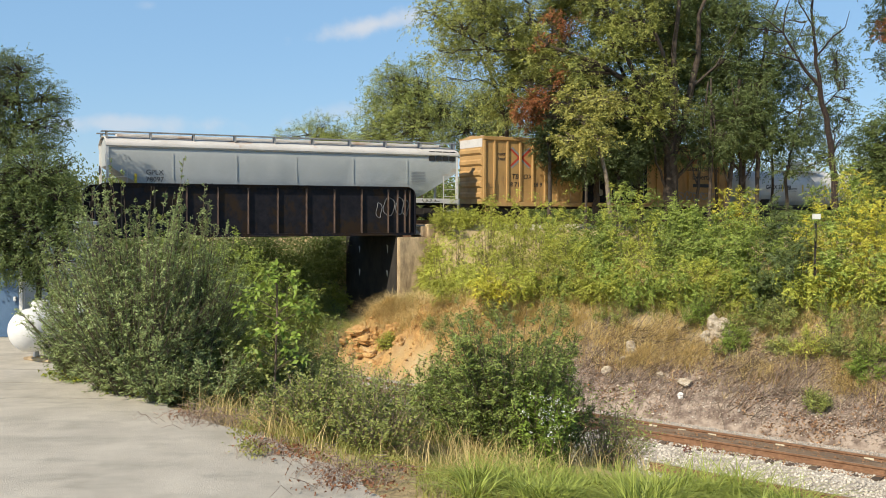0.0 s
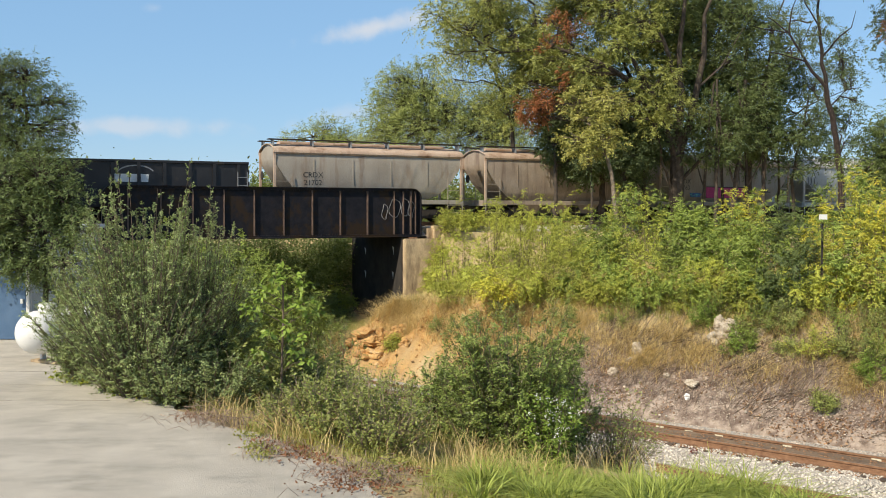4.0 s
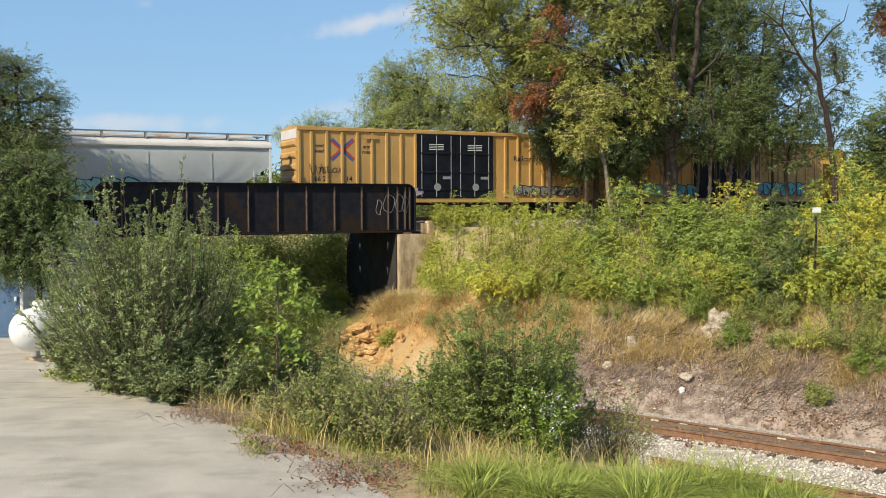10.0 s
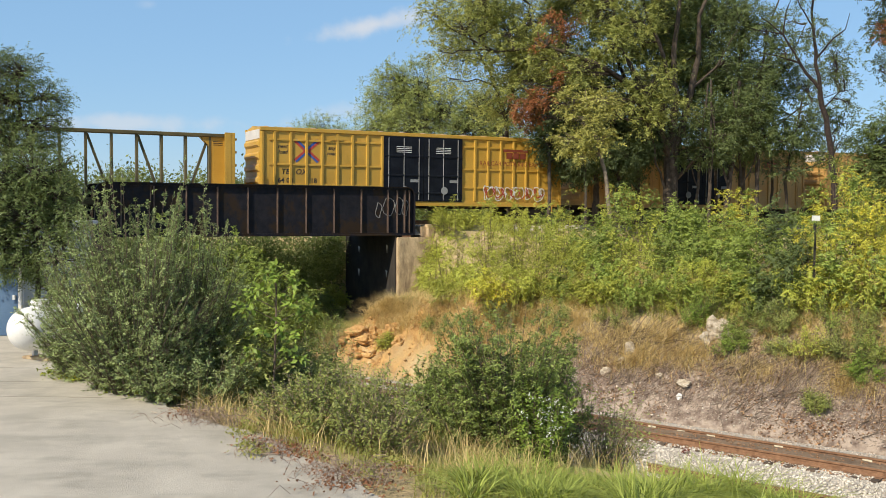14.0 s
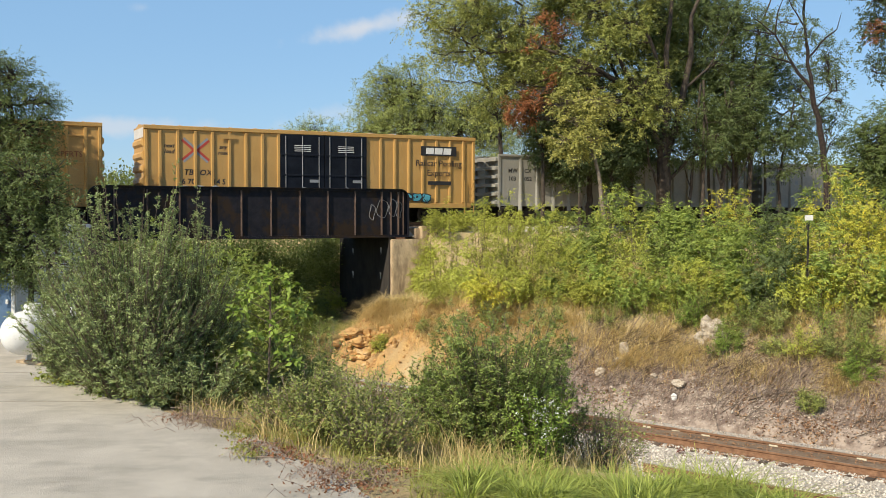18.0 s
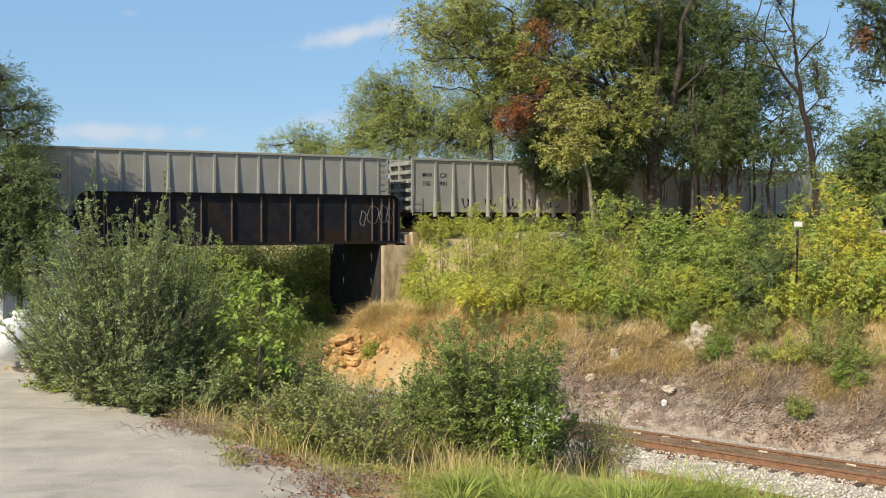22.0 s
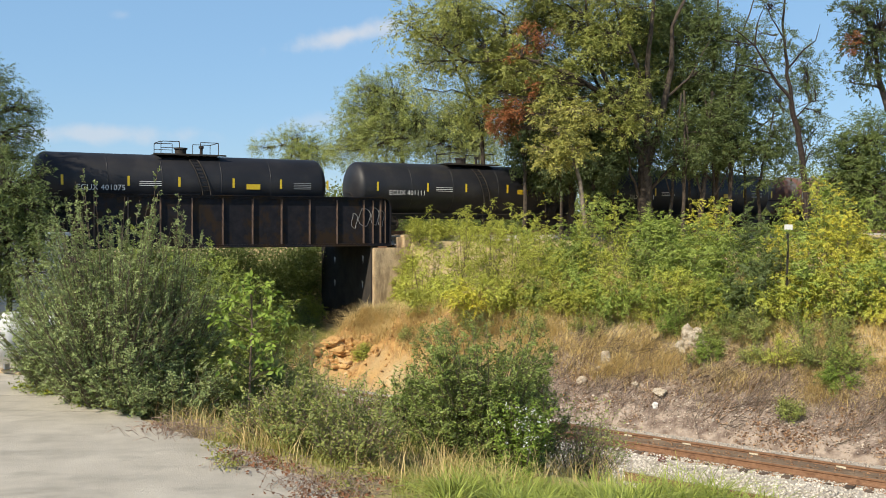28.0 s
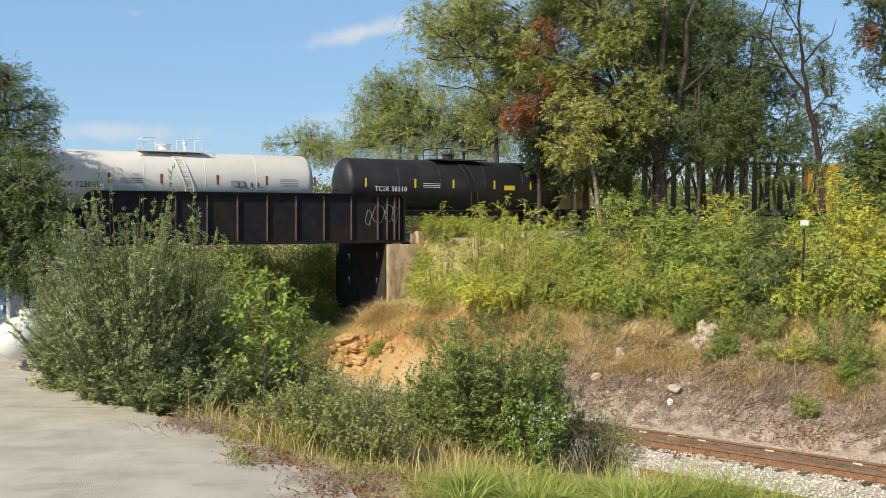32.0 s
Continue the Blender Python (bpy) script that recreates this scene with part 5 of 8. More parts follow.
tree("vine_clad_tree", "half-bare tree with a vine-clad reddish trunk", (21.87, 53.00, 1.73), [
    (*(20.25, 53.00, 13.47), 0.9, 0.5), (*(18.88, 53.00, 12.24), 0.8, 0.5), (*(22.15, 53.00, 10.71), 0.6, 0.4), (*(22.49, 53.00, 9.48), 0.7, 0.4), (*(19.60, 53.00, 15.30), 1.2, 0.6)],
    0.14, "leaf_ash", 0.14, 11, 0.45, 25, twig_share=1.0, bark="vine_bark", limbs=(
        (0.19, 0.14, (21.84, 53.00, 1.73), (21.70, 53.00, 5.46), (21.28, 53.00, 7.94), (20.80, 53.00, 10.09)), (0.12, 0.04, (20.80, 53.00, 10.09), (20.52, 53.00, 12.24), (20.23, 53.00, 14.38), (20.38, 53.00, 16.51)),
        (0.10, 0.02, (20.87, 53.00, 10.09), (19.66, 53.00, 11.63), (18.71, 53.00, 13.16), (17.46, 53.00, 14.08)), (0.06, 0.012, (20.58, 53.00, 11.94), (21.49, 53.00, 13.01), (22.10, 53.00, 13.47), (22.33, 53.00, 14.38)),
        (0.05, 0.012, (19.66, 53.00, 11.63), (18.42, 53.00, 12.00), (17.18, 53.00, 12.24)), (0.05, 0.01, (18.71, 53.00, 13.16), (18.84, 53.00, 14.38), (19.28, 53.00, 15.60)), (0.05, 0.01, (20.40, 53.00, 13.47), (19.61, 53.00, 14.69), (18.97, 53.00, 15.90)),
        (0.045, 0.01, (21.01, 53.00, 9.17), (21.86, 53.00, 10.09), (22.78, 53.00, 10.25)), (0.04, 0.01, (18.71, 53.00, 13.16), (17.78, 53.00, 13.31), (16.85, 53.00, 13.47))))
tree("edge_maple_tree", "tree with reddening leaves hanging into view", (17.33, 34.00, 2.40), [
    (*(15.40, 34.00, 9.93), 0.6, 0.5), (*(15.39, 34.00, 8.55), 0.45, 0.45), (*(15.98, 34.00, 9.14), 0.8, 0.9), (*(16.54, 34.00, 10.32), 1.3, 1.2), (*(15.54, 34.00, 11.10), 0.9, 0.5)],
    0.2, "leaf_dark", 0.10, 60, 0.26, 26, extra=(("leaf_red", [(*(15.27, 33.60, 9.62), 0.25, 0.16), (*(15.38, 33.60, 9.95), 0.2, 0.15)], 200, "pink-red autumn leaves"),))
tree("roadside_tree", "dense green tree at the end of the embankment", (25.91, 56.00, 1.29), [
    (*(25.46, 56.00, 6.88), 1.9, 1.5), (*(26.74, 56.00, 8.18), 2.2, 1.6), (*(24.84, 56.00, 5.24), 1.7, 1.2), (*(27.13, 56.00, 5.57), 2.4, 1.7)],
    0.2, "leaf_locust", 0.16, 24, 0.5, 27)
# trees at the far side of the yard
tree("yard_locust_tree", "feathery locust tree beside the yard building", (-19.79, 43.89, -0.60), [
    (*(-19.06, 43.89, 9.49), 1.33, 0.80), (*(-17.93, 43.89, 8.33), 1.20, 0.73), (*(-19.60, 43.89, 8.22), 1.46, 0.93), (*(-18.34, 43.89, 7.06), 1.33, 0.80), (*(-20.85, 43.89, 9.49), 1.73, 1.20),
    (*(-17.44, 43.89, 7.58), 0.67, 0.40), (*(-20.15, 43.89, 6.69), 1.46, 0.93), (*(-17.60, 43.89, 6.11), 0.67, 0.40), (*(-21.16, 43.89, 7.19), 1.86, 1.20), (*(-18.62, 43.89, 5.91), 1.20, 0.67)],
    0.24, "leaf_yard", 0.10, 52, 0.42, 31)
tree("yard_elm_tree", "bushy olive-green tree behind the white tank", (-10.32, 24.60, -0.03), [
    (*(-10.31, 24.60, 4.32), 0.8, 0.6), (*(-9.74, 24.60, 3.82), 0.7, 0.5), (*(-10.90, 24.60, 3.74), 0.9, 0.7), (*(-10.19, 24.60, 3.02), 0.9, 0.7), (*(-11.06, 24.60, 2.66), 0.9, 0.6),
    (*(-9.46, 24.60, 3.09), 0.6, 0.5), (*(-10.49, 24.60, 2.22), 0.9, 0.5), (*(-11.78, 24.60, 3.17), 1.0, 0.8), (*(-9.58, 24.60, 4.46), 0.4, 0.3), (*(-9.62, 24.40, 2.24), 0.8, 0.6), (*(-11.13, 24.40, 2.02), 0.5, 0.25), (*(-9.71, 24.40, 1.30), 0.6, 0.5), (*(-10.53, 24.40, 3.31), 0.9, 0.7), (*(-11.32, 24.60, 4.18), 0.9, 0.7), (*(-9.86, 24.30, 2.60), 0.7, 0.5), (*(-10.66, 24.30, 2.03), 0.7, 0.35)],
    0.10, "leaf_yard", 0.07, 150, 0.26, 32, fork=0.3)

# shrubs on the embankment
# x, y, height of the top, width, kind
SHRUBS = [
    (0.24, 44.3, -0.43, 1.9, 0), (1.27, 43.51, 1.04, 1.9, 0), (3.07, 42.13, 1.09, 1.9, 0), (4.52, 41.01, 1.49, 1.9, 0), (5.63, 40.16, 0.7, 1.9, 0), (6.83, 39.24, 1.73, 1.9, 1),
    (8.22, 38.17, 2.32, 1.9, 0), (9.72, 37.02, 1.72, 1.9, 0), (10.81, 36.18, 2.12, 1.9, 1), (12.14, 35.17, 1.36, 1.9, 3), (12.88, 34.59, 2.47, 1.9, 3), (13.69, 33.97, 2.69, 1.9, 1),
    (15.03, 32.94, 2.48, 1.9, 1), (15.82, 32.34, 2.13, 1.9, 2), (0.36, 46.73, 1.58, 1.9, 0), (1.8, 45.62, 2.11, 1.9, 0), (3.38, 44.41, 2.23, 1.9, 0), (4.41, 43.62, 2.56, 1.9, 0),
    (5.88, 42.49, 2.28, 1.9, 0), (7.01, 41.62, 2.64, 1.9, 1), (7.88, 40.95, 2.92, 1.9, 0), (9.26, 39.9, 2.62, 1.9, 1), (10.65, 38.83, 2.27, 1.9, 1), (11.27, 38.35, 3.04, 1.9, 1),
    (12.44, 37.45, 3.09, 1.9, 1), (13.34, 36.76, 2.81, 1.9, 3), (14.15, 36.14, 3.5, 1.9, 2), (15.22, 35.32, 4.19, 1.9, 2), (15.72, 34.94, 3.73, 1.9, 2), (16.7, 34.18, 2.29, 1.9, 1),
    (-0.25, 50.23, 2.96, 1.8, 0), (0.83, 49.39, 3.29, 1.8, 0), (2.54, 48.08, 3.9, 1.8, 0), (3.69, 47.2, 4.05, 1.8, 0), (4.69, 46.43, 3.98, 1.8, 0), (6.08, 45.37, 3.78, 1.8, 0),
    (6.99, 44.66, 3.88, 1.8, 1), (8.49, 43.52, 4.47, 1.8, 1), (9.13, 43.02, 4.65, 1.8, 0), (10.33, 42.1, 4.2, 1.8, 1), (11.18, 41.45, 3.78, 1.8, 1), (12.11, 40.74, 4.58, 1.8, 1),
    (12.8, 40.2, 4.46, 1.8, 1), (13.98, 39.3, 3.95, 1.8, 3), (14.86, 38.63, 4.89, 1.8, 1), (15.76, 37.93, 5.04, 1.8, 1), (16.4, 37.44, 5.32, 1.8, 1), (17.17, 36.85, 3.61, 1.8, 2),
    (17.72, 36.43, 3.48, 1.8, 2), (0.38, 53.53, 3.29, 2.2, 0), (2.45, 51.93, 4.17, 2.2, 0), (4.16, 50.62, 4.23, 2.2, 0), (5.97, 49.23, 4.13, 2.2, 0), (7.55, 48.02, 4.27, 2.2, 1),
    (8.69, 47.14, 4.5, 2.2, 0), (10.45, 45.79, 4.48, 2.2, 1), (11.72, 44.82, 4.19, 2.2, 1), (13.11, 43.75, 4.86, 2.2, 2), (14.0, 43.07, 4.53, 2.2, 2), (15.2, 42.15, 4.2, 2.2, 3),
    (16.66, 41.03, 5.28, 2.2, 2), (17.57, 40.33, 5.83, 2.2, 2), (18.48, 39.63, 3.91, 2.2, 1),
    (0.05, 55.04, 1.25, 1.5, 0), (0.8, 55.73, 2.11, 1.6, 0), (-0.27, 53.39, 0.6, 1.0, 0), (1.63, 56.35, 2.59, 1.8, 0), (2.97, 56.58, 3.43, 1.8, 0), (4.54, 55.38, 3.44, 1.8, 0), (6.04, 54.22, 3.45, 1.9, 1), (7.18, 52.09, 3.61, 1.9, 0), (-0.54, 52.34, 1.06, 0.9, 0), (-0.43, 50.36, 0.32, 0.9, 0), (-0.19, 57.12, 1.57, 1.1, 0), (-1.09, 53.65, 0.61, 0.7, 0), (-0.78, 53.66, 1.12, 0.8, 0), (-0.87, 51.71, 0.23, 0.8, 0),
]
KINDS = [("leaf_shrub", "yellow-green bushy sapling on the embankment"), ("leaf_sumac", "green sumac-like shrub on the embankment"),
         ("leaf_yellow", "yellowing shrub on the embankment"), ("leaf_ash", "dark green leafy sapling on the embankment")]


def stand(p, sink=0.0):
    """A place on the ground below or above p."""
    return (p[0], p[1], float(ground_at(p[0], p[1])) - sink)


for i, (x, y, top, wd, kind) in enumerate(SHRUBS):
    g = stand((x, y))
    shrub("embankment_shrub", KINDS[kind][1], g, wd, max(1.2, top - g[2] + 0.05), KINDS[kind][0], (0.075, 0.12, 0.095, 0.11)[kind], 5600, 100 + i, stems=(15, 9, 10, 10)[kind], wand=0.7, bare=0.2,
          frond=(0.30, 0.46, 0.36, 0.42)[kind], dome=0.5)["group"] = "shrubs along the embankment"

for i, (p, kind, ht) in enumerate((((0.15, 42.40, -0.70), 0, 1.2), ((1.25, 41.60, -0.52), 0, 1.5), ((2.17, 40.35, -0.56), 2, 1.2), ((3.15, 40.70, -0.48), 0, 1.6), ((4.11, 40.75, -0.61), 0, 1.2), ((5.15, 40.35, -0.45), 1, 1.5), ((5.93, 39.25, -0.47), 0, 1.2), ((6.86, 38.60, -0.34), 0, 1.6), ((7.75, 37.95, -0.34), 1, 1.3), ((8.55, 37.50, -0.20), 1, 1.7), ((9.34, 36.70, -0.25), 1, 1.4), ((10.27, 36.40, -0.18), 0, 1.6), ((11.09, 35.70, -0.19), 0, 1.5), ((11.92, 35.35, -0.07), 1, 1.3), ((12.62, 34.70, -0.08), 0, 1.5), ((13.35, 34.20, 0.05), 0, 1.6), ((14.03, 33.65, -0.01), 2, 1.4), ((14.72, 33.20, 0.07), 0, 1.7), ((15.35, 32.85, 0.01), 0, 1.4))):
    shrub("low_shrub", KINDS[kind][1].replace("bushy sapling", "low shrub"), p, 2.0, ht, KINDS[kind][0], 0.10, 2000, 400 + i, stems=9, wand=0.6, frond=0.34)["group"] = "low shrubs along the embankment"

for i, (p, wd, ht, m) in enumerate((((-10.30, 53.00, -2.66), 3.0, 1.6, "leaf_bramble"), ((-9.23, 56.00, -2.84), 3.0, 1.6, "leaf_bramble"), ((-7.71, 57.00, -2.79), 2.6, 1.6, "leaf_bramble"), ((-6.76, 59.00, -2.84), 2.4, 1.5, "leaf_shrub"),
                                    ((-7.51, 50.00, -2.75), 2.0, 1.4, "leaf_bramble"), ((-8.63, 48.00, -2.78), 2.4, 1.8, "leaf_bramble"))):
    shrub("underbridge_shrub", "shaded shrub beyond the bridge opening", stand(p), wd, ht, m, 0.13, 4200, 300 + i, stems=14, wand=0.8, clump=0.14, frond=0.42)["group"] = "shrubs by the bridge"

# shrubs added to shade the slope; some stand unseen behind the olive shrub
for i, (p, wd, top) in enumerate((((-6.92, 42.00, -1.36), 3.0, 0.85), ((-10.11, 44.00, -1.59), 4.2, 2.4), ((-11.54, 43.00, -1.48), 4.4, 2.6), ((-9.28, 47.00, -2.23), 3.0, 0.9))):
    g = stand(p)
    shrub("dense_thicket", "dense dark shrub at the foot of the bridge, added to cast shade", g, wd, top - g[2], "leaf_sumac", 0.12, 6000, 330 + i, stems=34, wand=0.9, frond=0.45)["group"] = "shrubs by the bridge"
for i, (p, wd, top) in enumerate((((-3.48, 30.00, -1.37), 2.0, 0.35), ((-2.69, 28.00, -1.37), 1.6, -0.6), ((-3.66, 27.00, -1.03), 1.4, 0.0))):
    g = stand(p)
    shrub("arching_weed", "dark arching weeds above the lower track", g, wd, top - g[2], "leaf_privet", 0.075, 5000, 340 + i, stems=30, wand=0.6, clump=0.05, wood="dead_twig")["group"] = "weeds above the track"

shrub("arching_weed", "dark arching weeds beside the clay bank", stand((-5.90, 51.07)), 1.6, 1.2, "leaf_privet", 0.075, 2600, 360, stems=22, wand=0.6, clump=0.05)["group"] = "weeds above the track"
shrub("arching_weed", "dark arching weeds beside the clay bank", stand((-7.07, 54.28)), 1.8, 1.3, "leaf_privet", 0.075, 2600, 361, stems=22, wand=0.6, clump=0.05)["group"] = "weeds above the track"
shrub("arching_weed", "dark arching weeds beside the clay bank", stand((-6.40, 46.61)), 1.8, 1.3, "leaf_privet", 0.075, 2600, 362, stems=22, wand=0.6, clump=0.05)["group"] = "weeds above the track"
shrub("arching_weed", "dark arching weeds beside the clay bank", stand((-5.95, 55.78)), 1.2, 0.9, "leaf_privet", 0.075, 2600, 363, stems=22, wand=0.6, clump=0.05)["group"] = "weeds above the track"

# the big shrub by the yard, and its neighbours
shrub("olive_shrub", "big grey-green shrub with upright wands beside the yard", stand((-5.69, 18.14, -0.00)), 3.5, 3.75, "leaf_autumn_olive", 0.050, 80000, 41, stems=240, wand=0.42, clump=0.05, upright=0.08, bare=0.05, spires=46, dome=0.5)
shrub("olive_shrub", "big grey-green shrub spreading over the yard edge", stand((-5.06, 19.44, -0.20)), 2.8, 3.5, "leaf_autumn_olive", 0.050, 46000, 42, stems=150, wand=0.42, clump=0.05, upright=0.08, bare=0.05, spires=34)
shrub("olive_shrub", "low spreading grey-green shrub beside the white tank", stand((-7.05, 19.62, 0.00)), 2.6, 2.75, "leaf_autumn_olive", 0.050, 40000, 43, stems=130, wand=0.42, clump=0.05, upright=0.05, bare=0.02, spires=10)
for i, p in enumerate(((-7.32, 19.49, 0.00), (-6.32, 18.42, -0.00), (-5.01, 17.45, 0.00), (-4.27, 17.58, -0.10))):
    shrub("low_olive_shrub", "low twiggy grey-green shrub skirting the yard", stand(p), 1.7, 1.25, "leaf_autumn_olive", 0.055, 9000, 350 + i, stems=50, wand=0.4, clump=0.05, bare=0.0)["group"] = "grey-green shrubs by the yard"
shrub("bramble", "tangled green bramble at the yard edge", stand((-4.07, 18.59, -0.20)), 2.3, 1.5, "leaf_bramble", 0.075, 15000, 44, stems=60, wand=0.5, clump=0.06)
shrub("bramble", "leafy green bramble below the young tree", stand((-3.24, 21.49, -0.60)), 2.2, 1.5, "leaf_bramble", 0.08, 10000, 52, stems=50, wand=0.5, clump=0.08)
shrub("weed_clump", "tall straggling weeds with dry stems", stand((-2.03, 15.27, -0.30)), 2.0, 1.0, "leaf_bramble", 0.06, 9000, 45, stems=70, wand=0.45, clump=0.08, wood="dead_twig", upright=0.3, spires=24)
shrub("weed_clump", "tall straggling weeds at the asphalt edge", stand((-1.00, 14.79, -0.40)), 1.9, 1.1, "leaf_bramble", 0.06, 9000, 46, stems=70, wand=0.45, clump=0.08, wood="dead_twig", upright=0.3, spires=24)
shrub("weed_clump", "reddish dry weeds above the track", stand((-1.75, 20.41, -1.00)), 2.4, 1.1, "leaf_bramble", 0.055, 5500, 47, stems=70, wand=0.5, clump=0.06, wood="dead_twig", upright=0.5, spires=20)
shrub("privet_bush", "dense dark green bush with glossy small leaves", stand((1.20, 16.00, -0.70)), 2.3, 2.5, "leaf_privet", 0.052, 56000, 48, stems=150, wand=0.36, clump=0.09, bare=0.02, dome=0.10)
shrub("privet_bush", "dark green bush with ragged side shoots", stand((2.05, 16.60, -0.80)), 1.6, 2.0, "leaf_privet", 0.052, 18000, 53, stems=60, wand=0.5, clump=0.09, bare=0.02)
shrub("privet_bush", "lower dark green bush with leaning shoots", stand((0.50, 16.25, -0.70)), 1.4, 1.9, "leaf_privet", 0.052, 15000, 54, stems=46, wand=0.5, clump=0.09, bare=0.02)
shrub("privet_bush", "low bright green bush with small white flowers", stand((1.72, 15.20, -0.70)), 1.1, 1.55, "leaf_broad", 0.062, 7000, 49, stems=44, wand=0.3, clump=0.09, bare=0.02, petals=34)
shrub("thin_bush", "thin dark bush with bare twigs beside the track", stand((2.95, 16.9, -1.20)), 1.7, 1.75, "leaf_privet", 0.05, 5200, 50, stems=80, wand=0.5, clump=0.09, wood="dead_twig")
shrub("thin_bush", "ragged low bush above the lower track", stand((-0.09, 17.23, -0.80)), 1.6, 1.5, "leaf_privet", 0.055, 13000, 51, stems=60, wand=0.4, clump=0.06)


def broad_sapling():
    """Young tree with whorls of large bright leaves."""
    r = np.random.RandomState(61)
    base = stand((-3.14, 18.02, -0.30))
    root = thing("broadleaf_sapling", "young tree with large bright green leaves, some yellow", "sapling", at=base)
    s = Solid()
    s.tube([(0, 0, -0.1), (0.05, 0, 1.0), (0.08, 0, 1.9), (0.08, 0, 2.6)], 0.03, 6, 0.014)
    spots = [(0.08, 0, 2.78), (-0.12, -0.1, 2.70), (0.30, 0, 2.66), (0.12, -0.2, 2.6), (-0.34, 0, 2.42), (-0.2, -0.2, 2.36), (-0.46, -0.1, 2.24), (0.46, -0.05, 2.44), (0.60, 0, 2.16),
             (0.42, -0.2, 2.1), (-0.5, 0, 2.02), (0.12, -0.2, 2.25), (0.68, 0.1, 1.95), (0.2, -0.25, 1.75), (-0.15, -0.25, 1.6), (0.45, -0.2, 1.55), (0.3, -0.3, 1.3), (-0.3, -0.3, 1.3), (0.55, -0.3, 1.1)]
    for x, y, z in spots:
        s.tube([(0.07, 0, min(z - 0.25, 2.5)), (x * 0.6, y * 0.6, z - 0.06), (x, y, z)], 0.009, 4, 0.005)
    part("stem", s.mesh("stem", "twig"), root)["kind"] = "stuff"
    part("foliage", leaf_mesh("foliage", sprays(r, np.array(spots), np.array([(x * 0.8, y - 0.2, 0.5) for x, y, z in spots]), 0.20, 0.135, 4, 5, 0.55, 0.6, 0.9), "leaf_broad"), root)
    return root


broad_sapling()

# creeping vine and leaf litter along the yard edge
def scatter(name, label, spots, leaf, material, seed, category, per=60, spread=0.3, lift=0.06):
    r = np.random.RandomState(seed)
    c = np.array([p[:2] for p in spots])
    xy = np.repeat(c, per, 0) + r.normal(size=(len(c) * per, 2)) * spread
    z = np.maximum(ground_at(xy[:, 0], xy[:, 1]), -9) + 0.05 + np.abs(r.normal(size=len(xy))) * lift
    tagged(new(name, leaf_mesh(name, leaf_faces(r, np.column_stack([xy, z]), leaf, 0.8, 0.9), material)), label, category, kind="stuff")


scatter("creeping_vine", "yellow-green creeping vine over the asphalt edge", [(-7.83, 19.74, 0.00), (-7.44, 19.49, 0.00), (-7.08, 19.30, 0.00), (-5.75, 18.14, 0.00), (-5.34, 17.87, -0.00), (-4.90, 17.61, 0.00), (-6.11, 18.42, 0.00)],
        0.07, "leaf_vine", 71, "vine", 150, 0.2, 0.08)
scatter("leaf_litter", "red-brown fallen leaves along the asphalt edge", [(-2.44, 13.93, 0.00), (-2.16, 13.77, 0.00), (-1.83, 13.40, 0.00), (-1.40, 12.74, 0.00), (-1.06, 12.35, -0.00), (-1.40, 12.15, 0.00), (-0.82, 12.10, 0.00), (-0.50, 13.03, -0.20), (-2.61, 14.43, 0.00), (-4.17, 16.19, -0.00)],
        0.05, "leaf_litter", 72, "leaves", 90, 0.22, 0.015)
scatter("low_weeds", "small green weeds in the asphalt edge", [(-2.79, 14.03, 0.00), (-2.58, 13.61, 0.00), (-0.75, 13.31, -0.20), (-0.53, 13.95, -0.30), (-0.92, 12.48, 0.00), (-3.02, 14.79, 0.00)],
        0.05, "grass_mid", 73, "weeds", 110, 0.13, 0.05)

def slope_litter():
    """Fallen leaves in drifts on the gravel slope."""
    r = np.random.RandomState(74)
    xy = strip_points(r, 9000, -16, 9, 2.6, 6.0, 170)
    z = ground_at(xy[:, 0], xy[:, 1]) + 0.03
    tagged(new("slope_litter", leaf_mesh("slope_litter", leaf_faces(r, np.column_stack([xy, z]), 0.10, 0.7, 0.9), "leaf_fallen")), "tan and rust-brown fallen leaves on the gravel slope", "leaves", kind="stuff")


slope_litter()

# grass
rg = np.random.RandomState(5)
def off_yard(xy, margin=0.35):
    """Only the points that lie beyond the asphalt's edge."""
    u = (xy[:, 0] - LOW0.x) * LOWN.x + (xy[:, 1] - LOW0.y) * LOWN.y
    k = (xy[:, 0] - LOW0.x) * LOW.x + (xy[:, 1] - LOW0.y) * LOW.y
    return xy[u > np.minimum(-18.7 + 0.27 * np.maximum(k, -1.0), -11) + margin]


def tussocks(r, n, clumps):
    """Places of blades in tussocks on the lip of the bank, which way each leans, and how tall its tussock is."""
    cx = r.uniform(0.4, 4.9, clumps)
    cy = r.uniform(11.6, 14.1 - 0.14 * cx)
    i = r.randint(0, clumps, n)
    d = r.normal(size=(n, 2)) * 0.12
    return np.stack([cx[i] + d[:, 0], cy[i] + d[:, 1]], -1), np.arctan2(d[:, 1], d[:, 0]), (0.55 + 0.6 * r.uniform(size=clumps) ** 1.5 + 0.12 * (cx - 1.5).clip(0, 2))[i]


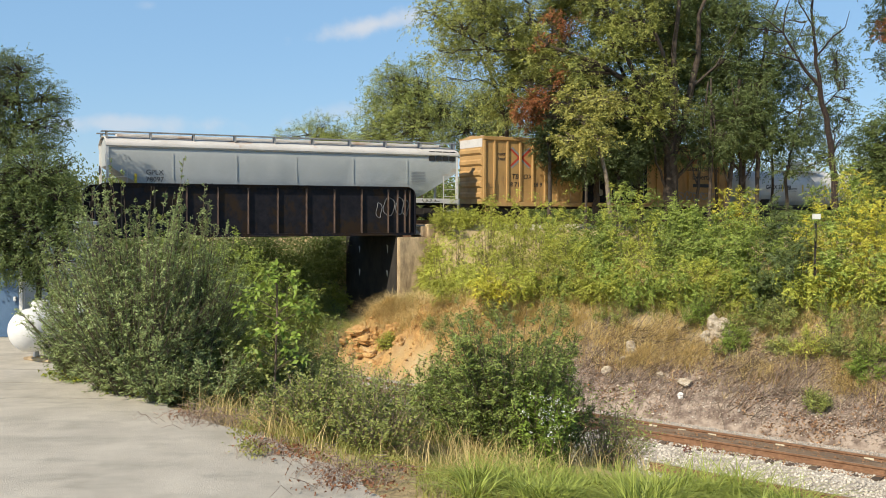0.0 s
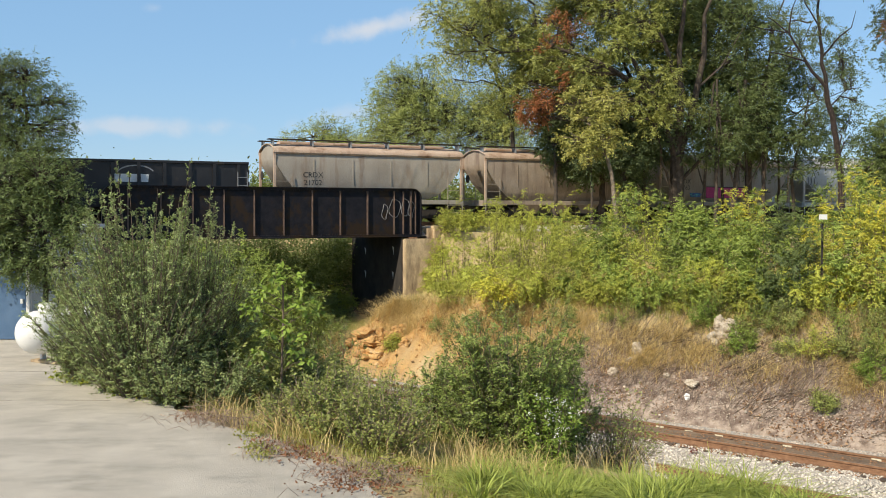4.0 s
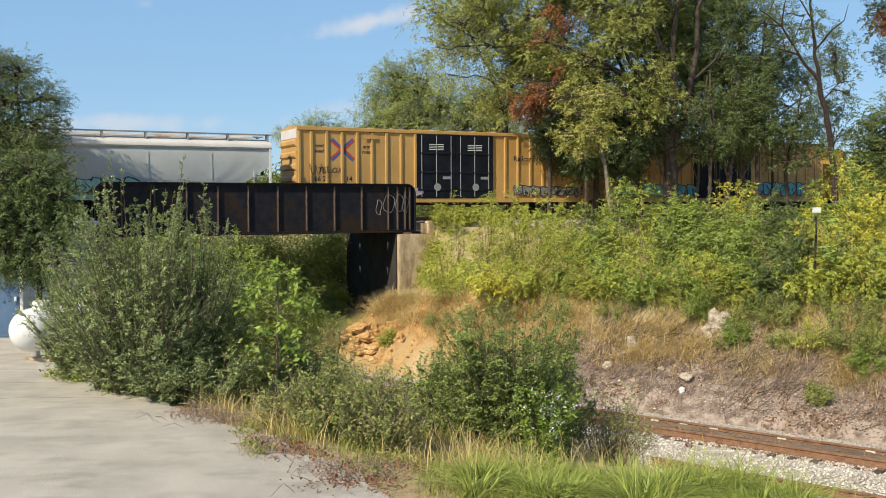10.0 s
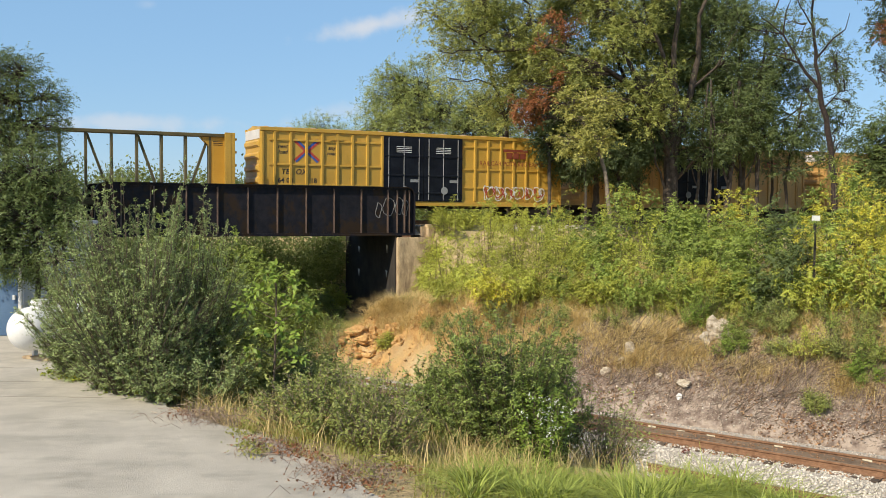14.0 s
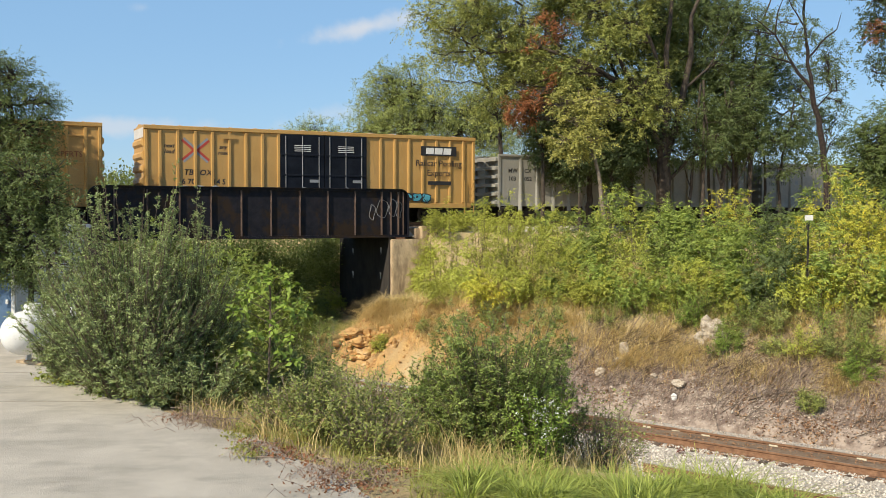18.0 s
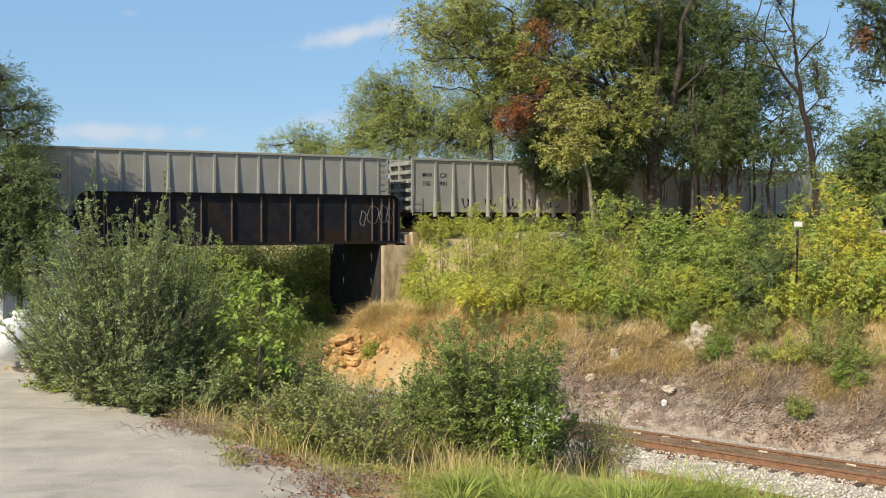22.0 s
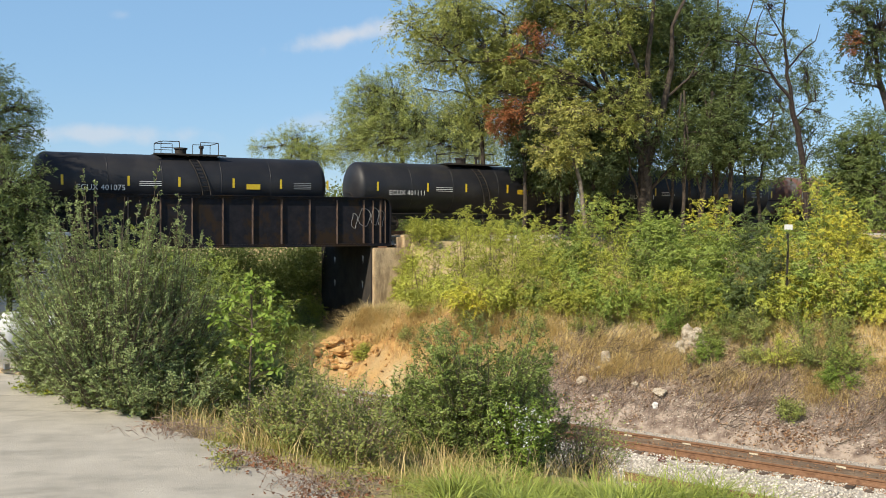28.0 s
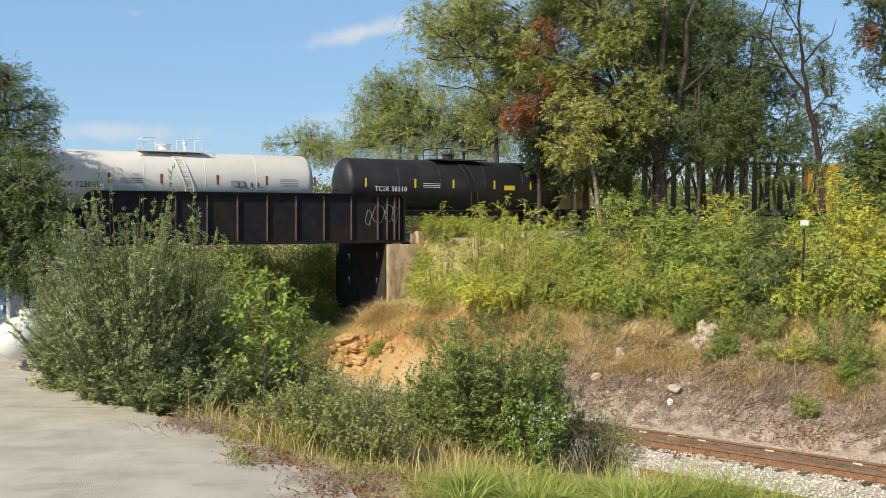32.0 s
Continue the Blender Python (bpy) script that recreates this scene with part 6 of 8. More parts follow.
spots, away, tall = tussocks(rg, 6500, 58)
grass("tall_grass", "bright green tall arching grass on the lip of the bank", spots, 0.5, "grass_green", 81, 0.012, 1.7, rows=6, away=away, tall=tall)
grass("lip_weeds", "short mixed green and dry weeds under the tall grass", np.stack([rg.uniform(-0.3, 5.2, 5000), rg.uniform(11.4, 14.4, 5000)], -1), 0.22, "grass_mid", 96, 0.008, 1.2)
grass("green_grass", "green grass at the yard edge", off_yard(strip_points(rg, 7000, 0, 8, -18.6, -13.5, 200)), 0.30, "grass_mid", 82, 0.008, 0.9)
grass("bank_grass", "mixed weeds and grass on the bank", off_yard(strip_points(rg, 16000, 1.5, 28, -16, -7.5, 420)), 0.55, "grass_mid", 83, 0.010, 0.9)
grass("bank_straw", "dry stalks among the weeds on the bank", off_yard(strip_points(rg, 20000, -2, 20, -17.5, -9, 400)), 0.6, "grass_dry", 89, 0.007, 0.9)
grass("dry_grass", "straw-coloured dry grass on the embankment", strip_points(rg, 50000, -12, 30, 4.1, 9.5, 600), 0.66, "grass_dry", 84, 0.010, 1.6)
grass("embankment_grass", "olive-green weeds on the embankment", np.concatenate([strip_points(rg, 16000, -18, 30, 6.4, 14, 260), strip_points(rg, 15000, -18, -5, 5.6, 10.5, 110)]), 0.6, "grass_mid", 85, 0.016, 1.2)
grass("bluff_straw", "pale straw hanging over the eroded bank", strip_points(rg, 17000, 10, 22, 3.7, 8.5, 200), 0.75, "grass_dry", 95, 0.008, 1.7)
grass("dead_stalks", "brown dead stalks on the gravelly slope", strip_points(rg, 7000, -17, 16, 3.6, 7.0, 300), 0.4, "grass_dry", 86, 0.008, 1.5)
for i, (p, wd, ht, m) in enumerate((((12.31, 32.20, -1.39), 1.6, 1.2, "leaf_shrub"), ((13.64, 31.30, -1.43), 1.8, 1.4, "leaf_bramble"), ((10.26, 33.60, -1.60), 1.0, 0.9, "leaf_broad"), ((9.59, 35.60, -0.75), 1.1, 1.2, "leaf_broad"),
                                    ((11.75, 33.90, -0.84), 1.8, 1.0, "leaf_bramble"), ((11.92, 30.15, -2.69), 0.7, 0.5, "leaf_bramble"), ((13.62, 30.40, -1.83), 1.0, 0.9, "leaf_broad"), ((6.99, 37.45, -0.98), 1.6, 0.9, "leaf_bramble"),
                                    ((2.26, 39.85, -1.15), 1.8, 1.0, "leaf_bramble"), ((4.72, 38.75, -1.14), 1.8, 0.9, "leaf_bramble"), ((-0.10, 40.60, -1.72), 1.0, 0.7, "leaf_bramble"), ((-2.28, 41.05, -2.51), 0.6, 0.6, "leaf_shrub"), ((10.16, 35.75, -0.45), 1.4, 1.2, "leaf_sumac"), ((11.45, 34.55, -0.62), 1.6, 1.0, "leaf_sumac"), ((12.40, 34.05, -0.56), 1.8, 1.2, "leaf_bramble"), ((13.44, 33.15, -0.55), 2.0, 1.4, "leaf_sumac"),
                                    ((14.23, 32.25, -0.72), 1.8, 1.3, "leaf_bramble"), ((13.25, 31.70, -1.31), 1.4, 1.0, "leaf_bramble"), ((10.65, 34.25, -1.09), 0.9, 0.8, "leaf_sumac"), ((11.68, 32.55, -1.44), 1.2, 0.8, "leaf_bramble"), ((14.22, 30.95, -1.38), 1.6, 1.2, "leaf_sumac"), ((9.22, 36.65, -0.33), 1.2, 0.9, "leaf_shrub"))):
    shrub("bank_weed", "low leafy weed on the dry embankment", stand(p), wd * 1.2, ht, m, 0.07, 2400, 200 + i, stems=14, wand=0.55, clump=0.1, bare=0.2, dome=0.65)["group"] = "weeds on the embankment"

shrub("red_weed", "small dark red weed growing beside the rail", stand((7.11, 27.30, -3.21)), 0.55, 0.55, "leaf_maroon", 0.075, 260, 231, stems=9, wand=0.16, clump=0.05)


def strew_twigs(name, label, xy, length, material, seed, turn=0.0, spread=3.0):
    """Dead sticks lying on the ground."""
    r = np.random.RandomState(seed)
    s = Solid()
    z = ground_at(xy[:, 0], xy[:, 1])
    for (x, y), h in zip(xy, z):
        w, ln = turn + r.normal() * spread, length * r.uniform(0.4, 1.3)
        a = Vector((x, y, h + 0.01))
        bx, by = x + math.cos(w) * ln, y + math.sin(w) * ln
        b = Vector((bx, by, float(ground_at(bx, by)) + r.uniform(0.0, 0.25)))
        s.tube([a, a.lerp(b, 0.5) + Vector((0, 0, r.uniform(0.02, 0.15))), b], 0.011 * length, 3, 0.004)
    tagged(new(name, s.mesh(name, material)), label, "twigs", kind="stuff")


strew_twigs("dead_twigs", "grey-brown dead sticks on the gravel slope", np.concatenate([strip_points(rg, 1700, -16, 10, 2.8, 5.6, 110), strip_points(rg, 1500, -16, 10, 3.0, 5.4)]), 0.75, "dead_twig", 87, 0.35, 0.75)
strew_twigs("brush_pile", "red-brown dead brush at the asphalt edge", np.array([(-3.81, 15.89, 0.00)[:2], (-3.38, 15.64, 0.00)[:2], (-4.17, 16.19, -0.00)[:2], (-2.33, 13.77, 0.00)[:2], (-1.38, 12.55, 0.00)[:2], (-0.91, 12.35, 0.00)[:2]]).repeat(70, 0)
            + np.random.RandomState(3).normal(size=(420, 2)) * 0.3, 0.35, "dead_twig", 88)


def rock(name, label, at, size, material, seed):
    """A broken stone: flat split faces, ledges and worn edges."""
    r = np.random.RandomState(seed)
    bm = bmesh.new()
    bmesh.ops.create_icosphere(bm, subdivisions=4, radius=1.0)
    cuts = [(Vector(r.normal(size=3)).normalized(), r.uniform(0.55, 0.85)) for _ in range(12)]
    off = Vector(r.uniform(0, 40, 3))
    for v in bm.verts:
        d = v.co.normalized()
        reach = min([1.0] + [c / d.dot(n) for n, c in cuts if d.dot(n) > 0.05])
        ledge = 0.06 * math.floor(noise.noise(d * 1.4 + off) * 5)
        v.co = d * (reach + ledge + 0.10 * noise.noise(d * 5 + off) + 0.05 * noise.noise(d * 13 + off))
        v.co = Vector((v.co.x * size[0], v.co.y * size[1], v.co.z * size[2]))
    me = bpy.data.meshes.new(name)
    bm.to_mesh(me)
    bm.free()
    me.materials.append(MATS[material])
    return thing(name, label, "rock", me=me, at=at, rz=r.uniform(0, 6))


rock("outcrop_stone", "ragged pale limestone in the dry embankment", stand((10.03, 34.83), -0.14), (0.47, 0.38, 0.56), "pale_rock", 60)["group"] = "limestone on the embankment"
rock("outcrop_stone", "ragged pale limestone in the dry embankment", stand((9.66, 34.67), -0.07), (0.30, 0.24, 0.30), "pale_rock", 61)["group"] = "limestone on the embankment"
rock("outcrop_stone", "ragged pale limestone in the dry embankment", stand((10.41, 34.94), -0.08), (0.35, 0.28, 0.30), "pale_rock", 62)["group"] = "limestone on the embankment"
rock("outcrop_stone", "ragged pale limestone in the dry embankment", stand((10.38, 34.47), -0.05), (0.26, 0.20, 0.21), "pale_rock", 63)["group"] = "limestone on the embankment"
rock("outcrop_stone", "ragged pale limestone in the dry embankment", stand((7.10, 35.35), -0.10), (0.30, 0.24, 0.41), "pale_rock", 64)["group"] = "limestone on the embankment"
rock("outcrop_stone", "ragged pale limestone in the dry embankment", stand((6.79, 35.24), -0.05), (0.19, 0.15, 0.19), "pale_rock", 65)["group"] = "limestone on the embankment"
rock("outcrop_stone", "ragged pale limestone in the dry embankment", stand((8.51, 33.02), -0.06), (0.35, 0.28, 0.22), "pale_rock", 66)["group"] = "limestone on the embankment"
rock("outcrop_stone", "ragged pale limestone in the dry embankment", stand((6.17, 35.02), -0.05), (0.25, 0.20, 0.21), "pale_rock", 67)["group"] = "limestone on the embankment"
rock("outcrop_stone", "ragged pale limestone in the dry embankment", stand((11.20, 34.18), -0.05), (0.26, 0.20, 0.19), "pale_rock", 68)["group"] = "limestone on the embankment"
rock("outcrop_stone", "ragged pale limestone in the dry embankment", stand((7.82, 33.72), -0.04), (0.19, 0.15, 0.14), "pale_rock", 69)["group"] = "limestone on the embankment"
rock("white_stone", "small white stone on the gravel slope", stand((8.29, 32.65, -2.94), -0.06), (0.13, 0.12, 0.14), "mark_white", 5)
for i, (p, sz) in enumerate((((-2.34, 42.05, -2.16), (0.45, 0.4, 0.3)), ((-3.54, 41.55, -2.84), (0.5, 0.4, 0.3)), ((-1.67, 40.85, -2.19), (0.4, 0.35, 0.3)), ((-4.15, 42.80, -2.16), (0.55, 0.5, 0.22)), ((-2.80, 40.80, -3.16), (0.3, 0.25, 0.2)), ((-3.21, 42.05, -2.36), (0.7, 0.45, 0.35)), ((-2.09, 42.10, -1.99), (0.55, 0.4, 0.4)), ((-3.71, 42.10, -2.50), (0.4, 0.35, 0.3)), ((-2.54, 41.35, -2.63), (0.5, 0.35, 0.3)))):
    rock("clay_boulder", "orange clay and sandstone lump in the eroded bank", stand(p), sz, "clay", 20 + i)["group"] = "eroded clay bank"
rock("clay_ledge", "overhanging slab of orange clay in the eroded bank", stand((-3.51, 42.25), -0.30), (0.76, 0.60, 0.28), "clay", 41)["group"] = "eroded clay bank"
rock("clay_boulder", "orange clay and sandstone lump in the eroded bank", stand((-2.81, 42.26)), (0.45, 0.36, 0.35), "clay", 42)["group"] = "eroded clay bank"
rock("clay_boulder", "orange clay and sandstone lump in the eroded bank", stand((-2.23, 41.80)), (0.40, 0.32, 0.45), "clay", 43)["group"] = "eroded clay bank"
rock("clay_boulder", "orange clay and sandstone lump in the eroded bank", stand((-3.07, 41.43)), (0.54, 0.43, 0.30), "clay", 44)["group"] = "eroded clay bank"
rock("clay_boulder", "orange clay and sandstone lump in the eroded bank", stand((-1.91, 42.17)), (0.35, 0.28, 0.30), "clay", 45)["group"] = "eroded clay bank"
strew_twigs("fallen_branches", "dark fallen branches on the gravel slope", strip_points(np.random.RandomState(99), 700, -16, 9, 2.9, 6.4, 60), 1.3, "twig", 90, 0.3, 0.6)
# a pale sign among the shrubs
thing("small_sign", "small white square sign on a thin post", "sign", at=stand((13.58, 34.70, 3.29)))
SIGN = bpy.data.objects["small_sign"]
part("post", Solid().box(-0.03, 0.03, -0.03, 0.03, -0.2, (13.58, 34.70, 3.29)[2] - SIGN.location.z).mesh("post", "underframe"), SIGN)
part("plate", Solid().box(-0.15, 0.15, -0.05, -0.035, -0.10, 0.10).mesh("plate", "mark_white", 0.005), SIGN, at=(0, 0, (13.58, 34.70, 3.29)[2] - SIGN.location.z))


# ---- yard ----
def propane_tank():
    """White gas tank on two saddles; its long axis runs away from the yard."""
    p = (-8.63, 22.53, 0.03)
    t = thing("propane_tank", "white steel propane tank on concrete saddles", "gas tank", at=(p[0], p[1] + 0.2, 0.03), rz=radians(62))
    prof = [(-1.75 + 0.48 * (1 - math.cos(a)), 0.49 * math.sin(a)) for a in [0.02] + [math.pi / 2 * i / 8 for i in range(1, 9)]]
    prof += [(-a, r) for a, r in prof[::-1]]
    part("shell", rounded(Solid().lathe(prof, 36, "x", (0, 0, 0.72)).mesh("shell", "white_steel")), t)
    d = Solid().lathe([(1.16, 0.2), (1.3, 0.2), (1.36, 0.17), (1.38, 0.02)], 20, "z", (-1.0, 0, 0))
    part("valve_dome", rounded(d.mesh("valve_dome", "white_steel")), t)
    part("weld_band", rounded(Solid().lathe([(-1.29, 0.494), (-1.25, 0.494)], 36, "x", (0, 0, 0.72)).mesh("weld_band", "white_steel")), t)
    for x in (-0.95, 0.95):
        for y in (-0.23, 0.23):
            part("leg", Solid().box(x - 0.06, x + 0.06, y - 0.03, y + 0.03, 0.06, 0.36).mesh("leg", "white_steel"), t)
        part("saddle_block", Solid().box(x - 0.2, x + 0.2, -0.42, 0.42, 0.0, 0.062).mesh("saddle_block", "concrete", 0.01), t, "concrete pad")


propane_tank()


def yard_building():
    """Metal-clad shed at the end of the yard, with a blue door."""
    b = thing("metal_shed", "pale metal-clad shed with a blue door", "shed", at=(-11.2, 25.6, 0.03), rz=0.0)
    part("wall", Solid().box(-9, 0.12, 0, 5, 0, 2.9).mesh("wall", "wall_panel"), b)
    for i in range(22):
        x = -8.9 + i * 0.4
        if not (-1.15 < x < 0.0):
            part("wall_rib", Solid().box(x, x + 0.06, -0.03, 0.0, 0.0, 2.9).mesh("wall_rib", "wall_panel"), b)
    d = part("door", Solid().box(-1.02, -0.02, -0.05, -0.004, 0.02, 2.1).mesh("door", "blue_panel", 0.006), b, "blue steel door")
    part("handle", Solid().box(-0.14, -0.08, -0.1, -0.05, 0.98, 1.1).mesh("handle", "white_steel"), d)
    part("door_frame", Solid().box(-1.12, -1.03, -0.06, -0.004, 0.0, 2.2).box(-0.01, 0.08, -0.06, -0.004, 0.0, 2.2).box(-1.12, 0.08, -0.06, -0.004, 2.11, 2.2).mesh("door_frame", "white_steel"), b)
    part("roof", Solid().box(-9.2, 0.32, -0.2, 5.2, 2.904, 3.02).mesh("roof", "wall_panel", 0.01), b)


yard_building()

# woods behind the bridge and along the horizon
def far_wood(name, label, spots, material, leaf, seed, density):
    r = np.random.RandomState(seed)
    faces = loose_crown(r, spots, density, leaf, leaf * 2.2, 12)
    tagged(new(name, leaf_mesh(name, faces, material)), label, "trees", kind="stuff")


far_wood("trackside_brush", "shaded green brush beside the lower track", [(p[0], p[1], p[2] + 0.5, 1.6, 1.1) for p in ((-14.84, 71.05, -2.89), (-13.97, 73.10, -2.65), (-12.27, 69.55, -2.75), (-11.70, 72.40, -2.59), (-10.19, 69.35, -2.74), (-9.18, 69.45, -2.13), (-7.83, 66.70, -2.10), (-6.82, 64.60, -1.35), (-7.06, 65.10, -0.62), (-8.62, 68.30, -1.15), (-10.33, 71.80, -1.69), (-12.23, 75.70, -1.75), (-14.35, 80.05, -2.29), (-16.65, 84.55, -2.37))], "leaf_locust", 0.15, 97, 110)
far_wood("bridge_thicket", "shaded green thicket beyond the bridge", [(*up_at(-19 + 0.75 * i, -5.4 - 1.3 * (i % 3), (-2.4, 1.2, -0.6, 0.6)[i % 4]), 1.5, 1.4) for i in range(24)], "leaf_locust", 0.15, 91, 110)
r9 = np.random.RandomState(9)
far_wood("distant_woods", "low green woods on the horizon", [(x, 165 + 30 * r9.uniform() - 0.25 * x, 2.5 + r9.uniform(0, 2), 5.5, 4.5 + r9.uniform(0, 2.5)) for x in np.arange(-125, 130, 4.5)], "leaf_far", 0.75, 92, 3.2)
far_wood("lineside_brush", "brush along the far side of the railway", [(UP0.x + UP.x * s - UPN.x * o, UP0.y + UP.y * s - UPN.y * o, 2.4, 2.4, h) for s, o, h in
         ((-34, 20, 2.6), (-28, 17, 2.2), (-40, 22, 3), (2, 14, 2.6), (8, 15, 3.2), (14, 14, 3.0), (20, 15, 3.2), (26, 14, 3.4), (32, 15, 3.4), (38, 14, 3.6), (44, 14, 3.6), (50, 15, 4.0))], "leaf_locust", 0.20, 93, 44)

# ---- the goods train: x towards its tail, -y towards the yard, z from the rail top ----
CARS = []
MEMO = {}


def memo(key, make):
    if key not in MEMO:
        MEMO[key] = make()
    return MEMO[key]


def wheel_mesh():
    return rounded(Solid().lathe([(-0.07, 0.10), (-0.07, 0.40), (-0.065, 0.455), (0.05, 0.46), (0.055, 0.49), (0.075, 0.49), (0.08, 0.40), (0.03, 0.36), (0.03, 0.14), (0.09, 0.12), (0.09, 0.02)],
                                 20, "y").mesh("wheel", "wheel_steel"))


def side_frame_mesh():
    s = Solid().plate([(-1.15, 0.38), (-1.15, 0.60), (-0.70, 0.72), (0.70, 0.72), (1.15, 0.60), (1.15, 0.38), (0.80, 0.36), (0.42, 0.20), (-0.42, 0.20), (-0.80, 0.36)], -0.07, 0.07)
    s.box(-0.30, -0.16, -0.10, 0.10, 0.28, 0.60).box(-0.07, 0.07, -0.10, 0.10, 0.28, 0.60).box(0.16, 0.30, -0.10, 0.10, 0.28, 0.60)
    return s.mesh("side_frame", "underframe", 0.015)


def add_running_gear(car, xs, half, sill=0.95):
    bolster = memo("bolster", lambda: Solid().box(-0.22, 0.22, -1.1, 1.1, 0.42, 0.68).box(-0.95, -0.81, -1.05, 1.05, 0.40, 0.52).box(0.81, 0.95, -1.05, 1.05, 0.40, 0.52).mesh("truck", "underframe"))
    for x in xs:
        t = part("truck", bolster, car, "dark steel bogie", at=(x, 0, 0))
        for wx in (-0.88, 0.88):
            for sy in (-1, 1):
                w = part("wheel", memo("wheel", wheel_mesh), t, at=(wx, sy * 0.75, 0.46))
                w.rotation_euler = (0, 0, 0 if sy > 0 else math.pi)
        for sy in (-1, 1):
            part("side_frame", memo("side_frame", side_frame_mesh), t, at=(0, sy * 1.0, 0))
    coupler = memo("coupler", lambda: Solid().box(-0.35, 0.42, -0.08, 0.08, 0.76, 0.96, 0.02).box(0.36, 0.62, -0.17, 0.17, 0.72, 1.0, 0.04).mesh("coupler", "wheel_steel"))
    hose = memo("air_hose", lambda: Solid().tube([(0, -0.25, 0.8), (0.2, -0.3, 0.55), (0.5, -0.3, 0.45), (0.7, -0.25, 0.55)], 0.02, 5).mesh("air_hose", "mark_black"))
    for sx in (-1, 1):
        for me, nm in ((coupler, "coupler"), (hose, "air_hose")):
            c = part(nm, me, car, at=(sx * half, 0, 0))
            c.rotation_euler = (0, 0, 0 if sx > 0 else math.pi)
    part("centre_sill", Solid().box(-half + 0.1, half - 0.1, -0.28, 0.28, sill - 0.3, sill).mesh("centre_sill", "underframe"), car)
    part("brake_cylinder", memo("brake", lambda: rounded(Solid().lathe([(-0.4, 0.1), (-0.38, 0.17), (0.3, 0.17), (0.4, 0.06)], 12, "x", (0, -0.7, 0.75)).mesh("brake_cylinder", "underframe"))), car, at=(1.2, 0, 0))


def ladder_mesh(width, z0, z1, material, step=0.42):
    s = Solid().box(-0.02, 0.02, -0.03, 0.0, z0, z1).box(width - 0.02, width + 0.02, -0.03, 0.0, z0, z1)
    z = z0 + 0.12
    while z < z1:
        s.box(0, width, -0.035, -0.012, z - 0.014, z + 0.014)
        z += step
    return s.mesh("ladder", material)


def lettering(car, body, at, size, y, material="mark_black", slant=0.0, bold=0.0, name="lettering"):
    return part(name, letters(body, size, material, slant, bold), car, at=(at[0], y, at[1]))


def patch(car, at, w, h, y, material, name="label_bar", label=""):
    """A thin painted rectangle on the near side."""
    return part(name, memo(("patch", w, h, material), lambda: Solid().box(-w / 2, w / 2, -0.002, 0.002, -h / 2, h / 2).mesh(name, material)), car, label, at=(at[0], y, at[1]))


def small_print(car, at, w, lines, y, material="mark_black", gap=0.09, h=0.035):
    """Lines of print too small to read, as bars."""
    for i in range(lines):
        patch(car, (at[0], at[1] - i * gap), w, h, y, material)


def block_logo(car, at, w, h, y, material, n):
    """A row of plain slanted blocks in place of a company's mark."""
    k = w / n
    s = Solid()
    for i in range(n):
        x = at[0] - w / 2 + i * k
        s.plate([(x, at[1] - h / 2), (x + k * 0.88, at[1] - h / 2), (x + k * 0.94, at[1] + h / 2), (x + k * 0.06, at[1] + h / 2)], y - 0.002, y + 0.002)
    part("company_mark", s.mesh("company_mark", material), car, "row of plain painted blocks")


def bubbles(car, x0, x1, z0, z1, y, fill, outline="mark_black", seed=1, n=None, label="sprayed graffiti lettering shapes"):
    """Fat sprayed shapes with a dark edge."""
    r = random.Random(seed)
    n = n or max(2, int((x1 - x0) / 0.75))
    k = (x1 - x0) / n
    for i in range(n):
        s, o = Solid(), Solid()
        cx, w, zc, h = x0 + (i + 0.5) * k, k * r.uniform(0.42, 0.56), (z0 + z1) / 2 + r.uniform(-0.05, 0.05), (z1 - z0) / 2 * r.uniform(0.8, 1.05)
        pts = []
        for j in range(14):
            a = 2 * math.pi * j / 14
            q = 1 + 0.16 * math.sin(3 * a + r.uniform(0, 2)) + r.uniform(-0.06, 0.06)
            sq = 1 / max(abs(math.cos(a)), abs(math.sin(a))) ** 0.6
            pts.append((math.cos(a) * w * q * sq * 0.9, math.sin(a) * h * q * sq * 0.85))
        if fill:
            o.plate([(cx + px * 1.0 + (0.05 if px > 0 else -0.05), zc + pz + (0.05 if pz > 0 else -0.05)) for px, pz in pts], y - 0.004 - 0.0006 * i, y + 0.003)
            s.plate([(cx + px, zc + pz) for px, pz in pts], y - 0.009 - 0.0006 * i, y + 0.003)
            part("graffiti", s.mesh("graffiti", fill), car, label)
        else:
            ribbon(o, [(cx + px, zc + pz) for px, pz in pts + pts[:1]], 0.05, y - 0.004, y + 0.003)
        part("graffiti_outline", o.mesh("graffiti_outline", outline), car, "dark sprayed outline")
        # strokes that cut the shape like a letter
        k2 = Solid()
        for _ in range(2):
            x, z = cx + r.uniform(-0.5, 0.3) * w, zc + r.uniform(-0.5, 0.5) * h
            line = [(x, z)]
            for _ in range(3):
                x, z = x + r.choice((-1, 0, 1)) * 0.4 * w + 0.05 * w, min(max(z + r.choice((-1, 1)) * 0.45 * h, zc - 0.75 * h), zc + 0.75 * h)
                line.append((x, z))
            ribbon(k2, line, 0.045, y - 0.014 - 0.0006 * i, y + 0.002)
        part("graffiti_stroke", k2.mesh("graffiti_stroke", outline), car, "sprayed stroke")


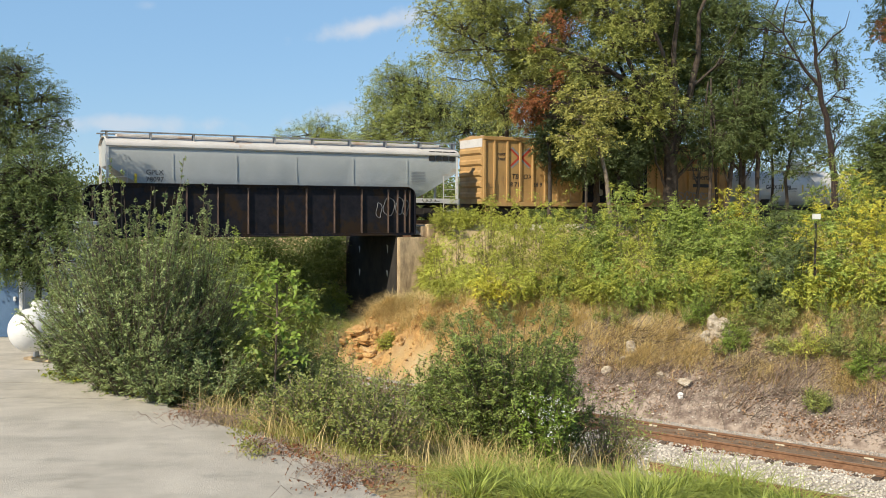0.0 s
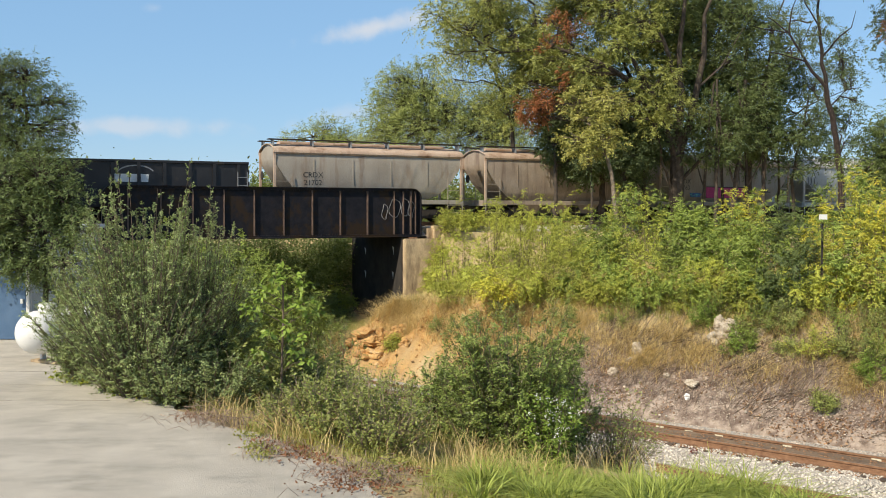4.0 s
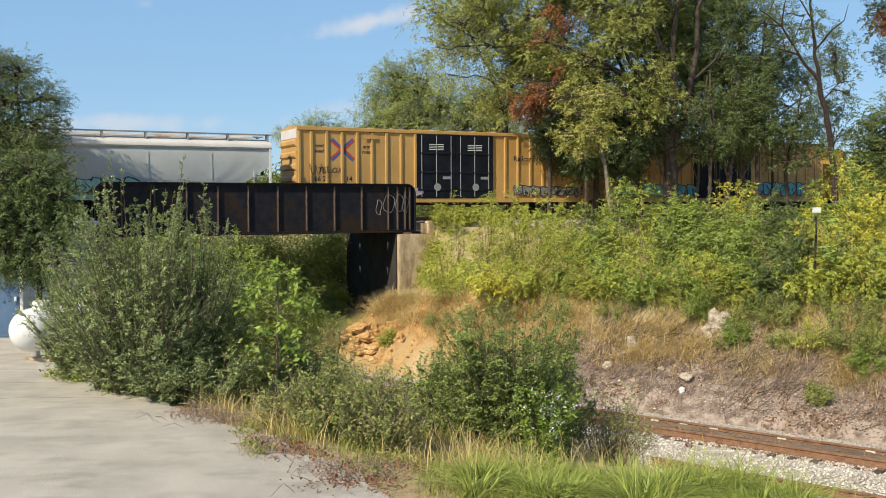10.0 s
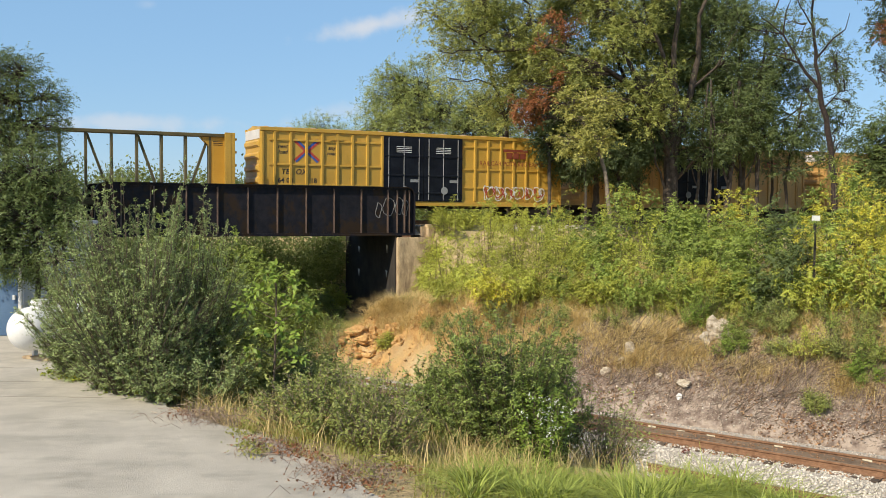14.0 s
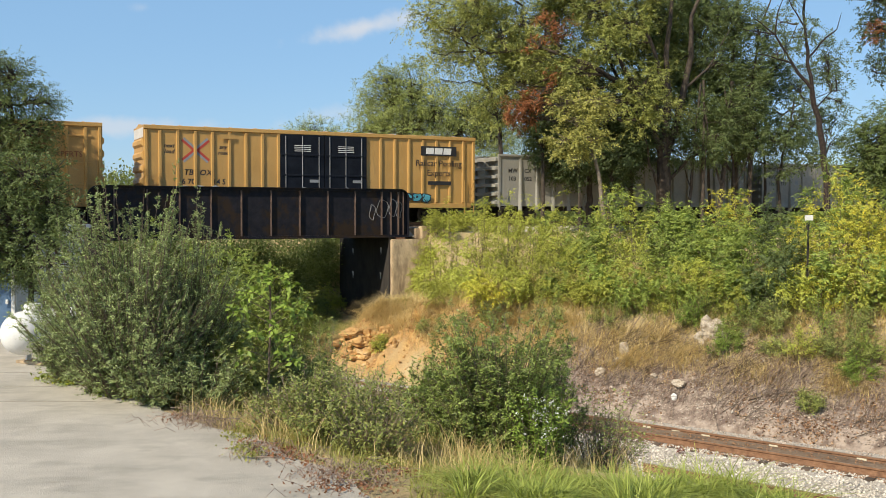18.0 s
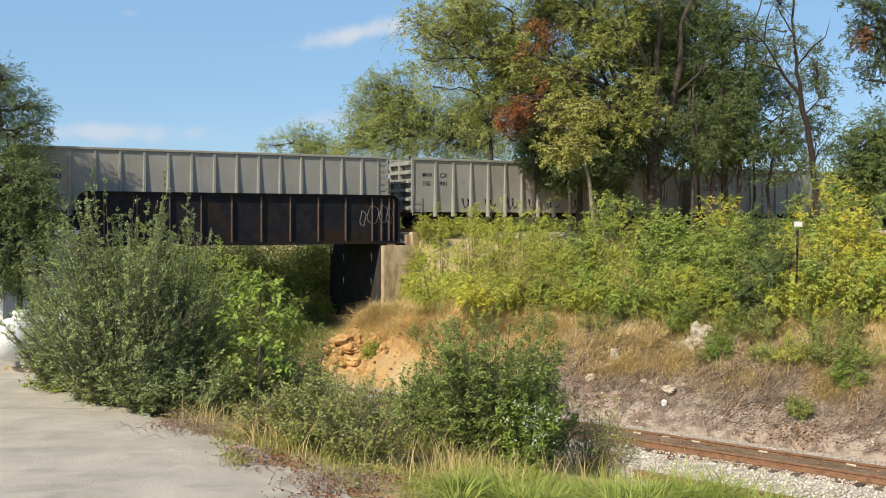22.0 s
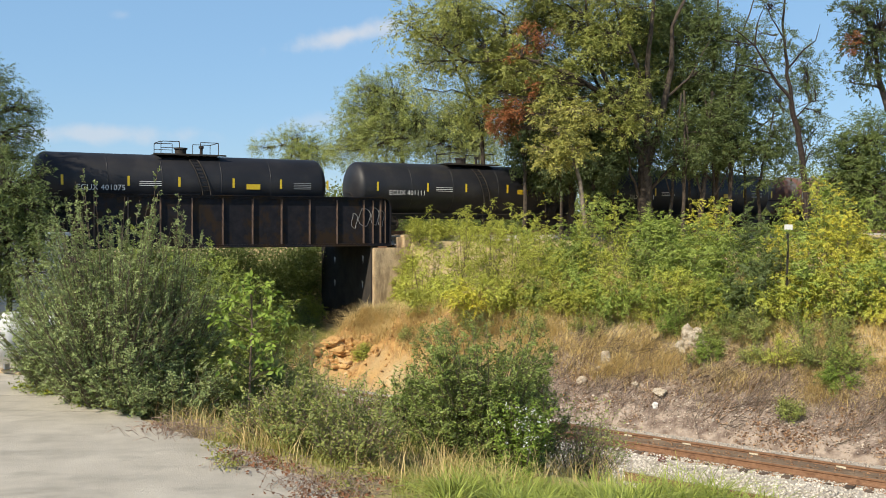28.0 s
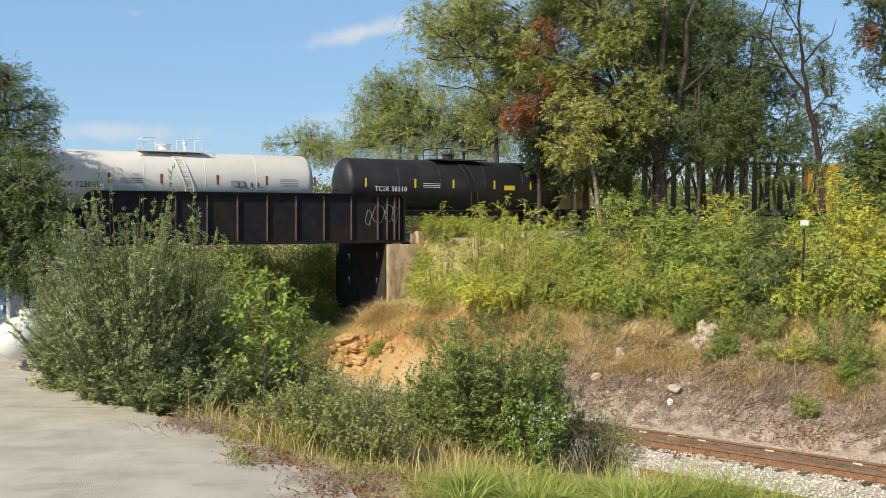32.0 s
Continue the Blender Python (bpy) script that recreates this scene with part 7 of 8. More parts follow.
def ribbon(solid, pts, width, y0, y1):
    """A flat band along a line in x and z."""
    for (ax, az), (bx, bz) in zip(pts, pts[1:]):
        d = math.hypot(bx - ax, bz - az) or 1
        ex, ez = (bx - ax) / d * width / 2, (bz - az) / d * width / 2
        solid.plate([(ax - ex + ez, az - ez - ex), (bx + ex + ez, bz + ez - ex), (bx + ex - ez, bz + ez + ex), (ax - ex - ez, az - ez + ex)], y0, y1)


def scrawl(car, x0, x1, z0, z1, y, material="mark_black", seed=1, width=0.03, loops=5):
    """A thin sprayed line that loops along the side."""
    r = random.Random(seed)
    n = loops * 8
    pts = []
    for i in range(n + 1):
        f = i / n
        a = f * loops * 2 * math.pi
        pts.append((x0 + (x1 - x0) * (f + 0.25 / loops * math.sin(2 * a + 1) * 0.4) + 0.28 * (x1 - x0) / loops * math.cos(a), (z0 + z1) / 2 + (z1 - z0) / 2 * math.sin(a) * r.uniform(0.5, 1.0)))
    s = Solid()
    for (ax, az), (bx, bz) in zip(pts, pts[1:]):
        d = math.hypot(bx - ax, bz - az) or 1
        nx, nz = -(bz - az) / d * width / 2, (bx - ax) / d * width / 2
        s.plate([(ax - nx, az - nz), (bx - nx, bz - nz), (bx + nx, bz + nz), (ax + nx, az + nz)], y - 0.003, y + 0.001)
    part("scrawl", s.mesh("scrawl", material), car, "thin sprayed line")


def start_car(name, label, category, group):
    car = thing(name, label, category, group)
    return car


def set_car(car, left, right):
    """Remember where along the train a car stands: its two ends, in metres."""
    CARS.append((car, (left + right) / 2))
    return car


# hopper wagons
def hopper(label, half, paint, roof, left, right, bays, seed, short=False, white_sill=True, seams=6):
    car = start_car("hopper_wagon", label, "hopper wagon", "wagons of the goods train")
    lev = [(1.28, 1.13), (1.5, 1.33), (1.8, 1.44), (2.3, 1.488), (2.8, 1.505), (3.2, 1.50), (3.5, 1.475), (3.72, 1.44), (3.90, 1.39), (4.02, 1.30), (4.22, 0.75), (4.32, 0.0)]
    knee, deep = (3.25, 2.3) if short else (2.75, 2.5)
    r = np.random.RandomState(seed)
    nx = 60
    lo = lambda z: 0.12 if z >= knee else 0.12 + deep * (1 - math.sqrt(max(0, (z - 1.28) / (knee - 1.28))) if short else (knee - z) / (knee - 1.28))
    vs, fs = [], []
    dent = r.uniform(0, 1, nx + 1)
    bulge = [0.5 + 0.5 * math.cos(i / nx * math.pi * 2 * seams) for i in range(nx + 1)]
    for i in range(nx + 1):
        f = i / nx
        ring = []
        for z, y in lev:
            x = (-half + lo(z)) + (2 * half - 2 * lo(z)) * f
            d = (0.03 * dent[i] ** 5 + 0.03 * bulge[i] ** 3 * (0.4 + 0.6 * math.sin(z * 2.1 + i * 0.7 + seed) ** 2)) * math.sin(math.pi * min(1, max(0, (z - 1.5) / 2.2))) if 0 < i < nx else 0
            ring.append((x, -(y - d), z))
        vs += ring + [(x, -y, z) for x, y, z in ring[-2::-1]]
    m = 2 * len(lev) - 1
    for i in range(nx):
        for k in range(m - 1):
            fs.append((i * m + k, i * m + k + 1, (i + 1) * m + k + 1, (i + 1) * m + k))
        fs.append((i * m + m - 1, i * m, (i + 1) * m, (i + 1) * m + m - 1))
    for e in (0, nx):
        for k in range(len(lev) - 1):
            a, b, c, d = e * m + k, e * m + k + 1, e * m + m - 2 - k, e * m + m - 1 - k
            fs.append((a, b, c, d) if b != c else (a, b, d))
    body = part("body", rounded(Solid().add(vs, fs).mesh("body", paint), 28), car)
    # roof sheet with rounded eaves
    rf = [(-1.50, 3.74), (-1.555, 3.80), (-1.545, 3.92), (-1.46, 4.03), (-0.78, 4.26), (0, 4.35), (0.78, 4.26), (1.46, 4.03), (1.545, 3.92), (1.555, 3.80), (1.50, 3.74)]
    vs = [(x, y, z) for x in (-half, half) for y, z in rf]
    k = len(rf)
    fs = [(i, i + 1, k + i + 1, k + i) for i in range(k - 1)] + [(i, i + 1, 2 * k - 0 - 1 - 0, 2 * k - 1) for i in range(0)]
    vs2 = [(x, y * 0.985, z - 0.03) for x, y, z in vs]
    n = len(vs)
    fs += [tuple(n + q for q in reversed(f)) for f in fs[:k - 1]]
    fs += [(i + e, i + 1 + e, n + i + 1 + e, n + i + e) for e in (0, k) for i in range(k - 1)]
    fs += [(0, k, n + k, n), (k - 1, 2 * k - 1, n + 2 * k - 1, n + k - 1)]
    part("roof", rounded(Solid().add(vs + vs2, fs).mesh("roof", roof), 40), car, "weathered roof with rounded eaves")
    part("hatch", Solid().box(-half + 0.7, half - 0.7, -0.32, 0.32, 4.33, 4.47, 0.03).mesh("hatch", roof), car, "long roof hatch")
    for sy in (-1, 1):
        rb = part("running_board", Solid().box(-half - 0.15, half + 0.15, sy * 0.95 - 0.22, sy * 0.95 + 0.22, 4.50, 4.55).mesh("running_board", "underframe" if short else "mark_grey"), car, "steel grating walkway")
        for i in range(int(half * 2 / 2.1) + 1):
            x = -half + 0.1 + i * (2 * half - 0.2) / int(half * 2 / 2.1)
            part("bracket", memo("bracket", lambda: Solid().box(-0.04, 0.04, -0.2, 0.2, 0, 0.32).mesh("bracket", "mark_grey")), rb, at=(x, sy * 0.95, 4.18))
        part("side_sill", Solid().box(-half, half, sy * 1.52 - 0.05, sy * 1.52 + 0.05, 1.03, 1.28, 0.01).mesh("side_sill", paint if not white_sill else "roof_pale"), car)
        for i in range(1, seams):
            part("side_seam", memo(("seam", paint), lambda: Solid().box(-0.03, 0.03, -0.012, 0.008, 2.15, 3.45).mesh("side_seam", paint)), car, at=(-half + 2 * half * i / seams, sy * 1.497, 0))
        for sx in (-1, 1):
            part("end_post", Solid().box(sx * (half - 0.08) - 0.06, sx * (half - 0.08) + 0.06, sy * 1.46 - 0.06, sy * 1.46 + 0.06, 1.28, 3.9).mesh("end_post", roof if short else "white_steel"), car)
            x = -half + 0.05 if sx < 0 else half - 1.0
            part("ladder", memo(("lad", short), lambda: ladder_mesh(0.95, 0.45, 2.6, "roof_pale" if not short else "hopper_tan")), car, at=(x, sy * 1.56 if sy < 0 else sy * 1.53, 0))
    for sx in (-1, 1):
        part("end_sill", Solid().box(sx * half - 0.1, sx * half + 0.1, -1.5, 1.5, 0.95, 1.29).mesh("end_sill", paint), car)
        part("end_platform", Solid().box(min(sx * half, sx * (half - 1.6)), max(sx * half, sx * (half - 1.6)), -1.45, 1.45, 1.21, 1.26).mesh("end_platform", "underframe"), car)
        part("brake_wheel", memo("bwheel", lambda: rounded(Solid().lathe([(-0.02, 0.24), (0.02, 0.24), (0.03, 0.2), (0.0, 0.05)], 14, "x").mesh("brake_wheel", "underframe"))), car, at=(sx * (half + 0.06), 0.6, 2.6))
    w = (2 * half - 5.2) / bays
    for i in range(bays):
        x = -half + 2.6 + (i + 0.5) * w
        a, b = w / 2 - 0.1, 0.4
        c = Solid().add([(x - a, -1.2, 1.3), (x + a, -1.2, 1.3), (x + a, 1.2, 1.3), (x - a, 1.2, 1.3), (x - b, -0.7, 0.5), (x + b, -0.7, 0.5), (x + b, 0.7, 0.5), (x - b, 0.7, 0.5)],
                        [(0, 1, 2, 3), (4, 7, 6, 5), (0, 4, 5, 1), (1, 5, 6, 2), (2, 6, 7, 3), (3, 7, 4, 0)])
        ch = part("discharge_chute", c.mesh("discharge_chute", paint), car, "tapered discharge chute")
        part("outlet_gate", Solid().box(x - 0.5, x + 0.5, -0.8, 0.8, 0.34, 0.5).mesh("outlet_gate", "underframe"), ch)
    add_running_gear(car, (-half + 1.75, half - 1.75), half, 1.2)
    return set_car(car, left, right)


Y = -1.512
w1 = hopper("long pale grey plastics hopper wagon with rusty roof streaks", 9.85, "hopper_grey", "roof_pale", -283.56, -263.87, 4, 1)
lettering(w1, "GPLX\n78097", (-7.49, 2.30), 0.36, Y)
block_logo(w1, (8.80, 3.75), 1.75, 0.55, Y, "mark_black", 4)
small_print(w1, (7.25, 2.80), 0.9, 8, Y, "mark_grey")
scrawl(w1, (0.15, 2.07)[0], (2.26, 2.10)[0], 1.55, 1.95, Y, seed=3)
scrawl(w1, (7.44, 1.33)[0], (8.53, 1.34)[0], 1.06, 1.24, -1.574, seed=4, loops=4)
scrawl(w1, (-4.98, 2.11)[0], (-4.33, 2.12)[0], 1.7, 2.0, Y, seed=5, loops=2)
patch(w1, (-8.43, 2.16), 0.12, 0.5, Y, "mark_yellow")


# box wagons
def boxcar(label, paint, left, right, logo, seed, panelled=False, number=("TB", "OX", "66 27", "14"), slogan="one", black_logo=False, shift=0.0):
    half, top = 9.53, 5.02
    car = start_car("box_wagon", label, "box wagon", "wagons of the goods train")
    prof = [(-1.5, 1.0), (1.5, 1.0), (1.5, top - 0.1), (0, top + 0.12), (-1.5, top - 0.1)]
    part("body", memo(("boxbody", paint), lambda: Solid().prism(prof, -half, half).mesh("body", paint)), car)
    d0, d1 = -2.42, 2.60
    for sy in (-1, 1):
        part("top_chord", memo(("chord", paint, sy), lambda: Solid().box(-half, half, sy * 1.53 - 0.06, sy * 1.53 + 0.06, top - 0.2, top, 0.015).mesh("top_chord", paint)), car)
        part("side_sill", memo(("bsill", paint, sy), lambda: Solid().box(-half + 0.3, half - 0.3, sy * 1.52 - 0.05, sy * 1.52 + 0.05, 0.86, 1.12, 0.01).mesh("side_sill", paint)), car)
        post = memo(("post", paint, panelled), lambda: Solid().add(
            [(-0.09, 0, 1.12), (0.09, 0, 1.12), (0.055, -0.085, 1.2), (-0.055, -0.085, 1.2), (-0.09, 0, top - 0.2), (0.09, 0, top - 0.2), (0.055, -0.085, top - 0.26), (-0.055, -0.085, top - 0.26)],
            [(0, 1, 5, 4), (0, 3, 2, 1), (4, 5, 6, 7), (0, 4, 7, 3), (1, 2, 6, 5), (3, 7, 6, 2)]).mesh("side_post", paint))
        for x in [-half + 0.12] + [-8.72 + 0.89 * i for i in range(8)] + [3.46 + 0.88 * i for i in range(7)] + [half - 0.12]:
            p = part("side_post", post, car, at=(x, sy * 1.5, 0))
            p.rotation_euler = (0, 0, 0 if sy < 0 else math.pi)
        if panelled:
            for a, b in ((-half + 0.5, d0), (d1, half - 0.5)):
                for z in (1.96, 3.03, 4.35):
                    part("side_rail", Solid().box(a, b, sy * 1.53 - 0.03, sy * 1.53 + 0.03, z - 0.05, z + 0.05, 0.01).mesh("side_rail", paint), car)
        for k in range(2):
            a = d0 + k * (d1 - d0) / 2
            b = a + (d1 - d0) / 2 - 0.03
            door = part("door", memo(("door", k, sy), lambda: Solid().box(a, b, sy * 1.56 - 0.05, sy * 1.56 + 0.05, 1.12, top - 0.22, 0.02).mesh("door", "door_black")), car, "black plug door")
            for f in (0.12, 0.5, 0.88):
                part("lock_rod", memo("rod", lambda: Solid().tube([(0, 0, 1.2), (0, 0, top - 0.3)], 0.025, 6).mesh("lock_rod", "mark_grey")), door, at=(a + (b - a) * f, sy * 1.63, 0))
            for z in (1.6, 2.6, 3.7):
                part("door_rib", memo("drib%d" % k, lambda: Solid().box(a + 0.05, b - 0.05, -0.03, 0.03, -0.06, 0.06, 0.02).mesh("door_rib", "door_black")), door, at=(0, sy * 1.62, z))
            if sy < 0:
                small_print(car, (a + 1.25, 4.22), 0.95, 4, -1.613, "mark_white", 0.10, 0.032)
                patch(car, (a + 1.9, 2.3), 0.5, 0.16, -1.613, "mark_grey")
                part("lock_gear", memo("gear", lambda: rounded(Solid().lathe([(-0.02, 0.22), (0.02, 0.22), (0.03, 0.1)], 12, "y").mesh("lock_gear", "mark_grey"))), door, at=(a + 1.3, -1.64, 1.75))
        for x in (-half + 0.12, half - 0.75):
            part("ladder", memo(("blad", paint), lambda: ladder_mesh(0.62, 0.5, 2.5, paint)), car, at=(x, sy * 1.62, 0))
    for sx in (-1, 1):
        for i in range(5):
            part("end_rib", memo(("erib", paint), lambda: Solid().prism([(-1.42, -0.18), (1.42, -0.18), (1.42, 0.18), (-1.42, 0.18)], 0, 0.02).add(
                [(0.02, -1.4, -0.2), (0.02, 1.4, -0.2), (0.02, 1.4, 0.2), (0.02, -1.4, 0.2), (0.11, -1.34, -0.09), (0.11, 1.34, -0.09), (0.11, 1.34, 0.09), (0.11, -1.34, 0.09)],
                [(0, 1, 5, 4), (1, 2, 6, 5), (2, 3, 7, 6), (3, 0, 4, 7), (4, 5, 6, 7)]).mesh("end_rib", paint)), car, at=(sx * half, 0, 1.5 + i * 0.66)).rotation_euler = (0, 0, 0 if sx > 0 else math.pi)
        part("end_panel", memo(("epan", sx), lambda: Solid().box(min(sx * half, sx * (half + 0.015)), max(sx * half, sx * (half + 0.015)), -1.44, 1.44, top - 0.62, top - 0.12).mesh("end_panel", "roof_pale")), car, "whitish upper end sheet")
    for i in range(14):
        part("roof_rib", memo(("rrib", paint), lambda: Solid().prism([(-1.5, top - 0.1), (0, top + 0.12), (1.5, top - 0.1), (1.5, top - 0.05), (0, top + 0.17), (-1.5, top - 0.05)], -0.05, 0.05).mesh("roof_rib", "roof_rust")), car, at=(-8.8 + i * 1.353, 0, 0))
    # a crossed mark of four arms, each with a second colour along its edge
    cx, cz, w, h = -6.92 + shift, 3.80, 0.66, 0.56
    for sx in (-1, 1):
        for sz in (-1, 1):
            a, b = Vector((cx + sx * 0.05, cz + sz * 0.04)), Vector((cx + sx * w, cz + sz * h))
            d = (b - a).normalized()
            nrm = Vector((-d.y, d.x)) * (0.12 if sx * sz > 0 else -0.12)
            part("crossed_arm", Solid().plate([tuple(a - nrm), tuple(b - nrm), tuple(b), tuple(a)], -1.508, -1.502).mesh("crossed_arm", logo[0]), car, "painted arm of a crossed mark")
            part("crossed_arm_edge", Solid().plate([tuple(a), tuple(b), tuple(b + nrm), tuple(a + nrm)], -1.508, -1.502).mesh("crossed_arm_edge", logo[1]), car, "second colour on a crossed mark")
    lettering(car, "next\nload", (-8.28 + shift, 3.85), 0.30, -1.506, slant=0.3, bold=0.006)
    lettering(car, "any\nroad", (-5.5 + shift, 3.85), 0.30, -1.506, slant=0.3, bold=0.006)
    a, b, c, d = number
    nx = -7.3 if slogan == "two" else -8.13
    if shift:
        # marks beside the crossed mark, one above the other
        lettering(car, b, (-8.85, 3.85), 0.40, -1.506, bold=0.008)
        lettering(car, c, (-8.85, 3.38), 0.38, -1.506, bold=0.008)
        lettering(car, d, (-7.70, 3.38), 0.38, -1.506, bold=0.008)
    else:
        lettering(car, a, (nx, 2.64), 0.42, -1.506, slant=0.2, bold=0.008)
        lettering(car, b, (nx + 0.88, 2.64), 0.42, -1.506, slant=0.2, bold=0.008)
        lettering(car, c, (nx, 2.17), 0.38, -1.506, bold=0.008)
        lettering(car, d, (nx + 1.6, 2.17), 0.38, -1.506, bold=0.008)
    if black_logo:
        patch(car, (7.1, 4.15), 2.3, 0.55, -1.600, "mark_black", "company_board", "black painted board")
        block_logo(car, (7.1, 4.15), 1.7, 0.36, -1.606, "mark_white", 3)
    else:
        patch(car, (6.2, 4.22), 1.7, 0.16, -1.598, "mark_brown", "company_mark", "brown painted bar")
        block_logo(car, (6.25, 3.92), 1.4, 0.36, -1.598, "mark_brown", 3)
    if slogan == "two":
        for i, wd in enumerate(("Railcar Pooling", "Experts")):
            lettering(car, wd, (7.1, 3.43 - i * 0.56), 0.50, -1.600, bold=0.006)
        small_print(car, (7.15, 2.3), 1.5, 1, -1.600, h=0.22)
    elif slogan == "caps":
        lettering(car, "RAILCAR POOLING EXPERTS", (6.15, 3.42), 0.38, -1.600, "mark_brown")
    else:
        lettering(car, "Railcar Pooling Experts", (6.15, 3.48), 0.46, -1.600, bold=0.006)
    patch(car, (-5.3, 4.55), 0.8, 0.24, -1.60, paint, "roof_hatch_plate")
    add_running_gear(car, (-half + 2.1, half - 2.1), half, 1.0)
    return set_car(car, left, right)


w2 = boxcar("tan-yellow box wagon with black doors and faded red crossed mark", "box_dull", -262.22, -243.2, ("mark_red", "mark_grey"), 2, number=("TB", "OX", "8 71", "28 9"), slogan="two")
bubbles(w2, 4.4, 8.4, 1.3, 1.9, -1.595, None, "mark_grey", 5, 6)


# tank wagons
def tanker(label, paint, left, right, r0, zc, mark, mark_mat, seed, bars="mark_yellow", rails="underframe", dome=False, mark_x=-3.2):
    half = (right - left) / 2
    car = start_car("tank_wagon", label, "tank wagon", "wagons of the goods train")
    hd = 0.62
    prof = [(-half + hd * (1 - math.cos(a)), r0 * math.sin(a)) for a in [0.03] + [math.pi / 2 * i / 9 for i in range(1, 10)]]
    prof += [(-a, r) for a, r in prof[::-1]]
    part("shell", rounded(Solid().lathe(prof, 48, "x", (0, 0, zc)).mesh("shell", paint)), car)
    for f in (-0.55, -0.2, 0.2, 0.55):
        part("weld_seam", memo(("seam", r0, zc, paint), lambda: rounded(Solid().lathe([(-0.03, r0), (-0.02, r0 + 0.008), (0.02, r0 + 0.008), (0.03, r0)], 48, "x", (0, 0, zc)).mesh("weld_seam", paint))), car, at=(f * half, 0, 0))
    for sx in (-1, 1):
        part("stub_sill", Solid().box(min(sx * (half - 2.2), sx * (half + 0.35)), max(sx * (half - 2.2), sx * (half + 0.35)), -0.32, 0.32, 0.7, 1.08).mesh("stub_sill", "underframe"), car)
        part("saddle", Solid().add([(sx * (half - 2.0) - 0.3, y, z) for y, z in ((-0.9, 0.75), (0.9, 0.75), (1.25, zc - 0.75), (-1.25, zc - 0.75))] + [(sx * (half - 2.0) + 0.3, y, z) for y, z in ((-0.9, 0.75), (0.9, 0.75), (1.25, zc - 0.75), (-1.25, zc - 0.75))],
                                   [(0, 1, 2, 3), (7, 6, 5, 4), (0, 4, 5, 1), (1, 5, 6, 2), (2, 6, 7, 3), (3, 7, 4, 0)]).mesh("saddle", "underframe"), car)
        part("end_step", Solid().box(sx * (half + 0.05) - 0.25, sx * (half + 0.05) + 0.25, -1.5, 1.5, 0.98, 1.03).mesh("end_step", rails), car)
        part("handrail", Solid().tube([(sx * (half + 0.2), -1.5, 0.5), (sx * (half + 0.2), -1.5, 1.9), (sx * (half - 0.3), -1.5, 1.9)], 0.018, 5).mesh("handrail", rails), car)
        part("end_grab_iron", Solid().tube([(sx * (half - 0.12), -0.8, 1.9), (sx * (half + 0.05), -0.7, 2.2), (sx * (half + 0.05), 0.7, 2.2), (sx * (half - 0.12), 0.8, 1.9)], 0.018, 5).mesh("end_grab_iron", rails), car)
    t = zc + r0
    pf = part("platform", Solid().box(-1.7, 1.7, -0.95, 0.95, t + 0.02, t + 0.06).mesh("platform", rails), car, "steel walkway on the tank top")
    for y in (-1.0, 0.95):
        part("platform_edge", Solid().box(-1.9, 1.9, y, y + 0.05, t - 0.03, t + 0.05).mesh("platform_edge", rails), pf)
    for x in (-1.5, -0.55, 0.55, 1.5):
        for y in (-0.9, 0.9):
            part("rail_post", memo(("rpost", rails, t), lambda: Solid().tube([(0, 0, t), (0, 0, t + 0.68)], 0.02, 5).mesh("rail_post", rails)), pf, at=(x, y, 0))
    for y in (-0.9, 0.9):
        for line, thick in (([(-1.5, y, t + 0.62), (-1.4, y, t + 0.68), (-0.55, y, t + 0.68)], 0.022), ([(0.55, y, t + 0.68), (1.5, y, t + 0.68)], 0.022), ([(-1.5, y, t + 0.35), (-0.55, y, t + 0.35)], 0.018)):
            part("guard_rail", Solid().tube(line, thick, 5).mesh("guard_rail", rails), pf)
    for x in (-1.5, 1.5):
        part("end_guard_rail", Solid().tube([(x, -0.9, t + 0.68), (x, 0.9, t + 0.68)], 0.022, 5).mesh("end_guard_rail", rails), pf)
    if dome:
        part("dome", rounded(Solid().lathe([(t - 0.2, 0.50), (t + 0.50, 0.50), (t + 0.52, 0.58), (t + 0.70, 0.58), (t + 0.76, 0.50), (t + 0.80, 0.02)], 28, "z", (0, 0, 0)).mesh("dome", "roof_pale")), car, "rust-stained valve dome with a rimmed lid")
        for y in (-0.8, 0.8):
            part("dome_rail", Solid().tube([(-1.2, y, t), (-1.2, y, t + 1.0), (1.2, y, t + 1.0), (1.2, y, t)], 0.025, 5).mesh("dome_rail", rails), car, "guard rail beside the dome")
    else:
        part("manway", rounded(Solid().lathe([(t - 0.1, 0.3), (t + 0.32, 0.3), (t + 0.34, 0.36), (t + 0.42, 0.36), (t + 0.45, 0.02)], 18, "z", (-0.3, 0, 0)).mesh("manway", rails)), car, "bolted manway cover")
        part("valve", Solid().lathe([(t - 0.1, 0.08), (t + 0.4, 0.08), (t + 0.45, 0.14), (t + 0.55, 0.14), (t + 0.58, 0.02)], 10, "z", (0.8, 0, 0)).mesh("valve", "white_steel" if bars == "mark_black" else rails), car)
    # slanting ladder down the near side
    s = Solid()
    pts = [(-0.05 + 0.55 * f, -math.sin(a) * (r0 + 0.07), zc + math.cos(a) * (r0 + 0.07)) for f, a in [(i / 8, radians(38 + 66 * i / 8)) for i in range(9)]]
    pts += [(0.55, -(r0 + 0.08), 1.15)]
    s.tube(pts, 0.025, 5).tube([(x + 0.42, y, z) for x, y, z in pts], 0.025, 5)
    for x, y, z in pts:
        s.tube([(x, y, z), (x + 0.42, y, z)], 0.016, 4)
    part("ladder", s.mesh("ladder", rails), car, "ladder up to the walkway")
    yy = -(r0 + 0.006)
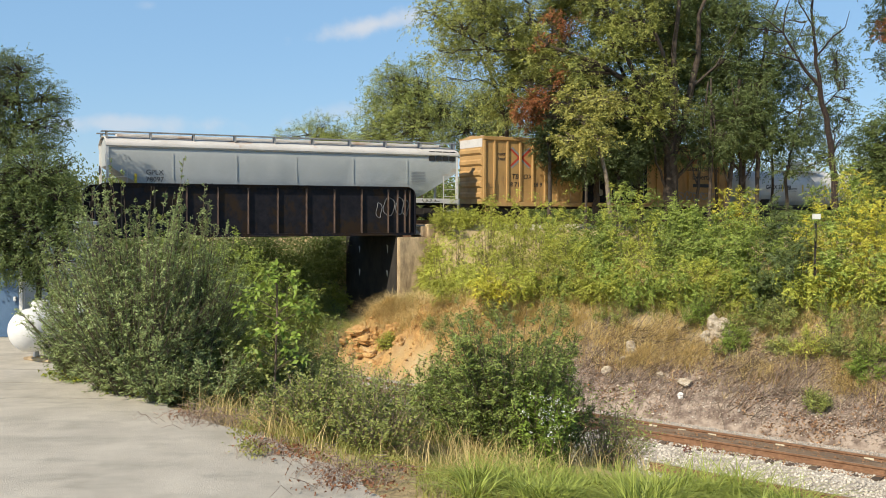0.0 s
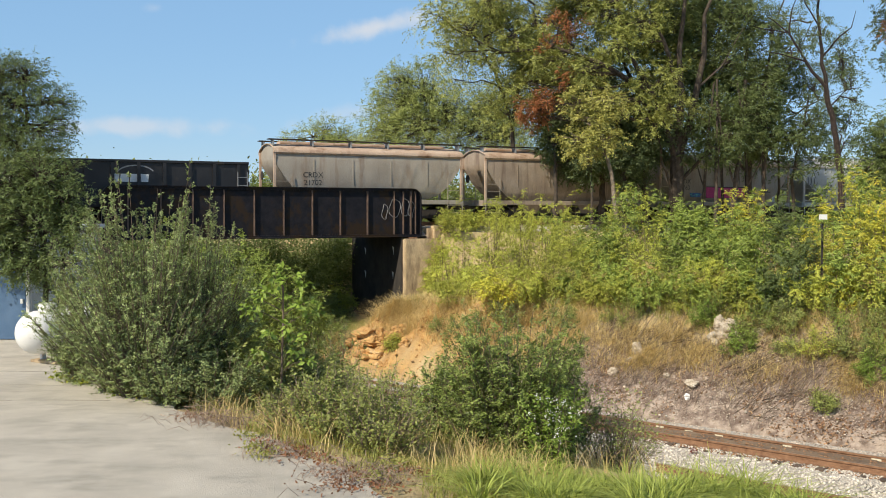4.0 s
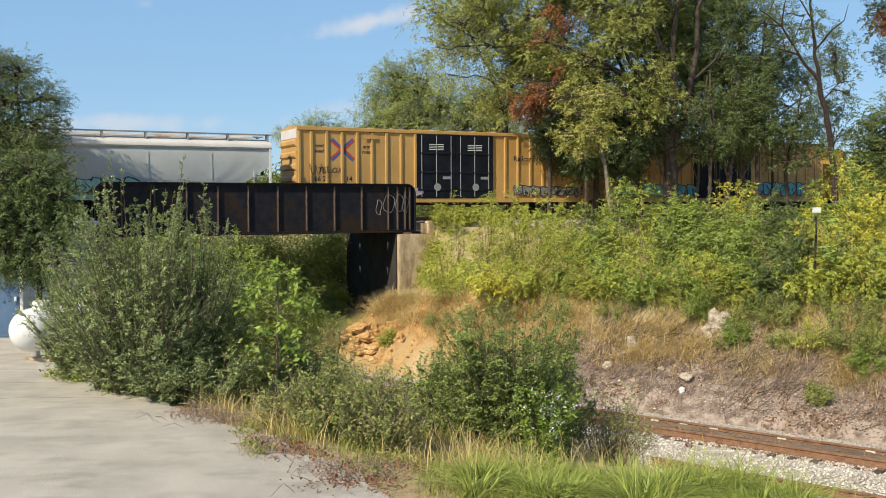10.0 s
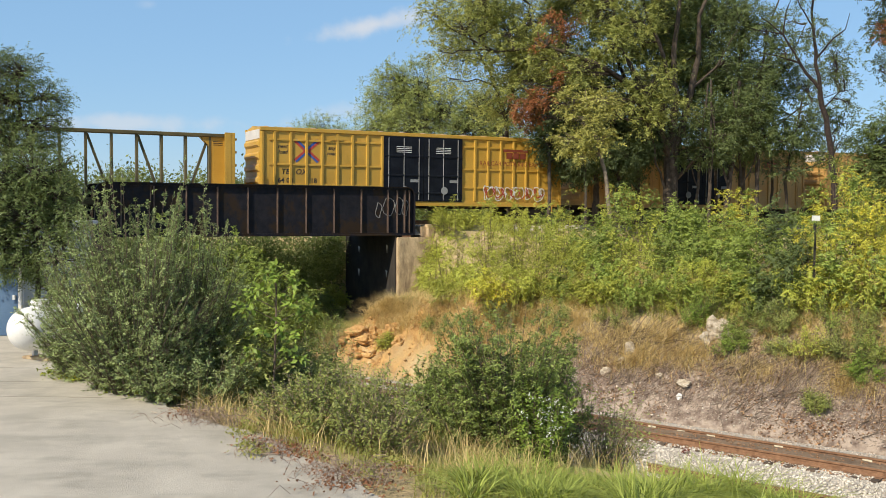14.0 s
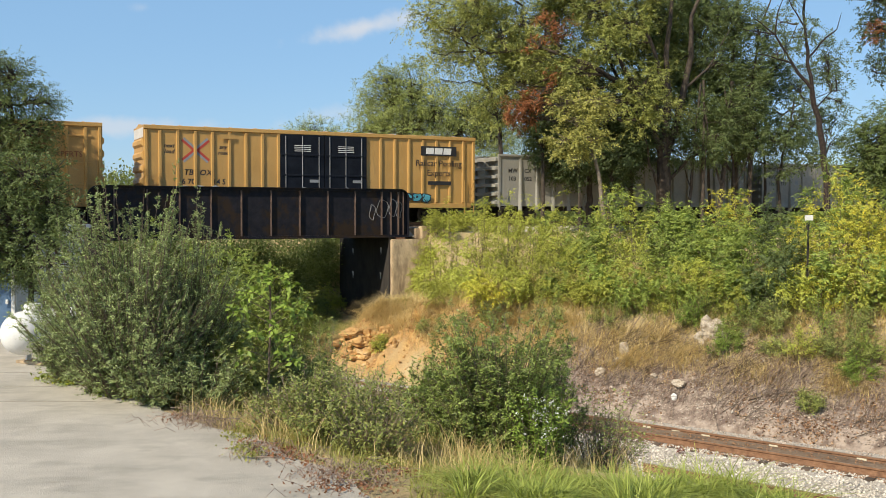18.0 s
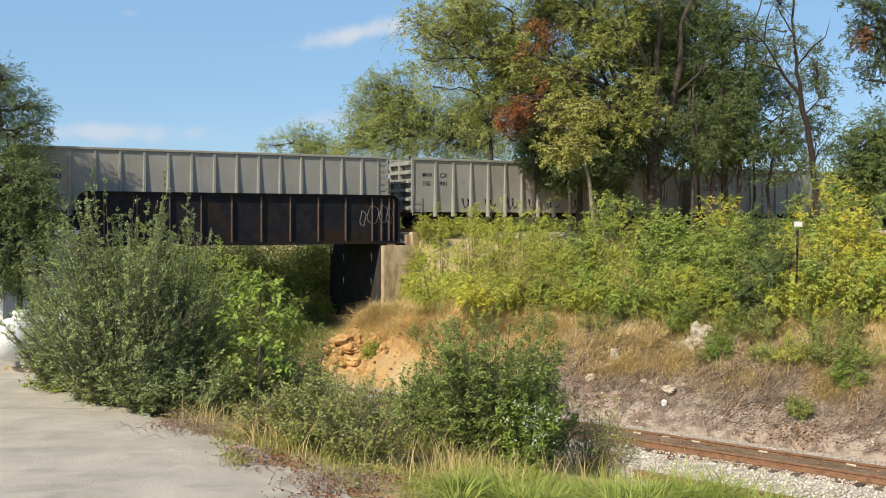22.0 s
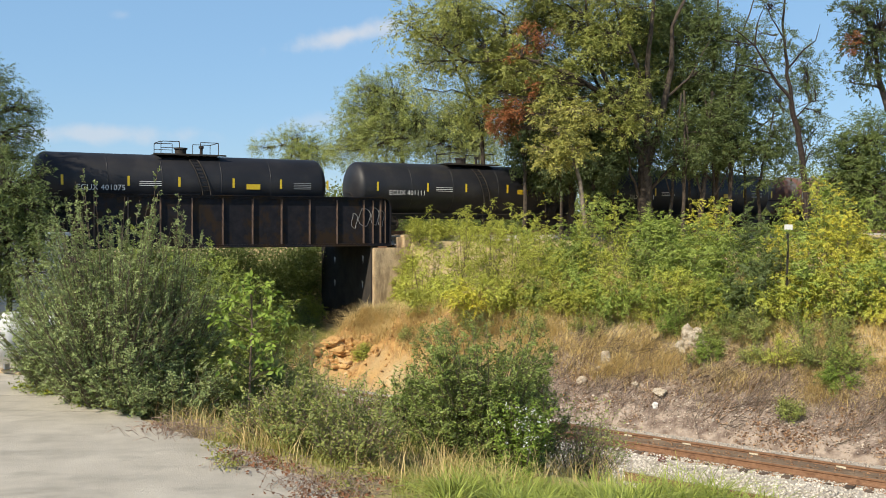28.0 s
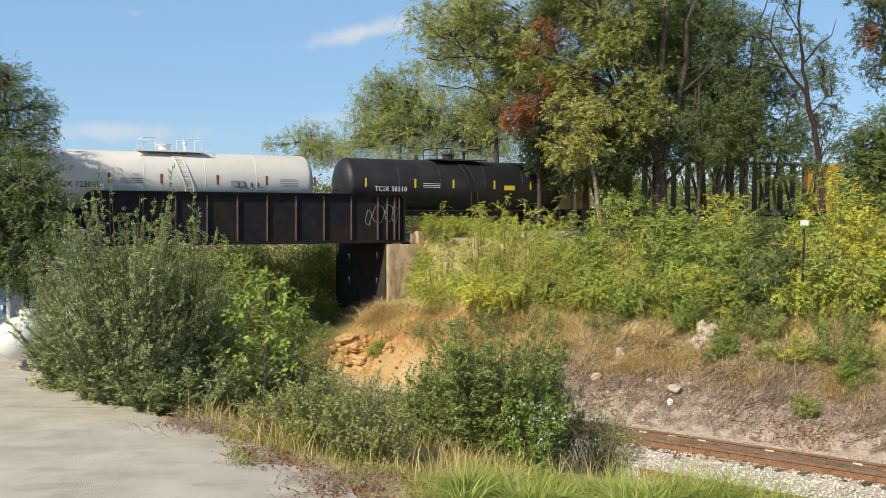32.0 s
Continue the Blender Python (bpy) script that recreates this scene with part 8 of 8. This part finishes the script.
    for f in (-0.83, -0.42, -0.09, 0.28, 0.62, 0.97):
        patch(car, (f * half, zc + 0.06), 0.12, 0.5, yy, bars, "reflector", "upright reflective strip")
    lettering(car, mark, (mark_x, zc + (0.10 if dome else -0.30)), 0.40, yy - 0.004, mark_mat, bold=0.008 if dome else 0.0)
    small_print(car, (half * 0.78, zc + 0.12), 1.0, 4, yy, "mark_grey" if mark_mat == "mark_white" else "mark_grey", 0.1)
    small_print(car, (-half * 0.28, zc + 0.05), 1.1, 3, yy, mark_mat, 0.1, 0.03)
    patch(car, (half * 0.42, zc - 0.12), 0.75, 0.28, yy, bars if mark_mat == "mark_white" else ("spray_mint" if dome else "mark_grey"), "placard")
    for y in (-1.5, 1.3):
        part("bottom_walkway", Solid().box(-half + 1.0, half - 1.0, y, y + 0.2, 1.0, 1.04).mesh("bottom_walkway", "underframe"), car)
    add_running_gear(car, (-half + 1.6, half - 1.6), half + 0.25, 1.0)
    return set_car(car, left, right)


w3 = tanker("short white tank wagon with a valve dome and railed walkway", "tank_white", -241.35, -229.45, 1.26, 2.20, "GATX 231348", "mark_black", 3, rails="white_steel", dome=True, mark_x=-2.9)
bubbles(w3, 1.2, 2.4, 1.95, 2.2, -1.33, None, "spray_teal", 7, 5)


# open wagons
def gondola(label, left, right):
    half, top = (right - left) / 2, 3.08
    car = start_car("gondola_wagon", label, "gondola wagon", "wagons of the goods train")
    s = Solid()
    s.box(-half, half, -1.5, -1.44, 0.95, top).box(-half, half, 1.44, 1.5, 0.95, top).box(-half, -half + 0.06, -1.44, 1.44, 0.95, top).box(half - 0.06, half, -1.44, 1.44, 0.95, top).box(-half, half, -1.44, 1.44, 0.95, 1.05)
    part("tub", s.mesh("tub", "gon_black"), car)
    for sy in (-1, 1):
        part("top_chord", Solid().box(-half, half, sy * 1.5 - 0.09, sy * 1.5 + 0.09, top, top + 0.14, 0.02).mesh("top_chord", "gon_black"), car)
        part("side_sill", Solid().box(-half, half, sy * 1.53 - 0.05, sy * 1.53 + 0.05, 0.85, 1.1, 0.01).mesh("side_sill", "gon_black"), car)
        for i in range(13):
            part("side_post", memo("gpost", lambda: Solid().box(-0.08, 0.08, -0.1, 0.1, 1.1, top, 0.02).mesh("side_post", "gon_black")), car, at=(-half + 0.55 + i * (2 * half - 1.1) / 12, sy * 1.52, 0))
    for sx in (-1, 1):
        for i in range(3):
            part("end_rib", Solid().box(sx * half - 0.08, sx * half + 0.08, -1.4, 1.4, 1.4 + i * 0.6, 1.6 + i * 0.6, 0.03).mesh("end_rib", "gon_black"), car)
    for x in (-half + 0.1, half - 0.6):
        part("ladder", memo("gonlad", lambda: ladder_mesh(0.5, 0.6, 2.7, "mark_grey")), car, at=(x, -1.62, 0))
    lettering(car, "OMNX\n2343", (-half + 2.9, 2.45), 0.4, -1.508, "mark_white")
    lettering(car, "OMNX", (-half + 4.4, 2.1), 0.42, -1.508, "mark_white")
    ring = [(2.4 + 0.95 * math.cos(a), 2.4 + 0.5 * math.sin(a)) for a in [math.pi * (0.15 + 0.75 * i / 12) for i in range(13)]]
    s = Solid()
    for (ax, az), (bx, bz) in zip(ring, ring[1:]):
        s.plate([(ax, az), (bx, bz), (bx, bz + 0.07), (ax, az + 0.07)], -1.51, -1.504)
    part("company_mark", s.mesh("company_mark", "mark_grey"), car, "grey painted arc")
    block_logo(car, (2.1, 2.3), 1.9, 0.4, -1.507, "mark_white", 4)
    add_running_gear(car, (-half + 1.8, half - 1.8), half, 0.95)
    return set_car(car, left, right)


w4 = gondola("low black gondola wagon with white lettering", -227.81, -211.54)

w5 = hopper("short tan covered hopper wagon with a rusty roof", 5.69, "hopper_tan", "roof_rust", -210.18, -198.8, 3, 5, True, False, 5)
lettering(w5, "CRDX\n21702", (-3.48, 2.39), 0.42, Y)
w6 = hopper("short brown-stained covered hopper wagon", 5.69, "hopper_brown", "roof_rust", -197.33, -185.95, 3, 6, True, False, 5)
part("round_mark", rounded(Solid().lathe([(-1.512, 0.16), (-1.508, 0.16)], 16, "y", (1.2, 0, 2.4)).mesh("round_mark", "mark_white")), w6, "small white disc")
w7 = hopper("short tan covered hopper wagon sprayed with magenta blocks", 5.69, "hopper_tan", "roof_rust", -184.33, -172.95, 3, 7, True, False, 5)
lettering(w7, "CRDX\n21763", (-3.72, 2.41), 0.42, Y)
for x0, x1 in (((-1.82, 2.22)[0], (-0.56, 2.23)[0]), ((-0.42, 2.23)[0], (2.11, 2.26)[0])):
    patch(w7, ((x0 + x1) / 2, 1.92), x1 - x0 + 0.08, 0.78, -1.513, "mark_black", "graffiti_outline")
    patch(w7, ((x0 + x1) / 2, 1.90), x1 - x0, 0.70, -1.519, "spray_pink", "graffiti", "magenta sprayed block")
bubbles(w7, (-3.21, 2.05)[0], (-2.34, 2.06)[0], 1.6, 1.85, -1.514, "spray_teal", "mark_blue", 3, 2)
scrawl(w7, (2.85, 2.17)[0], (3.82, 2.18)[0], 1.9, 2.1, Y, seed=9, loops=4)

w8 = hopper("long pale grey hopper wagon with a red sprayed character shape", 9.8, "hopper_grey", "roof_pale", -171.56, -152.0, 4, 8)
lettering(w8, "GPLX\n77937", (-7.45, 2.27), 0.36, Y)
block_logo(w8, (8.77, 3.73), 1.75, 0.55, Y, "mark_black", 4)
bubbles(w8, (-1.21, 2.68)[0], (0.44, 2.70)[0], 2.15, 2.95, Y, "spray_red", "mark_black", 4, 1, "red sprayed blob with black edge")
scrawl(w8, (0.76, 2.92)[0], (1.82, 2.93)[0], 2.2, 3.1, Y, seed=12, loops=3)
scrawl(w8, (-9.47, 2.92)[0], (-8.57, 2.93)[0], 2.3, 3.2, Y, seed=13, loops=3)
for i, x0 in enumerate(((-5.73, 1.77)[0], (-4.63, 1.78)[0], (-1.98, 1.80)[0])):
    bubbles(w8, x0, x0 + 0.85, 1.55, 1.95, Y, None, ("spray_lilac", "spray_lilac", "mark_grey")[i], 60 + i, 2)
scrawl(w8, (-3.43, 1.92)[0], (-2.56, 1.93)[0], 1.6, 1.9, Y, seed=14)
small_print(w8, (7.21, 2.40), 0.8, 6, Y, "mark_grey")

w9 = hopper("long clean pale grey hopper wagon", 9.82, "hopper_pale", "roof_pale", -150.73, -131.08, 4, 9)
lettering(w9, "GPLX\n76757", (-7.48, 2.41), 0.36, Y)
block_logo(w9, (8.31, 3.66), 1.75, 0.55, Y, "mark_black", 4)
patch(w9, (-8.30, 2.13), 0.12, 0.8, Y, "mark_yellow")
patch(w9, (-5.52, 1.99), 0.08, 0.4, Y, "mark_brown")

w10 = hopper("long grey hopper wagon with mint green graffiti along its foot", 9.63, "hopper_pale", "roof_pale", -129.69, -110.43, 4, 10)
lettering(w10, "UTCX\n51590", (-7.80, 2.27), 0.40, Y)
bubbles(w10, (-6.09, 1.88)[0], (-3.70, 1.89)[0], 1.3, 1.75, Y, None, "mark_brown", 15, 5)
bubbles(w10, (-2.51, 1.74)[0], (2.74, 1.76)[0], 1.35, 2.15, Y, "spray_mint", "mark_black", 16, 7, "mint green sprayed lettering shapes")
bubbles(w10, (3.28, 1.76)[0], (6.05, 1.77)[0], 1.4, 2.1, Y, None, "mark_grey", 17, 4)
patch(w10, (2.12, 1.19), 9.0, 0.2, -1.574, "spray_mint", "sprayed_band", "mint green sprayed band")

w11 = boxcar("tan-yellow box wagon with red and blue crossed mark, pale graffiti", "box_yellow", -109.06, -89.92, ("mark_red", "mark_blue"), 11)
bubbles(w11, -5.0, -2.0, 1.2, 1.75, -1.60, "spray_lilac", "mark_grey", 18, 5)
bubbles(w11, 4.0, 9.0, 1.25, 1.9, -1.60, "spray_chalk", "mark_black", 19, 8)
scrawl(w11, -8.9, -7.6, 2.4, 3.0, -1.604, seed=20, loops=4)
w12 = boxcar("tan-yellow box wagon with faded crossed mark and teal graffiti", "box_dull", -88.73, -69.5, ("mark_brown", "mark_slate"), 12, number=("TB", "OX", "66 27", "28"))
bubbles(w12, -8.6, -2.2, 1.15, 2.1, -1.60, "spray_teal", "mark_black", 21, 7, "teal sprayed lettering shapes")
bubbles(w12, 2.9, 7.6, 1.2, 2.3, -1.60, "spray_teal", "mark_black", 22, 6, "teal sprayed lettering shapes")


def centrebeam(label, left, right):
    """Flat wagon with a trussed wall along its middle and a bulkhead at each end."""
    half = (right - left) / 2
    car = start_car("centrebeam_wagon", label, "flat wagon", "wagons of the goods train")
    part("deck", Solid().box(-half, half, -1.5, 1.5, 1.0, 1.16, 0.02).mesh("deck", "beam_olive"), car)
    for sy in (-1, 1):
        part("side_sill", Solid().box(-half, half, sy * 1.5 - 0.06, sy * 1.5 + 0.06, 0.78, 1.1, 0.01).mesh("side_sill", "beam_olive"), car)
    for sx in (-1, 1):
        b = part("bulkhead", Solid().box(sx * half - 0.1, sx * half + 0.1, -1.45, 1.45, 1.16, 4.62, 0.02).mesh("bulkhead", "box_bright"), car, "yellow end bulkhead")
        for i in range(5):
            part("bulkhead_rib", Solid().box(sx * half + (0.1 if sx > 0 else -0.2), sx * half + (0.2 if sx > 0 else -0.1), -1.4, 1.4, 1.5 + i * 0.68, 1.62 + i * 0.68, 0.01).mesh("bulkhead_rib", "box_bright"), b)
        for y in (-1.38, 1.38):
            part("corner_post", Solid().box(sx * (half - 0.26) - 0.16, sx * (half - 0.26) + 0.16, y - 0.08, y + 0.08, 1.16, 4.62).mesh("corner_post", "box_bright"), b)
        part("gusset", Solid().plate([(sx * (half - 0.1), 1.16), (sx * (half - 0.95), 1.16), (sx * (half - 0.95), 3.9), (sx * (half - 1.5), 4.5), (sx * (half - 0.1), 4.5)], -0.2, 0.2).mesh("gusset", "box_bright"), car, "yellow web plate")
        small_print(car, (sx * (half - 0.52), 4.2), 0.5, 3, -0.206, "mark_black")
    part("top_beam", Solid().box(-half + 0.1, half - 0.1, -0.3, 0.3, 4.44, 4.62, 0.02).mesh("top_beam", "beam_olive"), car)
    n = 17
    step = (2 * half - 1.9) / n
    post = memo("cbpost", lambda: Solid().box(-0.055, 0.055, -0.22, 0.22, 1.16, 4.44).mesh("post", "beam_olive"))
    for i in range(n + 1):
        part("post", post, car, at=(-half + 0.95 + i * step, 0, 0))
    for i, flip in ((0, 1), (2, 0), (4, 0), (7, 1), (9, 0), (12, 1), (14, 1), (16, 0)):
        a, b = -half + 0.95 + i * step, -half + 0.95 + (i + 1) * step
        z0, z1 = (1.2, 4.4) if not flip else (4.4, 1.2)
        part("brace", Solid().plate([(a, z0), (a + 0.12, z0), (b, z1), (b - 0.12, z1)], -0.1, 0.1).mesh("brace", "beam_olive"), car)
    add_running_gear(car, (-half + 2.1, half - 2.1), half, 1.0)
    return set_car(car, left, right)


w13 = centrebeam("empty yellow centre-beam lumber wagon with open truss", -67.96, -44.85)
w14 = boxcar("bright yellow ribbed box wagon with black double doors", "box_bright", -43.4, -24.4, ("mark_red", "mark_blue"), 14, True, ("TB", "OX", "64 08", "18"), "caps")
bubbles(w14, 4.0, 8.2, 1.2, 2.1, -1.60, None, "mark_white", 23, 6)
scrawl(w14, 4.0, 8.0, 1.3, 2.0, -1.615, "mark_red", seed=27, width=0.06, loops=7)
bubbles(w14, -7.4, -2.4, 1.15, 1.7, -1.60, None, "mark_grey", 24, 6)
w15 = boxcar("tan-yellow box wagon with black double doors", "box_yellow", -22.96, -3.55, ("mark_brown", "mark_grey"), 15, number=("TB", "OX", "66 30", "52"))
w16 = boxcar("dull yellow ribbed box wagon with a clean crossed mark", "box_yellow", -1.62, 17.34, ("mark_red", "mark_blue"), 16, True, ("TB", "OX", "25", "25"), "caps", shift=2.1)
w17 = boxcar("tan-yellow box wagon with a black name board", "box_yellow", 19.37, 38.44, ("mark_red", "mark_grey"), 17, number=("TB", "OX", "6 70", "14 5"), slogan="two", black_logo=True)
bubbles(w17, -9.2, -5.4, 1.15, 1.95, -1.60, "spray_red", "mark_white", 28, 5, "red and white sprayed lettering shapes")
bubbles(w17, -5.2, -2.7, 1.15, 1.8, -1.60, "mark_slate", "mark_white", 29, 4, "pale blue sprayed lettering shapes")
bubbles(w17, 4.2, 6.6, 1.2, 1.7, -1.60, "spray_teal", "mark_black", 25, 4)


def aggregate_wagon(label, left, right, number):
    """High-sided open wagon with tapered posts."""
    half, top = (right - left) / 2, 3.98
    car = start_car("open_wagon", label, "open wagon", "wagons of the goods train")
    s = Solid()
    s.box(-half, half, -1.5, -1.46, 0.98, top).box(-half, half, 1.46, 1.5, 0.98, top).box(-half + 0.15, -half + 0.2, -1.46, 1.46, 0.98, top).box(half - 0.2, half - 0.15, -1.46, 1.46, 0.98, top)
    part("tub", memo("agtub%.2f" % half, lambda: s.mesh("tub", "gon_grey")), car)
    part("floor", memo("agfloor%.2f" % half, lambda: Solid().box(-half + 0.2, half - 0.2, -1.46, 1.46, 0.98, 1.1).mesh("floor", "gon_inside")), car)
    for sy in (-1, 1):
        part("top_chord", memo("agchord%.2f%d" % (half, sy), lambda: Solid().box(-half, half, sy * 1.5 - 0.09, sy * 1.5 + 0.09, top, top + 0.13, 0.02).mesh("top_chord", "gon_grey")), car)
        post = memo("agpost", lambda: Solid().add(
            [(-0.05, 0, top), (0.05, 0, top), (0.05, -0.06, top), (-0.05, -0.06, top), (-0.15, 0, 0.72), (0.15, 0, 0.72), (0.05, -0.17, 0.72), (-0.05, -0.17, 0.72)],
            [(0, 1, 2, 3), (4, 7, 6, 5), (0, 4, 5, 1), (1, 5, 6, 2), (2, 6, 7, 3), (3, 7, 4, 0)]).mesh("side_post", "gon_grey"))
        for i in range(15):
            p = part("side_post", post, car, at=(-half + 1.55 + i * 1.187, sy * 1.5, 0))
            p.rotation_euler = (0, 0, 0 if sy < 0 else math.pi)
        part("ladder", memo("aglad", lambda: ladder_mesh(0.62, 0.75, top, "gon_grey", 0.36)), car, at=(half - 0.66, sy * 1.55, 0))
        part("grab_ladder", memo("aggrab", lambda: ladder_mesh(0.55, 0.75, 1.9, "gon_grey", 0.36)), car, at=(-half + 0.06, sy * 1.55, 0))
        part("corner_post", memo("agcorner%d" % sy, lambda: Solid().box(-half, -half + 0.14, sy * 1.49 - 0.07, sy * 1.49 + 0.07, 0.95, top).box(half - 0.14, half, sy * 1.49 - 0.07, sy * 1.49 + 0.07, 0.95, top).mesh("corner_post", "gon_grey")), car)
    for sx in (-1, 1):
        for i in range(6):
            part("end_rib", memo("agend%d" % sx, lambda: Solid().box(sx * half - 0.14, sx * half + 0.14, -1.42, 1.42, -0.1, 0.1, 0.02).mesh("end_rib", "gon_grey")), car, at=(0, 0, 1.2 + i * 0.52))
        part("end_brace", memo("agbrace%d" % sx, lambda: Solid().box(sx * half - 0.12, sx * half + 0.12, -0.1, 0.1, 0.98, top).mesh("end_brace", "gon_grey")), car)
    a, b = number
    lettering(car, "MW", (-half + 1.02, 3.12), 0.36, -1.508, bold=0.008)
    lettering(car, "CX", (-half + 2.08, 3.12), 0.36, -1.508, bold=0.008)
    lettering(car, a, (-half + 0.98, 2.64), 0.36, -1.508, bold=0.008)
    lettering(car, b, (-half + 2.1, 2.64), 0.36, -1.508, bold=0.008)
    patch(car, (-half + 3.4, 2.75), 0.30, 0.3, -1.505, "mark_grey", "stencil")
    add_running_gear(car, (-half + 1.8, half - 1.8), half, 0.98)
    return set_car(car, left, right)


GON_NUMBERS = (("103", "052"), ("102", "971"), ("102", "883"), ("102", "981"), ("102", "877"), ("102", "944"), ("102", "915"))
GON_MIDDLES = (49.95, 71.2, 92.4, 113.68, 134.95, 156.08, 177.05)
GONS = [aggregate_wagon("grey high-sided open wagon with tapered posts", m - 9.9, m + 9.9, n) for m, n in zip(GON_MIDDLES, GON_NUMBERS)]
for i in range(9):
    scrawl(GONS[3], -6.6 + i * 1.55, -5.9 + i * 1.55, 1.15, 1.9, -1.506, seed=70 + i, loops=2, width=0.06)
scrawl(GONS[3], 8.2, 8.9, 1.2, 3.7, -1.506, seed=31, loops=3, width=0.04)

t1 = tanker("long black tank wagon with yellow reflectors", "tank_black", 188.08, 203.43, 1.5, 2.52, "ECUX 401075", "mark_white", 41, mark_x=-4.55)
t2 = tanker("long black tank wagon with white lettering", "tank_black", 204.93, 220.54, 1.5, 2.52, "ECUX 401111", "mark_white", 42, mark_x=-4.6)
t3 = tanker("long dusty black tank wagon with yellow reflectors", "tank_black", 222.06, 237.41, 1.5, 2.52, "TILX 260631", "mark_white", 43, mark_x=-4.36)
t4 = tanker("old rust-red and grey tank wagon", "tank_rust", 238.98, 255.13, 1.46, 2.48, "GLNX 23195", "mark_white", 44, bars="mark_grey", mark_x=-4.7)
t5 = tanker("white tank wagon streaked with rust along its top", "tank_white", 256.91, 272.44, 1.5, 2.52, "TCIX 123055", "mark_black", 45, bars="mark_brown", rails="white_steel", mark_x=-4.78)
scrawl(t5, 3.2, 4.6, 2.1, 2.5, -1.512, seed=33, loops=4)
t6 = tanker("long black tank wagon near the train's end", "tank_black", 273.95, 289.00, 1.5, 2.52, "TCIX 38210", "mark_white", 46, mark_x=-4.7)
w25 = centrebeam("empty yellow centre-beam wagon behind the trees", 290.2, 313.3)

# ---- movement: the train runs to the west; metres along the line every two seconds ----
ALONG = [266.46, 233.96, 201.31, 168.42, 135.26, 101.81, 68.1, 34.15, 0.0, -34.3, -68.7, -103.19, -137.76, -172.43, -207.25, -242.33, -277.82]


def motions():
    for car, place in CARS:
        rows = []
        for i, a in enumerate(ALONG):
            p = UP0 + UP * (place + a)
            rows.append((2.0 * i, pose(p.x, p.y, RAIL_UP, 0, 0, 26)))
        walk(car, rows)


motions()
